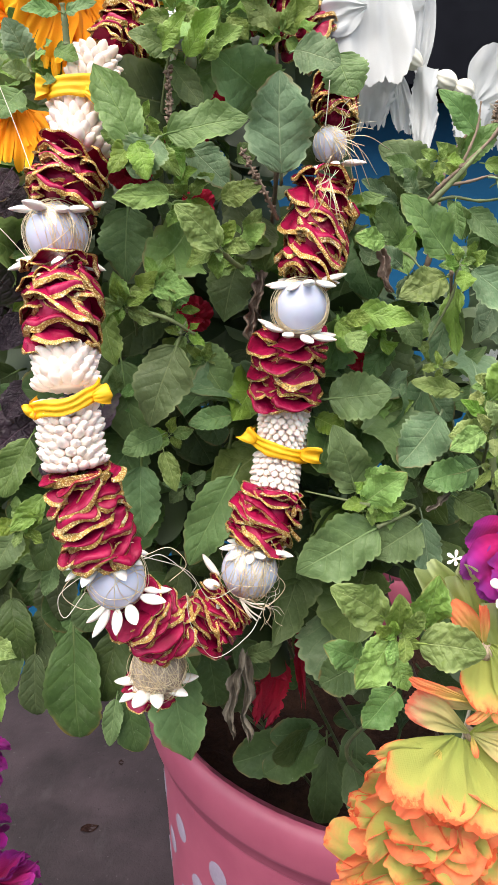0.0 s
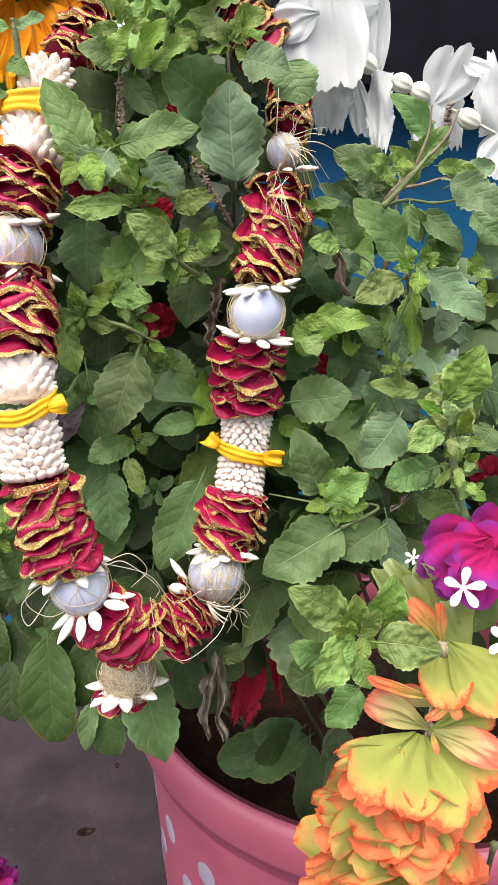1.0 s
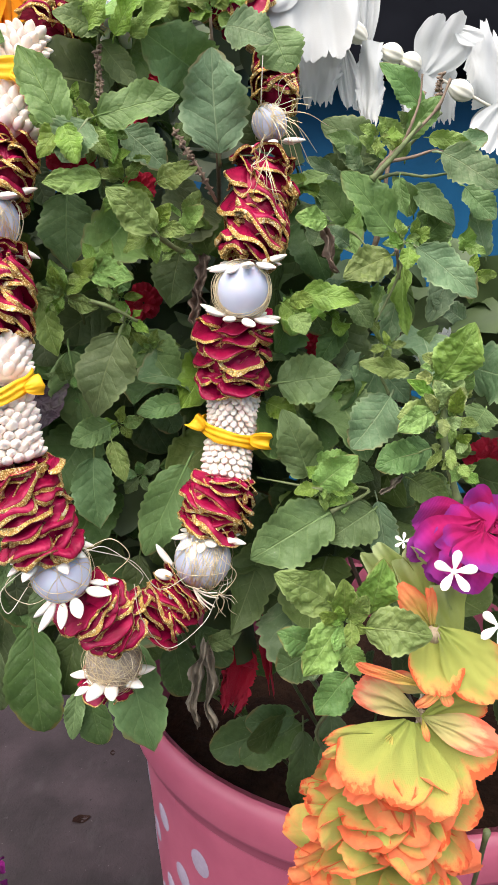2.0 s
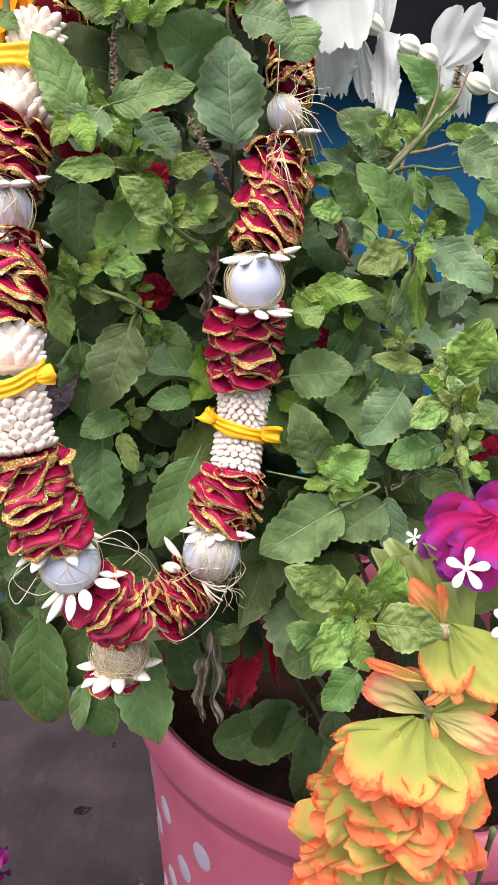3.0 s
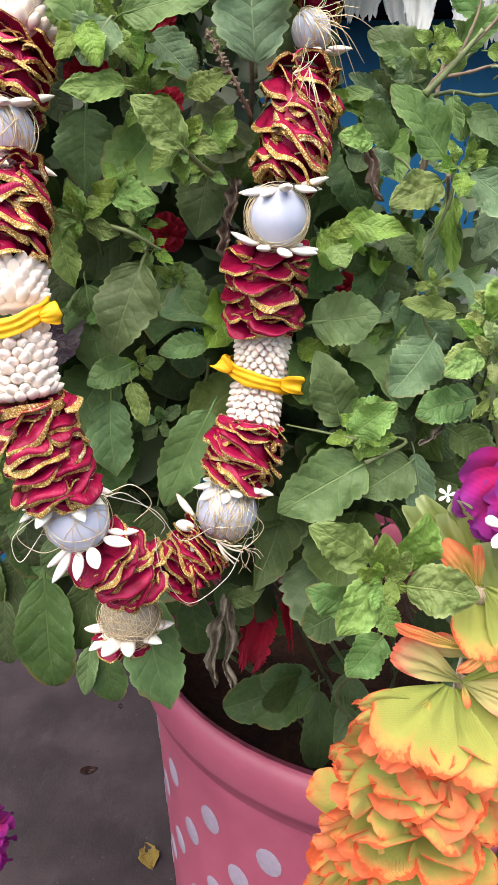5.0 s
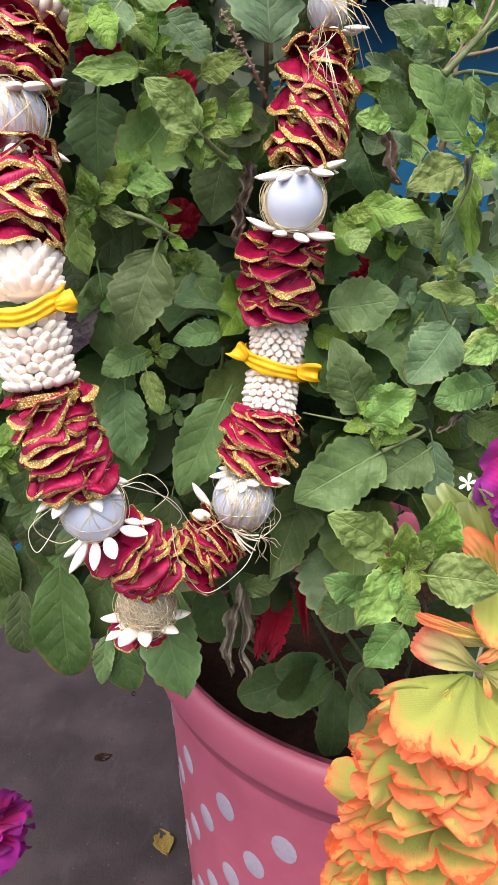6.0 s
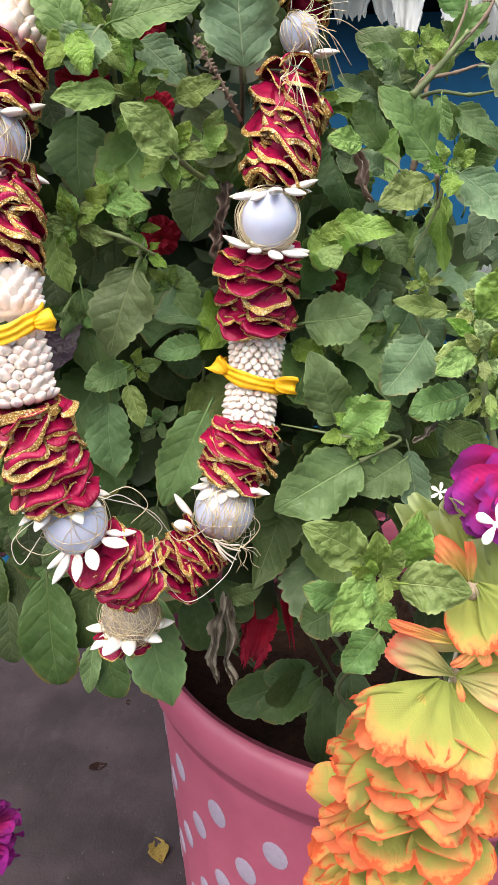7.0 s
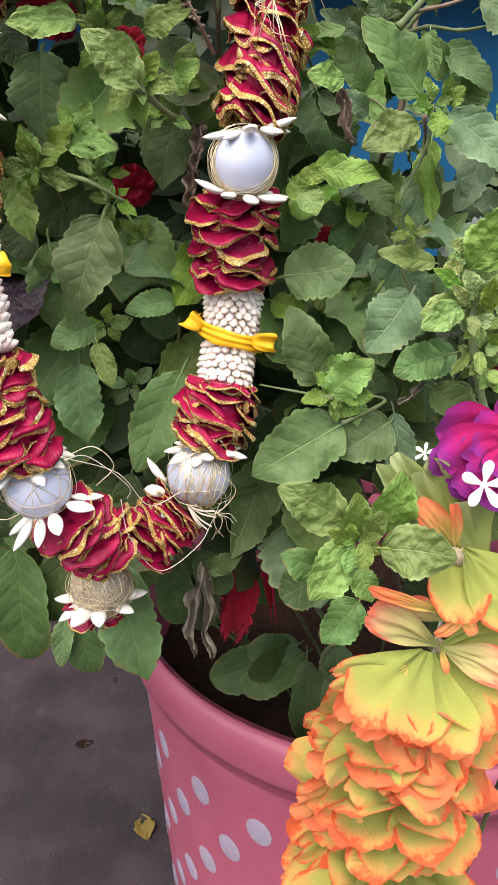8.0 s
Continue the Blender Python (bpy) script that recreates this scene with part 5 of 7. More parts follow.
# ---- the ribbon garland, down one side and up the other ----
ruffle((-0.0304, 0.2920, 0.5922), (-0.0385, 0.2800, 0.5771), 0.0088, 6, 21, 0, 0.84)
petal_ring((-0.0406, 0.2800, 0.5776), (-0.500, 0, -0.850), 0.0035, 7, 0.0075, 62, 60, 360)
bud_sleeve((-0.0418, 0.2760, 0.5750), (-0.0440, 0.2720, 0.5659), 0.0062, 4, 13, 0.0056, 55, 1)
bow((-0.0455, 0.2660, 0.5632), (-0.100, 0, -1.000), 0.0094, 2, 0.0068, (0.1, -0.35), (0.45, 0.3), (0, 1))
bud_sleeve((-0.0462, 0.2680, 0.5614), (-0.0462, 0.2600, 0.5450), 0.0080, 7, 14, 0.0058, 52, 2)
ruffle((-0.0475, 0.2590, 0.5440), (-0.0505, 0.2510, 0.5308), 0.0110, 5, 3, 0.05, 0.84)
petal_ring((-0.0511, 0.2490, 0.5290), (0.000, 0, 1.000), 0.0048, 9, 0.0096, 76, 61, 360)
pearl((-0.0508, 0.2470, 0.5228), 0.0087, (0.000, 0, -1.000), 4, 34)
petal_ring((-0.0506, 0.2460, 0.5168), (0.000, 0, -1.000), 0.0055, 9, 0.0091, 60, 62, 360)
ruffle((-0.0483, 0.2380, 0.5150), (-0.0466, 0.2290, 0.4919), 0.0106, 6, 5, 0.1, 0.85)
bud_sleeve((-0.0465, 0.2290, 0.4905), (-0.0456, 0.2250, 0.4817), 0.0075, 5, 14, 0.0060, 54, 6)
bow((-0.0456, 0.2235, 0.4805), (0.200, 0, -1.000), 0.0094, 7, 0.0054, (-0.55, 0.0), (0.22, 0.5), (0, 0))
bud_sleeve((-0.0457, 0.2235, 0.4789), (-0.0436, 0.2215, 0.4604), 0.0077, 9, 15, 0.0054, 58, 8)
ruffle((-0.0421, 0.2215, 0.4594), (-0.0377, 0.2220, 0.4340), 0.0108, 7, 9, -0.25, 0.82)
petal_ring((-0.0381, 0.2250, 0.4344), (0.250, 0, -1.000), 0.0055, 9, 0.0088, 50, 63, 360)
pearl((-0.0349, 0.2240, 0.4264), 0.0085, (0.300, 0, -1.000), 10, 14)
petal_ring((-0.0326, 0.2250, 0.4201), (0.400, 0, -1.000), 0.0053, 9, 0.0093, 54, 64, 360)
ruffle((-0.0292, 0.2460, 0.3786), (-0.0300, 0.2460, 0.3720), 0.0088, 2, 31, 0, 0.96)
ruffle((-0.0315, 0.2270, 0.4154), (-0.0203, 0.2360, 0.4028), 0.0108, 8, 41, 0.15, 0.8)
pearl((-0.0263, 0.2430, 0.3847), 0.0089, (0.000, 0, -1.000), 12, 46, WRAP)
petal_ring((-0.0280, 0.2430, 0.3810), (0.000, 0, -1.000), 0.0037, 9, 0.0108, 72, 65, 360)
ruffle((-0.0142, 0.2460, 0.3967), (-0.0017, 0.2500, 0.4064), 0.0104, 7, 13, 0, 0.82)
petal_ring((-0.0049, 0.2510, 0.4104), (-0.800, 0, -0.300), 0.0037, 5, 0.0097, 60, 66, 360)
pearl((0.0039, 0.2520, 0.4160), 0.0093, (-0.200, 0, -1.000), 14, 40)
petal_ring((0.0058, 0.2540, 0.4240), (-0.100, 0, -1.000), 0.0045, 11, 0.0082, 78, 67, 360)
ruffle((0.0066, 0.2560, 0.4240), (0.0111, 0.2600, 0.4416), 0.0113, 6, 15, 0.1, 0.83)
bud_sleeve((0.0119, 0.2620, 0.4393), (0.0141, 0.2670, 0.4525), 0.0090, 7, 17, 0.0042, 50, 16)
bow((0.0143, 0.2670, 0.4545), (-0.220, 0, -1.000), 0.0100, 17, 0.0056, (0.75, 0.1), (0.55, 0.5), (0, 0.35))
bud_sleeve((0.0147, 0.2670, 0.4549), (0.0157, 0.2680, 0.4694), 0.0092, 8, 17, 0.0042, 50, 18)
ruffle((0.0166, 0.2620, 0.4932), (0.0153, 0.2670, 0.4704), 0.0116, 7, 19, 0.05, 0.83)
petal_ring((0.0187, 0.2560, 0.4938), (-0.150, 0, -1.000), 0.0048, 9, 0.0086, 84, 68, 360)
pearl((0.0197, 0.2550, 0.5014), 0.0079, (0.000, 0, -1.000), 20, 30, clear=True)
petal_ring((0.0212, 0.2560, 0.5092), (0.100, 0, -1.000), 0.0040, 10, 0.0082, 80, 69, 360)
ruffle((0.0278, 0.2690, 0.5392), (0.0222, 0.2600, 0.5094), 0.0104, 7, 22, 0.3, 0.85)
petal_ring((0.0307, 0.2730, 0.5443), (0.200, 0, -1.000), 0.0035, 6, 0.0078, 80, 70, 360)
pearl((0.0296, 0.2770, 0.5501), 0.0055, (0.200, 0, -1.000), 23, 16)
ruffle((0.0321, 0.2850, 0.5567), (0.0330, 0.3000, 0.5722), 0.0070, 5, 24, 0, 0.86)
ruffle((0.0099, 0.3100, 0.5989), (0.0295, 0.3100, 0.5866), 0.0097, 6, 25, 0, 0.86)
pearl((-0.0187, 0.2850, 0.5847), 0.0060, (1.000, 0, 0.000), 26, 4)
petal_ring((-0.0156, 0.2850, 0.5807), (0.400, 0, -1.000), 0.0032, 6, 0.0082, 60, 71, 360)
loose_thread((-0.0260, 0.2160, 0.4372), (-0.0145, 0.2250, 0.4287), (-0.0081, 0.2300, 0.4171), (0.0000, 0.2350, 0.4183))
loose_thread((-0.0253, 0.2160, 0.4363), (-0.0203, 0.2200, 0.4354), (-0.0122, 0.2250, 0.4251), (-0.0133, 0.2280, 0.4200))
loose_thread((0.0081, 0.2450, 0.4053), (0.0035, 0.2400, 0.3990), (-0.0073, 0.2350, 0.3940), (-0.0136, 0.2280, 0.4088), (-0.0150, 0.2280, 0.4200))
loose_thread((-0.0403, 0.2160, 0.4330), (-0.0491, 0.2150, 0.4258), (-0.0480, 0.2150, 0.4189), (-0.0422, 0.2160, 0.4262))
loose_thread((-0.0677, 0.2600, 0.5637), (-0.0626, 0.2550, 0.5524), (-0.0578, 0.2500, 0.5406))
loose_thread((-0.0645, 0.2350, 0.5256), (-0.0604, 0.2350, 0.5212), (-0.0558, 0.2360, 0.5153))
loose_thread((0.0275, 0.2620, 0.5660), (0.0271, 0.2620, 0.5602), (0.0267, 0.2640, 0.5536), thick=0.00015)
loose_thread((0.0296, 0.2680, 0.5510), (0.0361, 0.2640, 0.5460), (0.0413, 0.2680, 0.5372), material=THREAD, thick=0.00012)
loose_thread((0.0296, 0.2680, 0.5510), (0.0372, 0.2640, 0.5476), (0.0434, 0.2680, 0.5405), material=THREAD, thick=0.00012)
loose_thread((0.0296, 0.2680, 0.5510), (0.0349, 0.2640, 0.5448), (0.0388, 0.2680, 0.5348), material=THREAD, thick=0.00012)
loose_thread((0.0296, 0.2680, 0.5510), (0.0335, 0.2640, 0.5468), (0.0360, 0.2680, 0.5389), material=THREAD, thick=0.00012)
loose_thread((0.0296, 0.2680, 0.5510), (0.0323, 0.2640, 0.5444), (0.0335, 0.2680, 0.5339), material=THREAD, thick=0.00012)
loose_thread((0.0296, 0.2680, 0.5510), (0.0389, 0.2640, 0.5511), (0.0469, 0.2680, 0.5478), material=THREAD, thick=0.00012)
loose_thread((0.0296, 0.2680, 0.5510), (0.0356, 0.2640, 0.5492), (0.0401, 0.2680, 0.5438), material=THREAD, thick=0.00012)
loose_thread((0.0276, 0.2550, 0.5378), (0.0253, 0.2500, 0.5329), (0.0234, 0.2520, 0.5283), material=THREAD, thick=0.00012)
loose_thread((0.0276, 0.2550, 0.5378), (0.0273, 0.2500, 0.5336), (0.0275, 0.2520, 0.5299), material=THREAD, thick=0.00012)
loose_thread((0.0276, 0.2550, 0.5378), (0.0286, 0.2500, 0.5313), (0.0301, 0.2520, 0.5252), material=THREAD, thick=0.00012)
loose_thread((0.0276, 0.2550, 0.5378), (0.0261, 0.2500, 0.5352), (0.0250, 0.2520, 0.5330), material=THREAD, thick=0.00012)
loose_thread((0.0276, 0.2550, 0.5378), (0.0296, 0.2500, 0.5298), (0.0322, 0.2520, 0.5220), material=THREAD, thick=0.00012)
loose_thread((0.0008, 0.2450, 0.4094), (0.0049, 0.2430, 0.4076), (0.0089, 0.2430, 0.4064), thick=0.0003)
loose_thread((0.0008, 0.2450, 0.4094), (0.0041, 0.2430, 0.4061), (0.0075, 0.2430, 0.4034), thick=0.0003)
loose_thread((0.0008, 0.2450, 0.4094), (0.0035, 0.2430, 0.4056), (0.0062, 0.2430, 0.4024), thick=0.0003)
loose_thread((0.0008, 0.2450, 0.4094), (0.0026, 0.2430, 0.4061), (0.0044, 0.2430, 0.4034), thick=0.0003)
loose_thread((0.0008, 0.2450, 0.4094), (0.0047, 0.2430, 0.4086), (0.0086, 0.2430, 0.4084), thick=0.0003)
# ---- white cloth flowers ----
white_wide = [fringed_petal('petal', WHITE_CLOTH, 300 + k, 0.66, 3, 0.2, 0.03, 0.2, 0.3) for k in range(4)]
white_strip = [fringed_petal('petal', WHITE_CLOTH, 310 + k, 0.5, 2, 0.16, 0.035, 0.22, 0.5) if k % 2 else cloth_strip('petal', WHITE_CLOTH, k, 0.6, 0.16, 0.06) for k in range(6)]
fl = thing('white_flower', (0.0550, 0.3220, 0.5913), 'large white cloth petals of an artificial flower on a string', 'artificial flower', 'white cloth flowers')
one_petal(fl, white_wide, (0.0444, 0.3140, 0.6205), (0.0468, 0.3100, 0.5701), 0.0364, 0, 0)
one_petal(fl, white_wide, (0.0448, 0.3110, 0.5991), (0.0271, 0.3070, 0.5929), 0.0155, -20, 1)
one_petal(fl, white_strip, (0.0508, 0.3260, 0.5877), (0.0494, 0.3280, 0.5627), 0.0162, 0, 2)
one_petal(fl, white_strip, (0.0597, 0.3280, 0.5834), (0.0638, 0.3300, 0.5582), 0.0130, 0, 3)
one_petal(fl, white_strip, (0.0551, 0.3250, 0.6013), (0.0540, 0.3250, 0.6244), 0.0286, 0, 4)
one_petal(fl, white_strip, (0.0547, 0.3310, 0.5898), (0.0581, 0.3330, 0.5707), 0.0169, 10, 5)
fl = thing('white_flower', (0.0659, 0.3250, 0.5842), 'white cloth flower with frayed hanging petals on a string', 'artificial flower', 'white cloth flowers')
one_petal(fl, white_strip, (0.0669, 0.3160, 0.5804), (0.0669, 0.3120, 0.5509), 0.0105, 30, 0)
one_petal(fl, white_strip, (0.0674, 0.3260, 0.5772), (0.0684, 0.3300, 0.6100), 0.0138, 0, 1)
one_petal(fl, white_strip, (0.0648, 0.3300, 0.5857), (0.0638, 0.3360, 0.6192), 0.0105, 0, 2)
fl = thing('white_flower', (0.0884, 0.3280, 0.5742), 'white cloth flower with frayed arching petals on a string', 'artificial flower', 'white cloth flowers')
one_petal(fl, white_strip, (0.0863, 0.3220, 0.5731), (0.0852, 0.3180, 0.5522), 0.0145, 0, 0)
one_petal(fl, white_wide, (0.0866, 0.3200, 0.5690), (0.0984, 0.3160, 0.5877), 0.0227, 10, 1)
one_petal(fl, white_strip, (0.0948, 0.3320, 0.5825), (0.0982, 0.3360, 0.5561), 0.0127, 0, 2)
one_petal(fl, white_strip, (0.0967, 0.3180, 0.5850), (0.1059, 0.3140, 0.5784), 0.0113, 0, 3)
fl = thing('white_flower', (0.1162, 0.3300, 0.5631), 'white cloth flower with frayed hanging petals on a string', 'artificial flower', 'white cloth flowers')
one_petal(fl, white_strip, (0.1152, 0.3280, 0.5608), (0.1116, 0.3320, 0.5875), 0.0171, 0, 0)
one_petal(fl, white_strip, (0.1180, 0.3340, 0.5626), (0.1124, 0.3380, 0.5514), 0.0131, 0, 1)
one_petal(fl, white_wide, (0.1164, 0.3180, 0.5612), (0.1089, 0.3140, 0.5416), 0.0198, 0, 2)
one_petal(fl, white_strip, (0.1205, 0.3300, 0.5619), (0.1236, 0.3340, 0.5861), 0.0172, 0, 3)
one_petal(fl, white_wide, (0.1200, 0.3250, 0.5592), (0.1312, 0.3250, 0.5369), 0.0212, 0, 4)
cord = thing('bead_string', (0.0615, 0.3220, 0.5849), 'string of cream ribbed beads between white cloth flowers', 'bead string')
ribbed_bead(cord, (0.0338, 0.3180, 0.6029), (0.0407, 0.3180, 0.5993), 0.0034, CREAM)
ribbed_bead(cord, (0.0581, 0.3180, 0.5867), (0.0661, 0.3180, 0.5816), 0.0034, CREAM)
ribbed_bead(cord, (0.0716, 0.3180, 0.5786), (0.0791, 0.3180, 0.5753), 0.0035, CREAM)
ribbed_bead(cord, (0.0787, 0.3180, 0.5756), (0.0855, 0.3180, 0.5723), 0.0035, CREAM)
ribbed_bead(cord, (0.0962, 0.3180, 0.5666), (0.1045, 0.3180, 0.5624), 0.0035, CREAM)
held('string', mesh_of('string', *tube(bend((0.0366, 0.3250, 0.6067), (0.0619, 0.3220, 0.5852), (0.0789, 0.3220, 0.5768), (0.1134, 0.3220, 0.5591)), 0.0006, 6), STRING), cord)
# ---- orange and yellow cloth flowers strung below ----
skirt = [fringed_petal('petal', ORANGE_CLOTH, 200 + k, 0.74, 3, 0.24, 0.022) for k in range(4)]
frill = [fringed_petal('petal', (ORANGE_CLOTH, CORAL_CLOTH)[k % 2], 210 + k, 0.68, 2, 0.26, 0.04, 0.3, 0.5) for k in range(6)]
ruff = [fringed_petal('petal', (ORANGE_CLOTH, ORANGE_CLOTH, CORAL_CLOTH)[k % 3], 220 + k, 0.7, 2, 0.22, 0.04, 0.24, 0.6, 18, 34) for k in range(6)]
lobe = [fringed_petal('petal', ORANGE_CLOTH, 230 + k, 0.6, 2, 0.2, 0.03, 0.14) for k in range(4)]
peach = [fringed_petal('petal', PEACH_CLOTH, 240 + k, 0.5, 1, 0.1, 0.04, 0.12, 0.1) for k in range(4)]
coral = [fringed_petal('petal', CORAL_CLOTH, 245 + k, 0.5, 1, 0.1, 0.02, 0.2, 0.3) for k in range(4)]
tongue = [fringed_petal('petal', PEACH_CLOTH, 250 + k, 0.52, 1, 0.1, 0.004, 0.12, 0.15) for k in range(4)]
flap = [fringed_petal('petal', ORANGE_CLOTH, 255 + k, 0.62, 1, 0.08, 0.006, 0.14, 0.2) for k in range(3)]


def ruff_round(owner, at, axis, tiers, seed):
    """Tiers of small fringed petals round an axis: (petals, length, opening in degrees, step along the axis)."""
    at, axis = Vector(at), Vector(axis).normalized()
    b = (FRONT - axis * FRONT.dot(axis)).normalized()
    c = axis.cross(b)
    rng = random.Random(seed)
    for count, length, opening, step in tiers:
        start = rng.uniform(0, 6)
        for k in range(count):
            t = start + 2 * math.pi * (k + rng.uniform(-0.25, 0.25)) / count
            out = c * math.cos(t) + b * math.sin(t)
            al = radians(opening + rng.uniform(-16, 16))
            d = axis * math.cos(al) + out * math.sin(al)
            n = length * rng.uniform(0.82, 1.15)
            facing = Matrix.Rotation(rng.uniform(-0.5, 0.5), 3, d) @ (out * math.cos(al) - axis * math.sin(al))
            held("petal", rng.choice(ruff), owner, aim(at + axis * step + out * length * 0.08, d, facing, (n, n, n)))


fl = thing('orange_flower', (0.0703, 0.2120, 0.3848), 'peach and orange woven cloth petals of an artificial flower', 'artificial flower', 'orange cloth flowers')
one_petal(fl, tongue, (0.0648, 0.2050, 0.3884), (0.0429, 0.2010, 0.4043), 0.0138, 0, 0)
one_petal(fl, coral, (0.0653, 0.2030, 0.3996), (0.0443, 0.2010, 0.4082), 0.0050, 30, 1)
one_petal(fl, flap, (0.0685, 0.2090, 0.4146), (0.0678, 0.2000, 0.3997), 0.0180, 0, 0)
one_petal(fl, flap, (0.0691, 0.2070, 0.4145), (0.0844, 0.2000, 0.3985), 0.0210, -10, 1)
one_petal(fl, coral, (0.0686, 0.2110, 0.4122), (0.0592, 0.2090, 0.4255), 0.0110, 0, 2)
one_petal(fl, coral, (0.0684, 0.2090, 0.4127), (0.0663, 0.2070, 0.4266), 0.0052, 20, 3)
one_petal(fl, flap, (0.0654, 0.2060, 0.3873), (0.0842, 0.2040, 0.3969), 0.0150, 10, 2)
one_petal(fl, peach, (0.0654, 0.2040, 0.3888), (0.0851, 0.1990, 0.3825), 0.0150, 0, 2)
one_petal(fl, coral, (0.0710, 0.2000, 0.4015), (0.0622, 0.1990, 0.3962), 0.0048, 0, 0)
one_petal(fl, coral, (0.0687, 0.1995, 0.4006), (0.0708, 0.1985, 0.3962), 0.0050, 15, 1)
one_petal(fl, tongue, (0.0677, 0.2070, 0.3941), (0.0547, 0.2060, 0.4018), 0.0110, -25, 1)
one_petal(fl, coral, (0.0645, 0.2020, 0.3900), (0.0657, 0.2000, 0.3844), 0.0030, 0, 2)
fl = thing('orange_flower', (0.0649, 0.2100, 0.3835), 'large yellow-green cloth flower with orange frayed rims', 'artificial flower', 'orange cloth flowers')
one_petal(fl, skirt, (0.0619, 0.2050, 0.3871), (0.0524, 0.1890, 0.3700), 0.0362, 0, 0)
one_petal(fl, skirt, (0.0655, 0.2070, 0.3856), (0.0748, 0.1950, 0.3689), 0.0319, -20, 1)
one_petal(fl, lobe, (0.0534, 0.2030, 0.3847), (0.0364, 0.1970, 0.3859), 0.0100, 10, 2)
one_petal(fl, frill, (0.0562, 0.2020, 0.3851), (0.0398, 0.1940, 0.3727), 0.0171, 15, 3)
one_petal(fl, frill, (0.0725, 0.2120, 0.3772), (0.0730, 0.2060, 0.3489), 0.0181, 0, 4)
one_petal(fl, skirt, (0.0656, 0.2220, 0.3734), (0.0559, 0.2340, 0.3447), 0.0277, 0, 6)
ruff_round(fl, (0.0625, 0.2120, 0.3800), (-0.1, -0.15, -1), [(7, 0.0220, 56, 0.004), (6, 0.0180, 40, 0.008)], 1)
fl = thing('orange_flower', (0.0625, 0.2120, 0.3555), 'frilled orange cloth flower with yellow-green inner petals', 'artificial flower', 'orange cloth flowers')
one_petal(fl, frill, (0.0522, 0.2060, 0.3629), (0.0305, 0.2020, 0.3722), 0.0179, 10, 0)
one_petal(fl, frill, (0.0537, 0.2050, 0.3618), (0.0317, 0.1990, 0.3626), 0.0195, 0, 1)
one_petal(fl, frill, (0.0548, 0.2030, 0.3617), (0.0374, 0.1930, 0.3541), 0.0258, 0, 2)
one_petal(fl, frill, (0.0593, 0.2020, 0.3626), (0.0592, 0.1920, 0.3493), 0.0208, 0, 3)
one_petal(fl, frill, (0.0603, 0.2000, 0.3644), (0.0505, 0.1920, 0.3512), 0.0142, 0, 4)
one_petal(fl, frill, (0.0666, 0.2040, 0.3588), (0.0729, 0.1980, 0.3389), 0.0195, 0, 5)
one_petal(fl, frill, (0.0614, 0.2140, 0.3537), (0.0500, 0.2180, 0.3242), 0.0256, 0, 7)
one_petal(fl, frill, (0.0435, 0.2030, 0.3637), (0.0296, 0.1990, 0.3689), 0.0112, 30, 8)
one_petal(fl, frill, (0.0447, 0.2000, 0.3587), (0.0342, 0.1940, 0.3607), 0.0128, -30, 9)
one_petal(fl, frill, (0.0504, 0.1980, 0.3625), (0.0488, 0.1920, 0.3541), 0.0126, 25, 10)
one_petal(fl, frill, (0.0556, 0.2000, 0.3625), (0.0667, 0.1940, 0.3605), 0.0143, -25, 11)
one_petal(fl, frill, (0.0634, 0.1990, 0.3615), (0.0670, 0.1930, 0.3530), 0.0127, 30, 12)
ruff_round(fl, (0.0595, 0.2120, 0.3620), (-0.1, -0.15, -1), [(7, 0.0235, 72, 0.0), (5, 0.0215, 52, 0.003)], 2)
fl = thing('orange_flower', (0.0624, 0.2130, 0.3347), 'frilled orange cloth flower with yellow-green inner petals', 'artificial flower', 'orange cloth flowers')
one_petal(fl, skirt, (0.0581, 0.2050, 0.3439), (0.0423, 0.1970, 0.3300), 0.0316, 0, 0)
one_petal(fl, frill, (0.0540, 0.2080, 0.3409), (0.0302, 0.2060, 0.3368), 0.0186, 0, 1)
one_petal(fl, skirt, (0.0612, 0.2040, 0.3428), (0.0632, 0.1940, 0.3230), 0.0315, 0, 2)
one_petal(fl, frill, (0.0559, 0.2080, 0.3367), (0.0275, 0.2080, 0.3176), 0.0221, 0, 4)
one_petal(fl, frill, (0.0460, 0.2020, 0.3409), (0.0354, 0.1960, 0.3372), 0.0148, 30, 5)
one_petal(fl, frill, (0.0618, 0.2000, 0.3429), (0.0544, 0.1940, 0.3333), 0.0163, -20, 6)
one_petal(fl, frill, (0.0432, 0.2050, 0.3419), (0.0278, 0.2010, 0.3420), 0.0133, -30, 7)
ruff_round(fl, (0.0570, 0.2120, 0.3420), (-0.1, -0.15, -1), [(7, 0.0245, 74, 0.0), (5, 0.0225, 54, 0.003)], 3)
fl = thing('orange_flower', (0.0640, 0.2130, 0.3117), 'frilled orange cloth flower with yellow-green inner petals', 'artificial flower', 'orange cloth flowers')
one_petal(fl, skirt, (0.0585, 0.2070, 0.3185), (0.0374, 0.2010, 0.3039), 0.0328, 0, 0)
one_petal(fl, skirt, (0.0613, 0.2050, 0.3208), (0.0592, 0.1970, 0.2956), 0.0325, 0, 1)
one_petal(fl, frill, (0.0520, 0.2060, 0.3190), (0.0270, 0.2010, 0.3080), 0.0210, 10, 2)
one_petal(fl, skirt, (0.0500, 0.2080, 0.3250), (0.0285, 0.2040, 0.3190), 0.0190, -15, 3)
ruff_round(fl, (0.0550, 0.2120, 0.3190), (-0.1, -0.15, -1), [(7, 0.0255, 74, 0.0), (5, 0.0235, 54, 0.003)], 4)
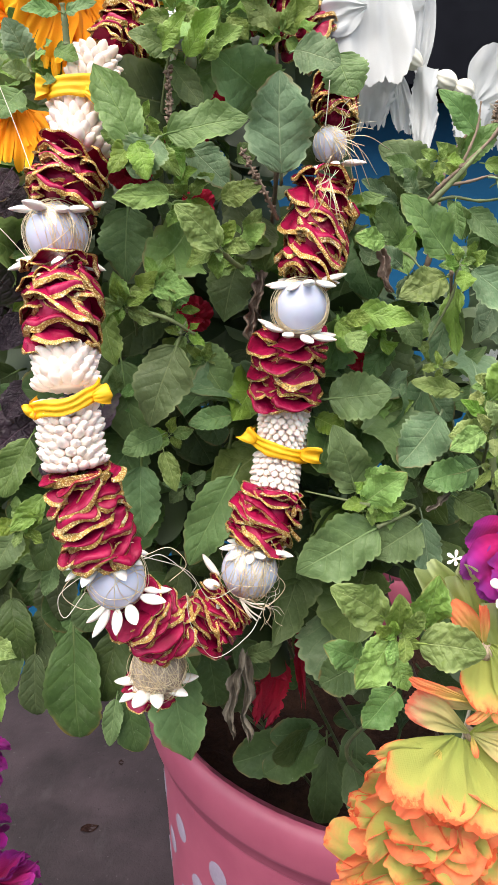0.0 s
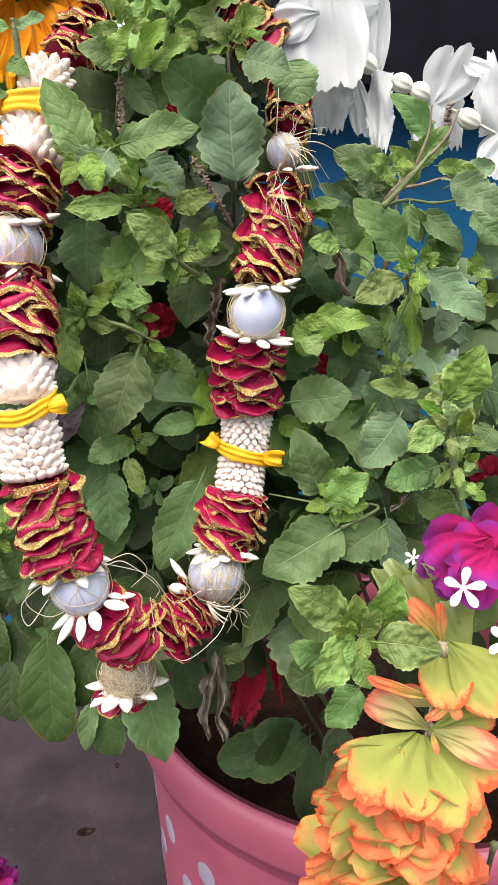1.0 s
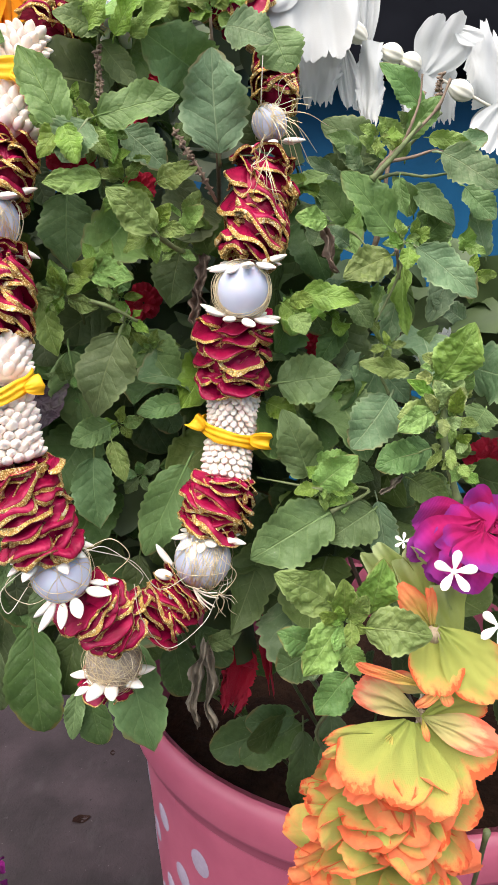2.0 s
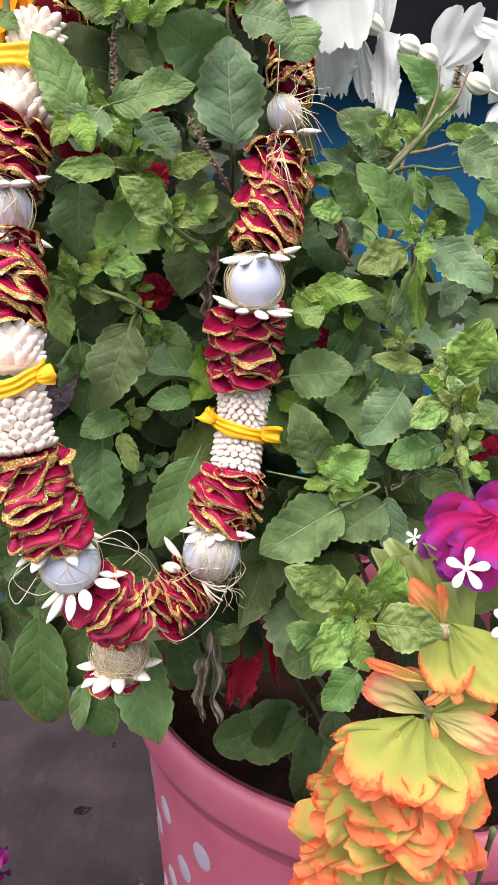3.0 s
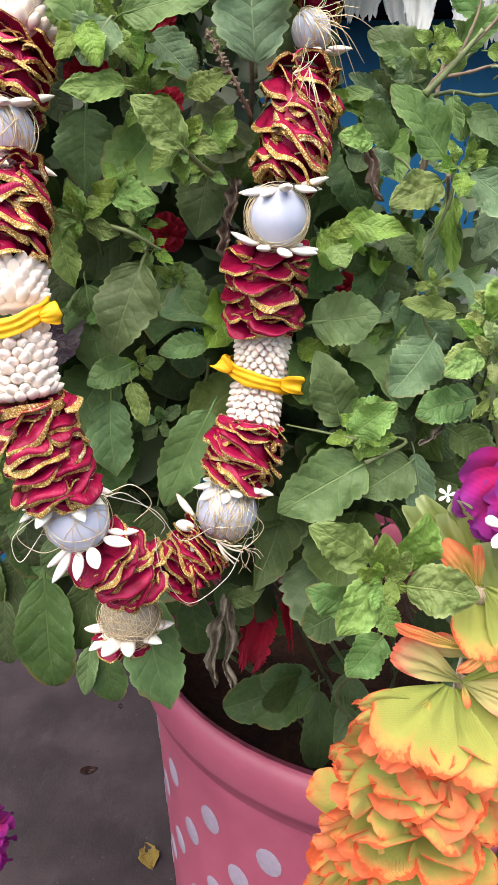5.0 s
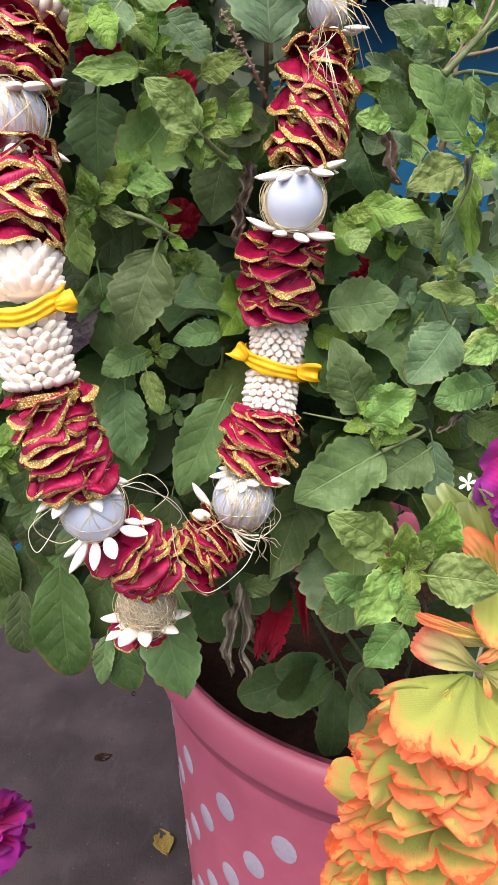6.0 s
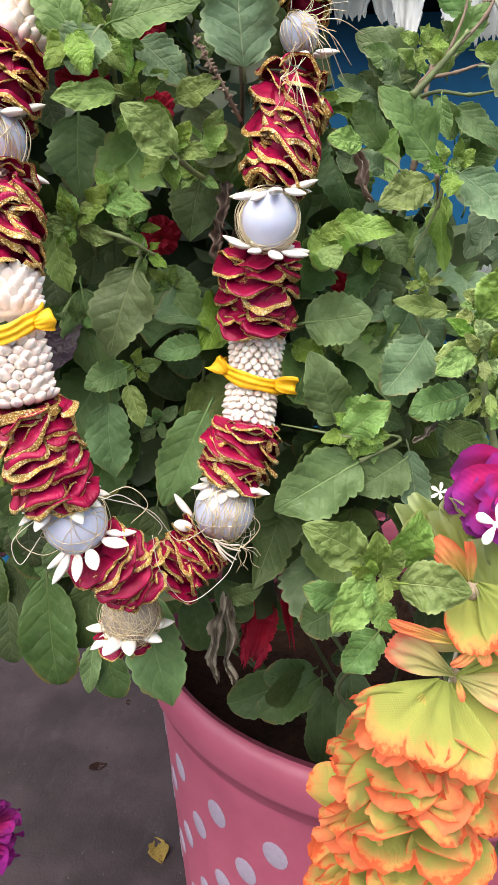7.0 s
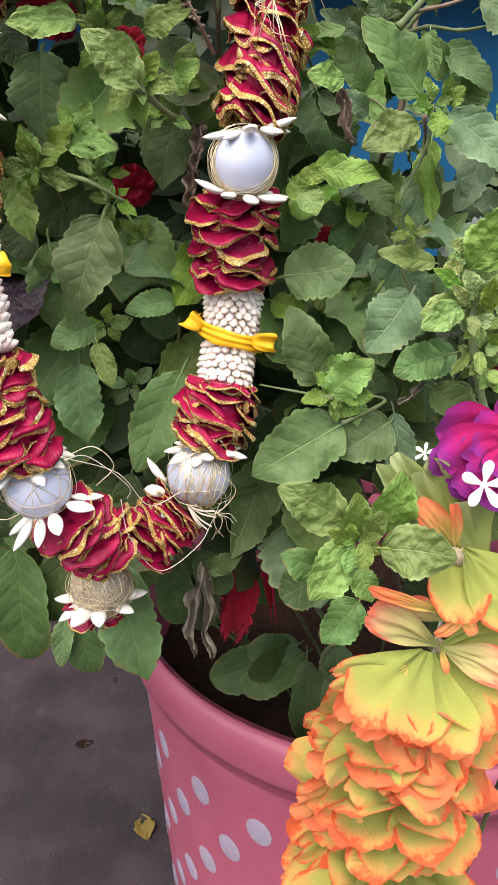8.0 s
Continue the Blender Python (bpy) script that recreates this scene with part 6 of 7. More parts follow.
cord = thing('bead_string', (0.0688, 0.2120, 0.3829), 'string with beige thread-wrapped beads between orange cloth flowers', 'bead string')
ribbed_bead(cord, (0.0668, 0.2080, 0.3887), (0.0665, 0.2080, 0.3837), 0.0024, BEIGE, 14)
ribbed_bead(cord, (0.0685, 0.2080, 0.4146), (0.0683, 0.2080, 0.4094), 0.0023, BEIGE, 14)
held('string', mesh_of('string', *tube(bend((0.0725, 0.2160, 0.4051), (0.0706, 0.2140, 0.4002), (0.0663, 0.2140, 0.3795), (0.0650, 0.2160, 0.3083)), 0.0005, 6), STRING), cord)
# ---- magenta rose with florets ----
rosy = [fringed_petal('petal', MAGENTA, 260 + k, 0.72, 3, 0.16, 0.03, 0.34, 0.5) for k in range(5)]
fl = thing('magenta_flower', (0.0877, 0.2280, 0.4380), 'magenta cloth rose with purple rims on a string', 'artificial flower', 'cloth flowers')
one_petal(fl, rosy, (0.0870, 0.2237, 0.4364), (0.0626, 0.2191, 0.4315), 0.0258, 0, 0)
one_petal(fl, rosy, (0.0836, 0.2203, 0.4393), (0.0682, 0.2133, 0.4256), 0.0253, 5, 1)
one_petal(fl, rosy, (0.0892, 0.2260, 0.4349), (0.0776, 0.2283, 0.4394), 0.0223, -15, 2)
one_petal(fl, rosy, (0.0830, 0.2168, 0.4339), (0.0703, 0.2191, 0.4355), 0.0215, 20, 5)
one_petal(fl, rosy, (0.0840, 0.2214, 0.4339), (0.0805, 0.2283, 0.4415), 0.0164, 0, 6)
one_petal(fl, rosy, (0.0871, 0.2237, 0.4345), (0.0917, 0.2306, 0.4418), 0.0204, 0, 7)
one_petal(fl, rosy, (0.0896, 0.2260, 0.4365), (0.1084, 0.2260, 0.4272), 0.0242, 0, 8)
one_petal(fl, rosy, (0.0800, 0.2122, 0.4400), (0.0720, 0.2076, 0.4342), 0.0156, 0, 9)
one_petal(fl, rosy, (0.0809, 0.2099, 0.4406), (0.0801, 0.2030, 0.4323), 0.0190, 0, 10)
green_leaves = petals_of(GREEN_CLOTH, fan=0.4, cup=0.3, ruffles=0.06, ragged=0.02)
fl = thing('cloth_leaf_spray', (0.0718, 0.2220, 0.4245), 'pale green cloth leaves with small white plastic florets', 'artificial leaf')
one_petal(fl, green_leaves, (0.0703, 0.2190, 0.4114), (0.0508, 0.2170, 0.4346), 0.0212, 0, 0)
one_petal(fl, green_leaves, (0.0722, 0.2190, 0.4121), (0.0600, 0.2170, 0.4332), 0.0220, 10, 1)
one_petal(fl, green_leaves, (0.0803, 0.2190, 0.4006), (0.0703, 0.2170, 0.4235), 0.0246, 20, 2)
one_petal(fl, green_leaves, (0.0814, 0.2190, 0.3969), (0.0670, 0.2170, 0.4147), 0.0224, 30, 3)
floret(fl, (0.0716, 0.2040, 0.4325), (-0.1, -0.9, 0.35), 0.0061, 0)
floret(fl, (0.0850, 0.2060, 0.4150), (-0.2, -0.9, 0.35), 0.0060, 1)
floret(fl, (0.0624, 0.2220, 0.4333), (-0.6, -0.5, 0.6), 0.0027, 5)
# ---- violet, tangerine, red and pink cloth flowers ----
violets = [fringed_petal('petal', VIOLET, 320 + k, 0.72, 2, 0.16, 0.05, 0.26, 0.5, 16, 36) for k in range(5)]
cloth_flower('violet_flower', (-0.0892, 0.2350, 0.3556), (0.25, -0.3, -0.9), [(7, 0.0106, 35, 0.002, 0, violets), (8, 0.0115, 62, 0.0, 20, violets), (9, 0.0119, 84, -0.003, 0, violets), (9, 0.0106, 108, -0.005, 15, violets)], 'frilled violet cloth carnation on a hanging string', 5, 'violet cloth flowers')
cloth_flower('violet_flower', (-0.0923, 0.2350, 0.3258), (0.25, -0.3, -0.9), [(7, 0.0113, 35, 0.002, 0, violets), (8, 0.0121, 62, 0.0, 20, violets), (9, 0.0126, 84, -0.003, 0, violets), (9, 0.0113, 108, -0.005, 15, violets)], 'frilled violet cloth carnation on a hanging string', 6, 'violet cloth flowers')
cloth_flower('violet_flower', (-0.0837, 0.2350, 0.3024), (0.25, -0.3, -0.9), [(7, 0.0118, 35, 0.002, 0, violets), (8, 0.0127, 62, 0.0, 20, violets), (9, 0.0132, 84, -0.003, 0, violets), (9, 0.0118, 108, -0.005, 15, violets)], 'frilled violet cloth carnation on a hanging string', 7, 'violet cloth flowers')
cord = thing('flower_string', (-0.0870, 0.2350, 0.3445), 'thin string carrying the violet cloth carnations', 'string')
held('string', mesh_of('string', *tube(bend((-0.0886, 0.2500, 0.4193), (-0.0853, 0.2360, 0.3613), (-0.0912, 0.2310, 0.2872)), 0.0004, 5), STRING), cord)
marigold = [fringed_petal('petal', TANGERINE, 270 + k, 0.66, 5, 0.55, 0.04, 0.2, 0.7, 22, 70) for k in range(5)]
cloth_flower('orange_marigold', (-0.0801, 0.3200, 0.5982), (0.1, -0.9, 0.2), [(6, 0.0112, 30, 0.0, 0, marigold), (8, 0.0144, 62, -0.001, 20, marigold), (9, 0.0160, 92, -0.002, 0, marigold)], 'bright orange cloth marigold hung among the leaves', 12, 'marigolds')
cloth_flower('orange_marigold', (-0.0329, 0.3300, 0.6101), (0.1, -0.9, 0.2), [(6, 0.0112, 30, 0.0, 0, marigold), (8, 0.0144, 62, -0.001, 20, marigold), (9, 0.0160, 92, -0.002, 0, marigold)], 'bright orange cloth marigold hung among the leaves', 9, 'marigolds')
fl = thing('orange_marigold', (-0.0553, 0.3000, 0.5994), 'bright orange cloth flower with frayed petals hung among leaves', 'artificial flower', 'marigolds')
one_petal(fl, marigold, (-0.0542, 0.2840, 0.5977), (-0.0626, 0.2800, 0.5756), 0.0216, -8, 0)
one_petal(fl, marigold, (-0.0523, 0.2860, 0.5953), (-0.0534, 0.2820, 0.5688), 0.0194, 0, 1)
one_petal(fl, marigold, (-0.0475, 0.2880, 0.5943), (-0.0430, 0.2840, 0.5716), 0.0165, 8, 2)
one_petal(fl, marigold, (-0.0421, 0.3000, 0.6027), (-0.0351, 0.2960, 0.5884), 0.0268, -8, 3)
one_petal(fl, marigold, (-0.0328, 0.3000, 0.6043), (-0.0263, 0.2960, 0.5920), 0.0215, 0, 4)
one_petal(fl, marigold, (-0.0605, 0.3000, 0.6043), (-0.0715, 0.2960, 0.5900), 0.0215, 8, 5)
one_petal(fl, marigold, (-0.0496, 0.2910, 0.5999), (-0.0452, 0.2870, 0.5844), 0.0233, -8, 6)
fl = thing('orange_marigold', (-0.0738, 0.3000, 0.5661), 'bright orange cloth flower with frayed petals hung among leaves', 'artificial flower', 'marigolds')
one_petal(fl, marigold, (-0.0675, 0.2700, 0.5602), (-0.0696, 0.2660, 0.5421), 0.0183, -8, 0)
one_petal(fl, marigold, (-0.0637, 0.2720, 0.5597), (-0.0579, 0.2680, 0.5491), 0.0149, 0, 1)
one_petal(fl, marigold, (-0.0676, 0.2750, 0.5610), (-0.0652, 0.2710, 0.5442), 0.0177, 8, 2)
one_petal(fl, marigold, (-0.0701, 0.2720, 0.5613), (-0.0787, 0.2680, 0.5472), 0.0174, -8, 3)
reds = petals_of(RED_CLOTH, fan=0.6, cup=0.2, ruffles=0.08, ragged=0.06)
cloth_flower('red_flower', (0.0001, 0.3100, 0.5742), (0.1, -0.9, 0.1), [(4, 0.0055, 40, 0.0, 0, reds), (5, 0.0068, 80, -0.001, 20, reds)], 'red cloth flower half hidden behind the leaves', 13, 'red cloth flowers')
cloth_flower('red_flower', (-0.0368, 0.3100, 0.5443), (0.1, -0.9, 0.1), [(4, 0.0052, 40, 0.0, 0, reds), (5, 0.0062, 80, -0.001, 20, reds)], 'red cloth flower half hidden behind the leaves', 15, 'red cloth flowers')
cloth_flower('red_flower', (0.1153, 0.3100, 0.4282), (0.1, -0.9, 0.1), [(4, 0.007, 40, 0.0, 0, reds), (5, 0.009, 80, -0.001, 20, reds)], 'red cloth flower half hidden behind the leaves', 17, 'red cloth flowers')
cloth_flower('red_flower', (0.0506, 0.3300, 0.4734), (0.1, -0.9, 0.1), [(4, 0.0052, 40, 0.0, 0, reds), (5, 0.0062, 80, -0.001, 20, reds)], 'red cloth flower half hidden behind the leaves', 18, 'red cloth flowers')
cloth_flower('red_flower', (0.0296, 0.3200, 0.5351), (0.1, -0.9, 0.1), [(4, 0.007, 40, 0.0, 0, reds), (5, 0.009, 80, -0.001, 20, reds)], 'red cloth flower half hidden behind the leaves', 19, 'red cloth flowers')
cloth_flower('red_flower', (-0.0158, 0.3000, 0.4948), (0.1, -0.9, 0.1), [(4, 0.0052, 40, 0.0, 0, reds), (5, 0.0062, 80, -0.001, 20, reds)], 'red cloth flower half hidden behind the leaves', 29, 'red cloth flowers')
cloth_flower('red_flower', (-0.0227, 0.2950, 0.5565), (0.1, -0.9, 0.1), [(4, 0.005, 40, 0.0, 0, reds), (5, 0.006, 80, -0.001, 20, reds)], 'red cloth flower half hidden behind the leaves', 30, 'red cloth flowers')
cloth_flower('red_flower', (-0.0128, 0.2870, 0.5334), (0.1, -0.9, 0.1), [(4, 0.0045, 40, 0.0, 0, reds), (5, 0.005, 80, -0.001, 20, reds)], 'red cloth flower half hidden behind the leaves', 40, 'red cloth flowers')
cloth_flower('red_flower', (-0.0371, 0.2870, 0.5421), (0.1, -0.9, 0.1), [(4, 0.0045, 40, 0.0, 0, reds), (5, 0.005, 80, -0.001, 20, reds)], 'red cloth flower half hidden behind the leaves', 41, 'red cloth flowers')
cloth_flower('red_flower', (-0.0137, 0.2870, 0.5546), (0.1, -0.9, 0.1), [(4, 0.0045, 40, 0.0, 0, reds), (5, 0.005, 80, -0.001, 20, reds)], 'red cloth flower half hidden behind the leaves', 42, 'red cloth flowers')
cloth_flower('red_flower', (-0.0041, 0.2870, 0.5646), (0.1, -0.9, 0.1), [(4, 0.0045, 40, 0.0, 0, reds), (5, 0.005, 80, -0.001, 20, reds)], 'red cloth flower half hidden behind the leaves', 43, 'red cloth flowers')
pinks = petals_of(PINK_CLOTH, fan=0.5, cup=0.2, ruffles=0.08, ragged=0.03)
cloth_flower('pink_flower', (-0.0161, 0.3300, 0.4026), (-0.1, -0.9, 0.2), [(4, 0.006, 60, 0.0, 0, pinks)], 'small faded pink flower behind the leaves', 23, 'pink flowers')
cloth_flower('pink_flower', (-0.0949, 0.3200, 0.3712), (-0.1, -0.9, 0.2), [(4, 0.006, 60, 0.0, 0, pinks)], 'small faded pink flower behind the leaves', 24, 'pink flowers')
cloth_flower('pink_flower', (-0.0540, 0.3300, 0.3589), (-0.1, -0.9, 0.2), [(4, 0.006, 60, 0.0, 0, pinks)], 'small faded pink flower behind the leaves', 25, 'pink flowers')
cloth_flower('pink_flower', (-0.0313, 0.3350, 0.4073), (-0.1, -0.9, 0.2), [(4, 0.006, 60, 0.0, 0, pinks)], 'small faded pink flower behind the leaves', 26, 'pink flowers')
cloth_flower('pink_flower', (-0.0399, 0.3350, 0.4435), (-0.1, -0.9, 0.2), [(4, 0.006, 60, 0.0, 0, pinks)], 'small faded pink flower behind the leaves', 27, 'pink flowers')
# ---- stems ----
stem((0.0752, 0.4497, 0.1700), (-0.0318, 0.3540, 0.4545), (-0.0267, 0.3040, 0.5227), (-0.0241, 0.2820, 0.5555), (-0.0198, 0.2720, 0.5761), thick=0.0015, thin=0.0006, material=STEM)
stem((0.0976, 0.4385, 0.1700), (0.0011, 0.3640, 0.3966), (0.0106, 0.3240, 0.5057), (0.0133, 0.2890, 0.5442), (0.0126, 0.2790, 0.5824), thick=0.0016, thin=0.0006, material=BROWN)
stem((0.1424, 0.4497, 0.1700), (0.0570, 0.3540, 0.4001), (0.0609, 0.3140, 0.4846), (0.0653, 0.2860, 0.5149), (0.0725, 0.2990, 0.5451), (0.0829, 0.2990, 0.5613), thick=0.0015, thin=0.0006, material=BROWN)
stem((0.1088, 0.4161, 0.1700), (0.0363, 0.3440, 0.3315), (0.0476, 0.2940, 0.4082), (0.0520, 0.2660, 0.4346), thick=0.0013, thin=0.0006, material=STEM)
stem((0.1200, 0.4049, 0.1700), (0.0499, 0.3140, 0.2915), (0.0512, 0.2540, 0.3630), (0.0462, 0.2120, 0.4144), thick=0.0012, thin=0.0006, material=STEM)
stem((0.0528, 0.4273, 0.1700), (-0.0127, 0.3440, 0.3317), (-0.0079, 0.3140, 0.4150), (-0.0020, 0.2840, 0.4561), thick=0.0013, thin=0.0006, material=STEM)
stem((0.0528, 0.4497, 0.1700), (-0.0491, 0.3540, 0.3414), (-0.0542, 0.3240, 0.4115), (-0.0388, 0.3040, 0.4776), (-0.0337, 0.2700, 0.5012), thick=0.0013, thin=0.0006, material=STEM)
stem((0.1648, 0.4385, 0.1700), (0.0987, 0.3440, 0.3756), (0.0915, 0.2940, 0.4357), (0.0823, 0.2590, 0.4659), thick=0.0013, thin=0.0006, material=STEM)
stem((-0.0343, 0.2620, 0.5004), (-0.0225, 0.2580, 0.4983), (-0.0133, 0.2620, 0.4926), thick=0.001, thin=0.0005, material=STEM)
stem((0.0464, 0.2570, 0.4289), (0.0593, 0.2600, 0.4347), (0.0511, 0.2620, 0.4364), thick=0.0008, thin=0.0004, material=STEM)
stem((0.0435, 0.2560, 0.4372), (0.0225, 0.2620, 0.4401), thick=0.0006, thin=0.0003, material=STEM)
stem((-0.0053, 0.2500, 0.5189), (0.0003, 0.2620, 0.5138), (0.0056, 0.2700, 0.5118), thick=0.0011, thin=0.00055, material=STEM)
stem((-0.0180, 0.2610, 0.4927), (-0.0158, 0.2620, 0.4965), thick=0.0007, thin=0.00035, material=STEM)
stem((0.0230, 0.2750, 0.4679), (0.0300, 0.2680, 0.4693), thick=0.0006, thin=0.0003, material=STEM)
stem((0.0625, 0.2850, 0.5317), (0.0650, 0.2790, 0.5372), (0.0730, 0.2790, 0.5445), (0.0822, 0.2800, 0.5534), (0.0866, 0.2820, 0.5620), thick=0.0009, thin=0.00045, material=BROWN)
stem((0.0659, 0.2790, 0.5380), (0.0746, 0.2780, 0.5393), (0.0820, 0.2790, 0.5411), (0.0880, 0.2800, 0.5394), thick=0.0007, thin=0.00035, material=BROWN)
stem((0.0718, 0.2790, 0.5435), (0.0742, 0.2780, 0.5495), (0.0765, 0.2790, 0.5558), (0.0773, 0.2800, 0.5633), thick=0.0006, thin=0.0003, material=BROWN)
stem((0.0630, 0.2850, 0.5328), (0.0703, 0.2810, 0.5347), (0.0793, 0.2800, 0.5335), (0.0884, 0.2800, 0.5346), thick=0.0008, thin=0.0004, material=STEM)
stem((0.0505, 0.2900, 0.5186), (0.0563, 0.2800, 0.5168), (0.0594, 0.2720, 0.5125), thick=0.0007, thin=0.00035, material=STEM)
stem((0.0678, 0.2660, 0.5118), (0.0723, 0.2800, 0.4964), (0.0750, 0.2900, 0.4795), thick=0.0006, thin=0.0003, material=BROWN)
raceme((0.0127, 0.2620, 0.5271), (0.0022, 0.2550, 0.5453), 1)
raceme((0.0828, 0.2850, 0.5506), (0.0847, 0.2850, 0.5642), 2)
raceme((-0.0198, 0.2650, 0.5515), (-0.0196, 0.2650, 0.5699), 3)
withered((0.0025, 0.2700, 0.3748), (-0.0047, 0.2680, 0.3412), 0.0063, 1)
withered((0.0029, 0.2700, 0.3736), (0.0039, 0.2680, 0.3382), 0.0051, 2)
withered((0.0083, 0.2700, 0.5118), (0.0047, 0.2680, 0.4977), 0.0047, 3, WITHERED)
withered((0.0056, 0.2700, 0.5011), (0.0028, 0.2680, 0.4886), 0.0047, 4, WITHERED)
withered((0.0454, 0.2700, 0.5201), (0.0489, 0.2660, 0.5052), 0.0044, 5, WITHERED)
withered((0.0627, 0.2580, 0.4344), (0.0708, 0.2580, 0.4394), 0.0030, 6)
sprig((-0.0287, 0.2550, 0.5474), 0.0081, 0, 'f')
sprig((-0.0210, 0.2620, 0.5477), 0.0074, 1, 'f')
sprig((-0.0172, 0.2650, 0.5840), 0.0097, 2, 'f')
sprig((-0.0030, 0.2680, 0.5855), 0.0082, 3, 'f')
sprig((0.0139, 0.2700, 0.5798), 0.0094, 4, 'f')
sprig((-0.0054, 0.2520, 0.5197), 0.0093, 5, 'y')
sprig((-0.0235, 0.2620, 0.5078), 0.0088, 6, 'f')
sprig((-0.0352, 0.2600, 0.5011), 0.0088, 7, 'y')
sprig((-0.0190, 0.2680, 0.4995), 0.0073, 8, 'f')
sprig((0.0438, 0.2580, 0.4379), 0.0090, 10, 'f')
sprig((-0.0730, 0.2620, 0.4283), 0.0088, 17, 'y')
sprig((-0.0118, 0.2800, 0.4812), 0.0078, 18, 'f')
sprig((0.0237, 0.2850, 0.5260), 0.0076, 19, 'f')
sprig((-0.0154, 0.2680, 0.5340), 0.0087, 20, 'f')
sprig((0.0447, 0.2850, 0.4473), 0.0094, 25, 'm')
sprig((0.0020, 0.2680, 0.5222), 0.0078, 26, 'f')
sprig((-0.0642, 0.2850, 0.5743), 0.0090, 27, 'f')
sprig((0.0438, 0.2065, 0.4176), 0.0061, 28, 'y')
sprig((-0.0675, 0.2800, 0.4078), 0.0105, 29, 'm')
sprig((-0.0444, 0.2720, 0.4974), 0.0085, 30, 'f')
stem((0.0895, 0.2150, 0.3383), (0.0969, 0.2450, 0.2800), (0.1007, 0.2700, 0.2163), thick=0.0011, thin=0.0008)
leaf('d', (0.1001, 0.2680, 0.2173), (0.0825, 0.2640, 0.2358), 0.0140)
gold_band((-0.0425, 0.2215, 0.4594), (0.15, 0, -1), 0.0082, 0.0026)
gold_band((0.0123, 0.2620, 0.4393), (0.15, 0, -1), 0.0076, 0.0023)
fl = thing('red_cloth', (0.0134, 0.3100, 0.3269), 'torn red cloth strips caught among the lower stems', 'cloth')
torn = [cloth_strip('petal', RED_CLOTH, 40 + k, 0.35, 0.3, 0.12) for k in range(3)]
one_petal(fl, torn, (0.0175, 0.3020, 0.3520), (0.0085, 0.3000, 0.3225), 0.0130, 0, 0)
one_petal(fl, torn, (0.0247, 0.3020, 0.3660), (0.0268, 0.3000, 0.3350), 0.0040, 10, 1)
one_petal(fl, torn, (0.0090, 0.3040, 0.3490), (0.0200, 0.3010, 0.3440), 0.0080, 20, 2)
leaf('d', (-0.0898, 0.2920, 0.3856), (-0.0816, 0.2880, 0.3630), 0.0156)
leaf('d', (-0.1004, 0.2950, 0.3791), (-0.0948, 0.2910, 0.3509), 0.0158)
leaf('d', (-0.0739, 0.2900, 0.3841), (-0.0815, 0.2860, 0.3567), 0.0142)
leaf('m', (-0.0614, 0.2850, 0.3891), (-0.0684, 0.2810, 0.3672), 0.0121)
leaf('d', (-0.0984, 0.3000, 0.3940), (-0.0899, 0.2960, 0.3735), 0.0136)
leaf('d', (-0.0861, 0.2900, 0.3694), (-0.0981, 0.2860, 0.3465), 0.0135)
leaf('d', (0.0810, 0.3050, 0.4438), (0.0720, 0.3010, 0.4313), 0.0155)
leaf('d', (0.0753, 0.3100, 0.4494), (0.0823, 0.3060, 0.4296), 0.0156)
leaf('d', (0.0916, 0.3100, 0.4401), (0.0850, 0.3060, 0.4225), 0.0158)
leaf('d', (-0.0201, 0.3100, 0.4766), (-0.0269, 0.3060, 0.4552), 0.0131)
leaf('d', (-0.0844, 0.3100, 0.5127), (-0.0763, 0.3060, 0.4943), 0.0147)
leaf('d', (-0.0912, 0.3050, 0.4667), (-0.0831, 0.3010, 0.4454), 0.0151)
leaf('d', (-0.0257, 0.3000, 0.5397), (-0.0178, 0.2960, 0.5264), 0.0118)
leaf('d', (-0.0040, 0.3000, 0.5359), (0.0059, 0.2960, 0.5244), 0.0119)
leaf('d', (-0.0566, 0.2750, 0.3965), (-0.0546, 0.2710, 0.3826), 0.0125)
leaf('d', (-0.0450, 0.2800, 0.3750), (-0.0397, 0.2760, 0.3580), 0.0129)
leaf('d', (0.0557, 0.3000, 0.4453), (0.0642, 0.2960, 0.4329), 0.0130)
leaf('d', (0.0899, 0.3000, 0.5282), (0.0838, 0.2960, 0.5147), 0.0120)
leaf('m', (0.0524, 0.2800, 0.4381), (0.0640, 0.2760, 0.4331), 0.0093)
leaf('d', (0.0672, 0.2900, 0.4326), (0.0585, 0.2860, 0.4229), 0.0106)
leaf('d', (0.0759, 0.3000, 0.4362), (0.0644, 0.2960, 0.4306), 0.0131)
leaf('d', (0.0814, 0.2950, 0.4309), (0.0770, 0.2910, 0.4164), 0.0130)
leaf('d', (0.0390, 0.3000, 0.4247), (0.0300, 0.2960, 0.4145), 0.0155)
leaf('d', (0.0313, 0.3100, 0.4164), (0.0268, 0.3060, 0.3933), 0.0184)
fl = thing('white_flower', (0.0871, 0.2900, 0.4753), 'small white cloth flower half hidden behind young leaves', 'artificial flower', 'white cloth flowers')
one_petal(fl, white_wide, (0.0872, 0.2900, 0.4794), (0.0782, 0.2870, 0.4743), 0.0089, 0, 0)
one_petal(fl, white_wide, (0.0891, 0.2900, 0.4753), (0.0895, 0.2870, 0.4839), 0.0081, 30, 3)
sprig((0.0281, 0.2900, 0.4755), 0.0073, 109, 'm')
sprig((-0.0162, 0.2660, 0.4925), 0.0062, 110, 'f')
sprig((-0.0277, 0.2620, 0.5550), 0.0060, 111, 'f')
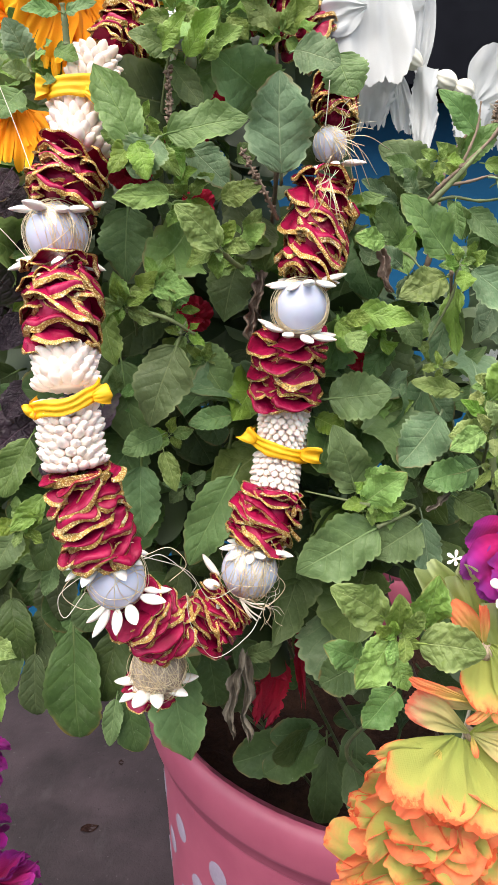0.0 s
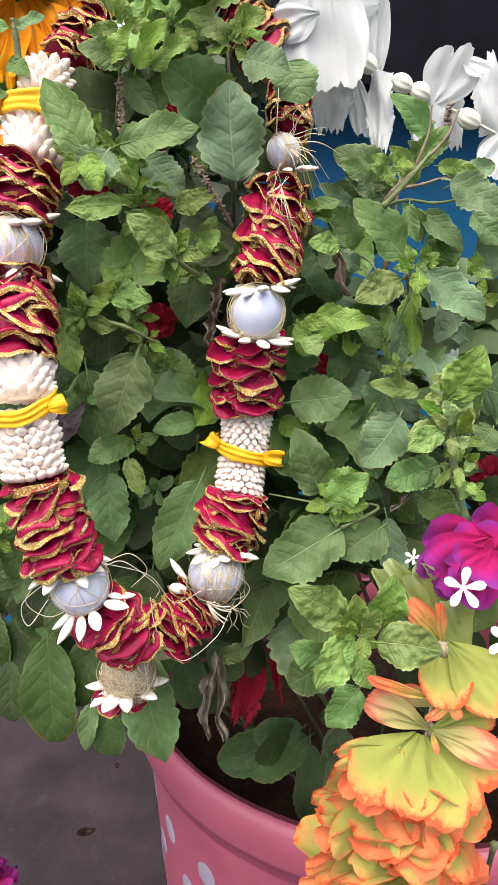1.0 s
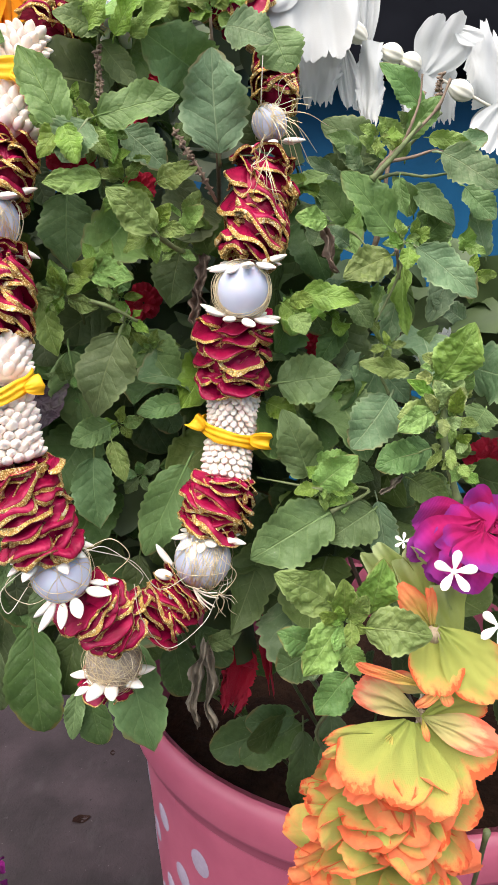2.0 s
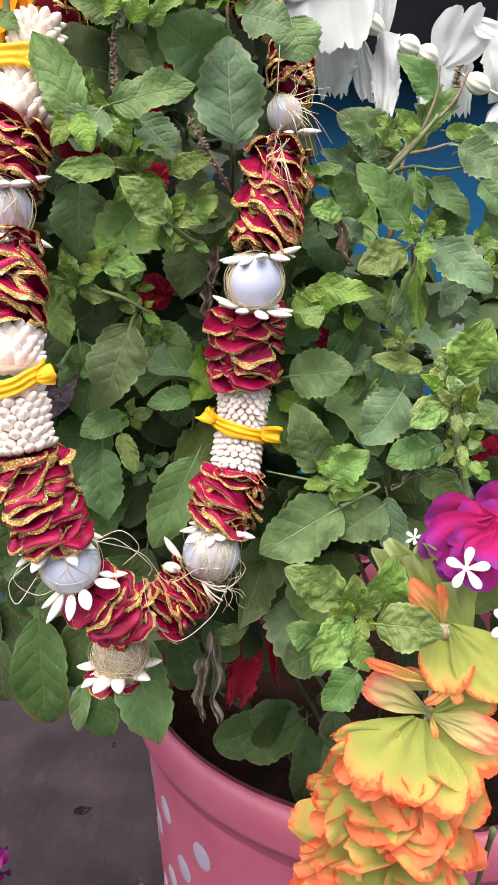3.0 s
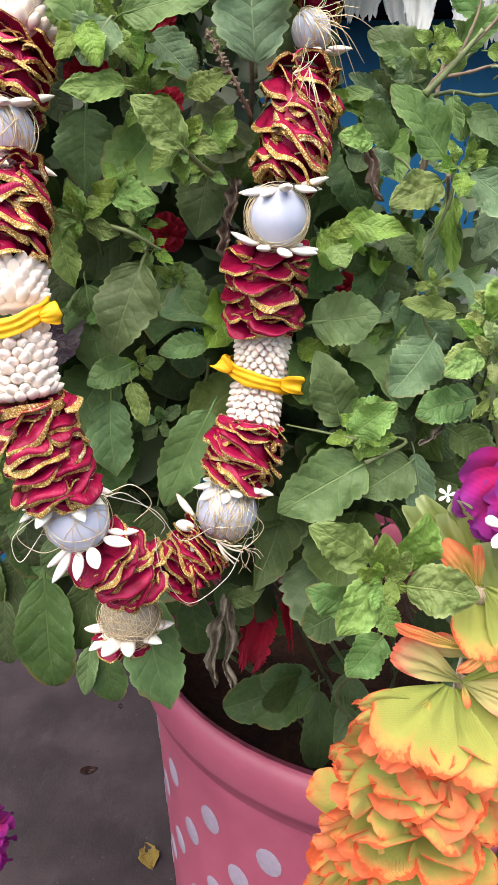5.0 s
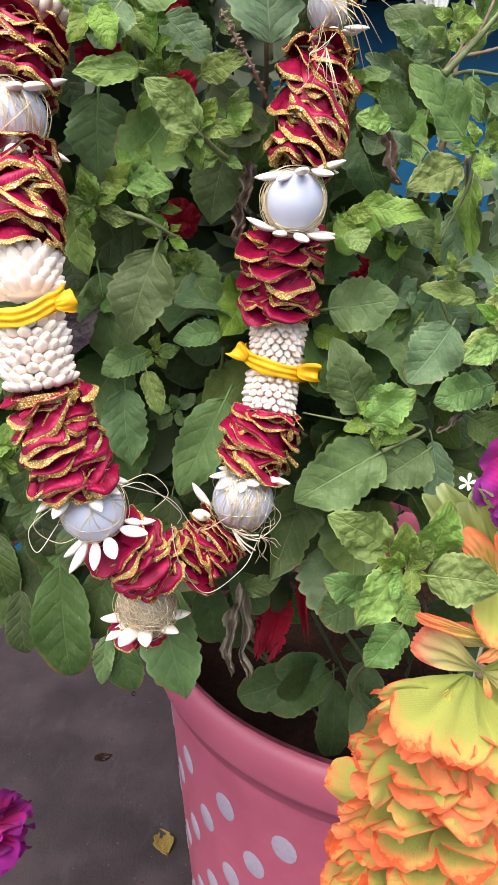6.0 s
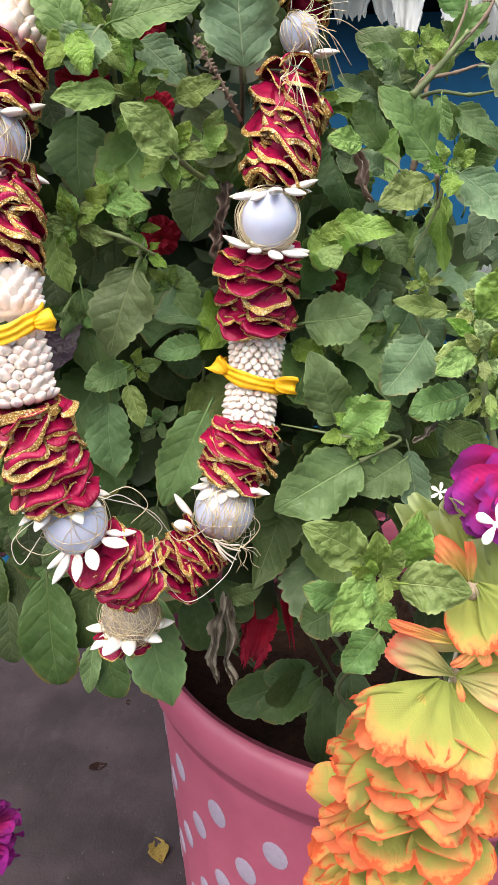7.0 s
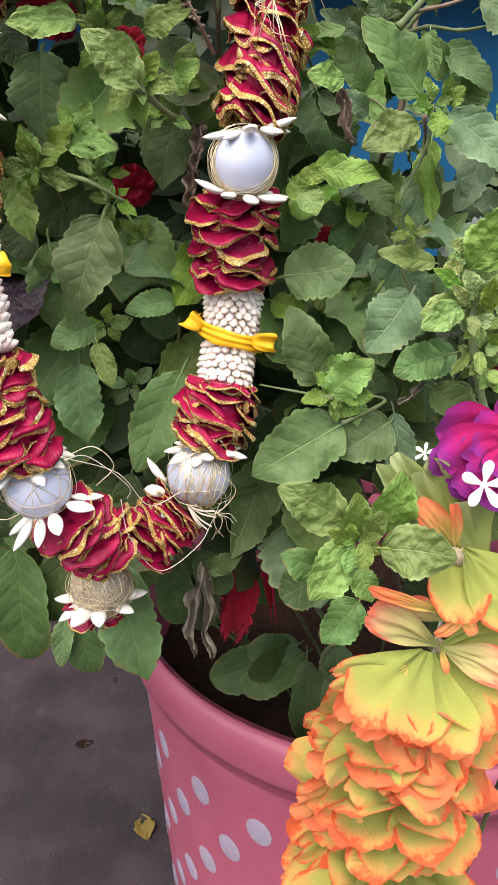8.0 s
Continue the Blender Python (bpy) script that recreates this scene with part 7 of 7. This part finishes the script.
sprig((0.0002, 0.2660, 0.5137), 0.0064, 112, 'f')
sprig((-0.0424, 0.2850, 0.4684), 0.0080, 113, 'm')
sprig((-0.0237, 0.2750, 0.4564), 0.0067, 114, 'y')
sprig((-0.0192, 0.2850, 0.4345), 0.0075, 115, 'm')
loose_thread((-0.0422, 0.2180, 0.4338), (-0.0491, 0.2180, 0.4252), (-0.0430, 0.2180, 0.4199), (-0.0349, 0.2180, 0.4234), thick=0.00013, material=THREAD)
loose_thread((-0.0256, 0.2180, 0.4363), (-0.0184, 0.2180, 0.4388), (-0.0139, 0.2180, 0.4337), (-0.0187, 0.2180, 0.4285), thick=0.00013, material=THREAD)
loose_thread((0.0105, 0.2380, 0.4226), (0.0149, 0.2380, 0.4168), (0.0088, 0.2380, 0.4100), (0.0035, 0.2380, 0.4130), thick=0.00013, material=THREAD)
loose_thread((0.0009, 0.2380, 0.4283), (-0.0035, 0.2380, 0.4245), (-0.0018, 0.2380, 0.4149), (0.0053, 0.2380, 0.4120), thick=0.00013, material=THREAD)
leaf('d', (0.0714, 0.2800, 0.5076), (0.0751, 0.2760, 0.4872), 0.0051)
leaf('m', (0.0746, 0.2660, 0.4362), (0.0867, 0.2620, 0.4290), 0.0109)
leaf('f', (0.0417, 0.2620, 0.4442), (0.0538, 0.2580, 0.4475), 0.0084)
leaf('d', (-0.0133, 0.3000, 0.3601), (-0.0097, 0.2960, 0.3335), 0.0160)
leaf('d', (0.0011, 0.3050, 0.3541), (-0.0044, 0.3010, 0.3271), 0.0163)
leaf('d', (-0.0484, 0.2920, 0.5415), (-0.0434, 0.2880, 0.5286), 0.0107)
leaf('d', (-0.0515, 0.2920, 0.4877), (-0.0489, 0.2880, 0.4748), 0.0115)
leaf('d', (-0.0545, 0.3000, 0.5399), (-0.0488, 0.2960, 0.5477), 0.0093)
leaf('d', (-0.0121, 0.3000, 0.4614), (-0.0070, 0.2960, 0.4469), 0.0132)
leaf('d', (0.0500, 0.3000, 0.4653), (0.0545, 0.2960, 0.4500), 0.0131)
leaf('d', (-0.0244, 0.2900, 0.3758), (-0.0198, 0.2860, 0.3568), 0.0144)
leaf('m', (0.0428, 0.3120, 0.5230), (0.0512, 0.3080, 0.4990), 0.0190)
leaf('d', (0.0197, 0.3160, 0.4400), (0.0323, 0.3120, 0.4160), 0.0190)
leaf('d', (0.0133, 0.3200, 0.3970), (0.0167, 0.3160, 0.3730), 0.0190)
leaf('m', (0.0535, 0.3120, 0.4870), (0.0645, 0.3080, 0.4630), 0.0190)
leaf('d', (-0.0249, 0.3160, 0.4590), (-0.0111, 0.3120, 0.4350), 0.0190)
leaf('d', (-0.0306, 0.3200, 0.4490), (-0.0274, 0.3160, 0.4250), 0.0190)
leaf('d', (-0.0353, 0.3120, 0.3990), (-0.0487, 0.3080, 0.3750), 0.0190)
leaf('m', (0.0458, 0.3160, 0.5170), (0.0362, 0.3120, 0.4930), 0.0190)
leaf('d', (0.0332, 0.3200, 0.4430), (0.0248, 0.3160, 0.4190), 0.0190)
leaf('m', (0.0590, 0.2850, 0.5410), (0.0480, 0.2810, 0.5470), 0.0074)
leaf('m', (0.0550, 0.2900, 0.5230), (0.0430, 0.2860, 0.5320), 0.0082)
leaf('f', (0.0450, 0.2800, 0.5290), (0.0350, 0.2760, 0.5350), 0.0057)
leaf('m', (0.0770, 0.2850, 0.5220), (0.0690, 0.2810, 0.5340), 0.0077)
leaf('g', (0.0550, 0.2800, 0.5130), (0.0460, 0.2760, 0.5190), 0.0062)
leaf('g', (0.0660, 0.2970, 0.5330), (0.0560, 0.2930, 0.5420), 0.0069)
leaf('m', (0.0870, 0.2900, 0.5180), (0.0810, 0.2860, 0.5290), 0.0082)
leaf('g', (0.0550, 0.2950, 0.5340), (0.0420, 0.2910, 0.5410), 0.0057)
leaf('d', (0.0650, 0.3000, 0.5250), (0.0550, 0.2960, 0.5300), 0.0055)
leaf('d', (0.0710, 0.3000, 0.5290), (0.0640, 0.2960, 0.5190), 0.0062)
leaf('d', (-0.0162, 0.3120, 0.4032), (-0.0121, 0.3080, 0.3871), 0.0150)
leaf('d', (0.0423, 0.3000, 0.4938), (0.0492, 0.2960, 0.4819), 0.0108)
leaf('d', (-0.0124, 0.3100, 0.3842), (-0.0067, 0.3060, 0.3642), 0.0152)
loose_thread((0.0298, 0.2680, 0.5531), (0.0322, 0.2680, 0.5550), (0.0321, 0.2680, 0.5595), (0.0343, 0.2680, 0.5619), thick=8e-05, material=STRING)
loose_thread((0.0297, 0.2670, 0.5530), (0.0326, 0.2670, 0.5525), (0.0372, 0.2670, 0.5539), (0.0417, 0.2670, 0.5534), thick=8e-05, material=THREAD)
loose_thread((0.0296, 0.2660, 0.5528), (0.0339, 0.2660, 0.5515), (0.0354, 0.2660, 0.5483), (0.0365, 0.2660, 0.5457), thick=8e-05, material=THREAD)
loose_thread((0.0295, 0.2650, 0.5527), (0.0342, 0.2650, 0.5540), (0.0373, 0.2650, 0.5549), (0.0420, 0.2650, 0.5553), thick=8e-05, material=STRING)
loose_thread((0.0298, 0.2680, 0.5531), (0.0337, 0.2680, 0.5519), (0.0368, 0.2680, 0.5530), (0.0379, 0.2680, 0.5563), thick=8e-05, material=THREAD)
loose_thread((0.0297, 0.2670, 0.5530), (0.0334, 0.2670, 0.5527), (0.0352, 0.2670, 0.5500), (0.0390, 0.2670, 0.5487), thick=8e-05, material=THREAD)
loose_thread((0.0296, 0.2660, 0.5528), (0.0323, 0.2660, 0.5507), (0.0330, 0.2660, 0.5483), (0.0360, 0.2660, 0.5454), thick=8e-05, material=STRING)
loose_thread((0.0295, 0.2650, 0.5527), (0.0321, 0.2650, 0.5539), (0.0335, 0.2650, 0.5581), (0.0375, 0.2650, 0.5598), thick=8e-05, material=THREAD)
loose_thread((0.0298, 0.2680, 0.5531), (0.0327, 0.2680, 0.5565), (0.0349, 0.2680, 0.5599), (0.0376, 0.2680, 0.5612), thick=8e-05, material=THREAD)
loose_thread((0.0233, 0.2520, 0.5361), (0.0260, 0.2520, 0.5371), (0.0276, 0.2520, 0.5382), (0.0289, 0.2520, 0.5406), thick=8e-05, material=STRING)
loose_thread((0.0232, 0.2510, 0.5360), (0.0264, 0.2510, 0.5377), (0.0270, 0.2510, 0.5395), (0.0262, 0.2510, 0.5416), thick=8e-05, material=THREAD)
loose_thread((0.0231, 0.2500, 0.5359), (0.0252, 0.2500, 0.5379), (0.0262, 0.2500, 0.5411), (0.0270, 0.2500, 0.5439), thick=8e-05, material=THREAD)
loose_thread((0.0230, 0.2490, 0.5358), (0.0249, 0.2490, 0.5365), (0.0279, 0.2490, 0.5387), (0.0294, 0.2490, 0.5402), thick=8e-05, material=STRING)
loose_thread((0.0233, 0.2520, 0.5361), (0.0253, 0.2520, 0.5381), (0.0259, 0.2520, 0.5417), (0.0276, 0.2520, 0.5441), thick=8e-05, material=THREAD)
loose_thread((0.0232, 0.2510, 0.5360), (0.0229, 0.2510, 0.5326), (0.0228, 0.2510, 0.5303), (0.0201, 0.2510, 0.5274), thick=8e-05, material=THREAD)
loose_thread((0.0231, 0.2500, 0.5359), (0.0265, 0.2500, 0.5346), (0.0283, 0.2500, 0.5319), (0.0291, 0.2500, 0.5281), thick=8e-05, material=STRING)
loose_thread((0.0230, 0.2490, 0.5358), (0.0261, 0.2490, 0.5332), (0.0272, 0.2490, 0.5300), (0.0311, 0.2490, 0.5288), thick=8e-05, material=THREAD)
loose_thread((0.0089, 0.2430, 0.4080), (0.0103, 0.2430, 0.4107), (0.0131, 0.2430, 0.4120), (0.0133, 0.2430, 0.4138), thick=8e-05, material=STRING)
loose_thread((0.0089, 0.2420, 0.4085), (0.0115, 0.2420, 0.4064), (0.0122, 0.2420, 0.4028), (0.0144, 0.2420, 0.4010), thick=8e-05, material=THREAD)
loose_thread((0.0089, 0.2410, 0.4090), (0.0082, 0.2410, 0.4062), (0.0091, 0.2410, 0.4036), (0.0110, 0.2410, 0.4009), thick=8e-05, material=THREAD)
loose_thread((0.0089, 0.2400, 0.4096), (0.0115, 0.2400, 0.4111), (0.0120, 0.2400, 0.4146), (0.0105, 0.2400, 0.4167), thick=8e-05, material=STRING)
loose_thread((0.0089, 0.2430, 0.4080), (0.0104, 0.2430, 0.4059), (0.0103, 0.2430, 0.4038), (0.0094, 0.2430, 0.4010), thick=8e-05, material=THREAD)
loose_thread((0.0089, 0.2420, 0.4085), (0.0106, 0.2420, 0.4068), (0.0104, 0.2420, 0.4044), (0.0088, 0.2420, 0.4017), thick=8e-05, material=THREAD)
loose_thread((0.0089, 0.2410, 0.4090), (0.0107, 0.2410, 0.4081), (0.0128, 0.2410, 0.4069), (0.0140, 0.2410, 0.4052), thick=8e-05, material=STRING)
loose_thread((0.0089, 0.2400, 0.4096), (0.0114, 0.2400, 0.4090), (0.0132, 0.2400, 0.4087), (0.0149, 0.2400, 0.4063), thick=8e-05, material=THREAD)
loose_thread((0.0089, 0.2430, 0.4080), (0.0083, 0.2430, 0.4049), (0.0087, 0.2430, 0.4021), (0.0073, 0.2430, 0.3990), thick=8e-05, material=THREAD)
loose_thread((-0.0337, 0.2200, 0.4371), (-0.0334, 0.2200, 0.4356), (-0.0339, 0.2200, 0.4332), (-0.0334, 0.2200, 0.4317), thick=8e-05, material=STRING)
loose_thread((-0.0335, 0.2190, 0.4376), (-0.0315, 0.2190, 0.4365), (-0.0302, 0.2190, 0.4349), (-0.0284, 0.2190, 0.4349), thick=8e-05, material=THREAD)
loose_thread((-0.0333, 0.2180, 0.4380), (-0.0316, 0.2180, 0.4379), (-0.0306, 0.2180, 0.4399), (-0.0282, 0.2180, 0.4404), thick=8e-05, material=THREAD)
loose_thread((-0.0331, 0.2170, 0.4384), (-0.0319, 0.2170, 0.4368), (-0.0306, 0.2170, 0.4346), (-0.0311, 0.2170, 0.4323), thick=8e-05, material=STRING)


# ---- the inside of the bush ----
def shade_side(p):
    low = 0.3 + 0.3 * max(0.0, 0.02 - p.x)
    return ((p.x - 0.06) / 0.22) ** 2 + ((p.y - 0.42) / 0.14) ** 2 < 1 and p.z > low and not (p.x > 0.05 + 0.25 * max(0.0, 0.56 - p.z) and p.z > 0.5)


def bulk(p):
    return shade_side(p) or (0.34 < p.z < 0.49 and p.x < 0.22 and p.y < 0.4) or (0.335 < p.z < 0.42 and 0.34 < p.y < 0.53 and 0.0 < p.x < 0.22)


def open_side(p):
    return p.x + 0.5 * (p.z - 0.5) < 0.2


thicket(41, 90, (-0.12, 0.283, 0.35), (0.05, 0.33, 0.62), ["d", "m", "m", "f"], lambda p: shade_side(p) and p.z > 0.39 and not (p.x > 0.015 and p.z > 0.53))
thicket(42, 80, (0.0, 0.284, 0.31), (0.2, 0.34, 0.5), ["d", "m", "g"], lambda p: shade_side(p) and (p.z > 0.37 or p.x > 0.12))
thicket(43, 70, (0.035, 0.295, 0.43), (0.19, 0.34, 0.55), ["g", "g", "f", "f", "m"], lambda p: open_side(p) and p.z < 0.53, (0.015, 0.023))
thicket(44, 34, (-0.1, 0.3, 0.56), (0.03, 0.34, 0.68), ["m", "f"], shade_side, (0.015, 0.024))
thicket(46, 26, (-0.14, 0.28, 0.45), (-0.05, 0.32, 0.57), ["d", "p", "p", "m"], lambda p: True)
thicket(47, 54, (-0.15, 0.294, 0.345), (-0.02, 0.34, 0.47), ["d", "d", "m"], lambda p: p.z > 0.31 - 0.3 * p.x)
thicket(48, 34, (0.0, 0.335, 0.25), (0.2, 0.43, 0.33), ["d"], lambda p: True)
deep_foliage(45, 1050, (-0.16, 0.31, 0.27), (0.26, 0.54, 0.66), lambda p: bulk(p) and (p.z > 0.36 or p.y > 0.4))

# The dark kind already holds the bush's shade in its green.
for kind, word in (("d", "dark"), ("m", "mid"), ("f", "light"), ("g", "dull"), ("p", "purple")):
    tagged(many("back_foliage", THICK[kind], LEAVES[kind][0].materials[0], "crowded " + word + " green leaves behind the front shoots" if kind != "p" else "crowded purple leaves behind the front shoots"), kind="stuff")


# ---- every leaf hangs on the stem nearest to it ----
stems = [(ob, [v.co.copy() for v in ob.data.vertices][::7]) for ob in PLANT.children if ob.name.startswith("stem")]
for ob in list(PLANT.children):
    if ob.name.startswith("leaf") or ob.name.startswith("shoot_tip"):
        at = PLANT.matrix_basis @ ob.matrix_basis.translation if ob.name.startswith("leaf") else ob.data.vertices[0].co
        twig = min(stems, key=lambda s: min((p - at).length for p in s[1]))[0]
        m = ob.matrix_basis.copy()
        ob.parent = twig
        ob.matrix_basis = twig.matrix_basis.inverted() @ m


# ---- litter on the ground ----
def fallen(at, size, turn, material, label, seed):
    rng = random.Random(seed)
    ph = rng.uniform(0, 6)

    def f(u, v):
        s = v * 2 - 1
        h = 0.3 * math.sin(math.pi * u ** 0.9) ** 0.8 * (1 + 0.2 * noise.noise((u * 6, 2, ph)))
        return (s * h, u - 0.5, 0.05 + 0.16 * abs(s) ** 2 * h * 2 + 0.08 * math.sin(u * 6 + ph) + 0.12 * noise.noise((s * 3, u * 5, ph)))
    ob = new("fallen_leaf", mesh_of("fallen_leaf", *sheet(16, 8, f), material))
    ob.matrix_basis = Matrix.Translation(at) @ pose(0, 0, 0, 0, 0, turn) @ Matrix.Diagonal((size, size, size * 0.6, 1))
    return tagged(ob, label, "fallen leaf", "litter")


fallen((-0.143, 0.588, 0.0), 0.017, -70, DARKDRY, "small dark brown dead leaf on concrete", 1)
fallen((-0.0757, 0.4956, 0.0), 0.027, 20, YELLOW_DRY, "yellowed dead leaf lying on concrete beside the pot", 2)
fallen((-0.1285, 0.677, 0.0), 0.009, 10, DARKDRY, "tiny dark brown dead leaf on concrete", 3)
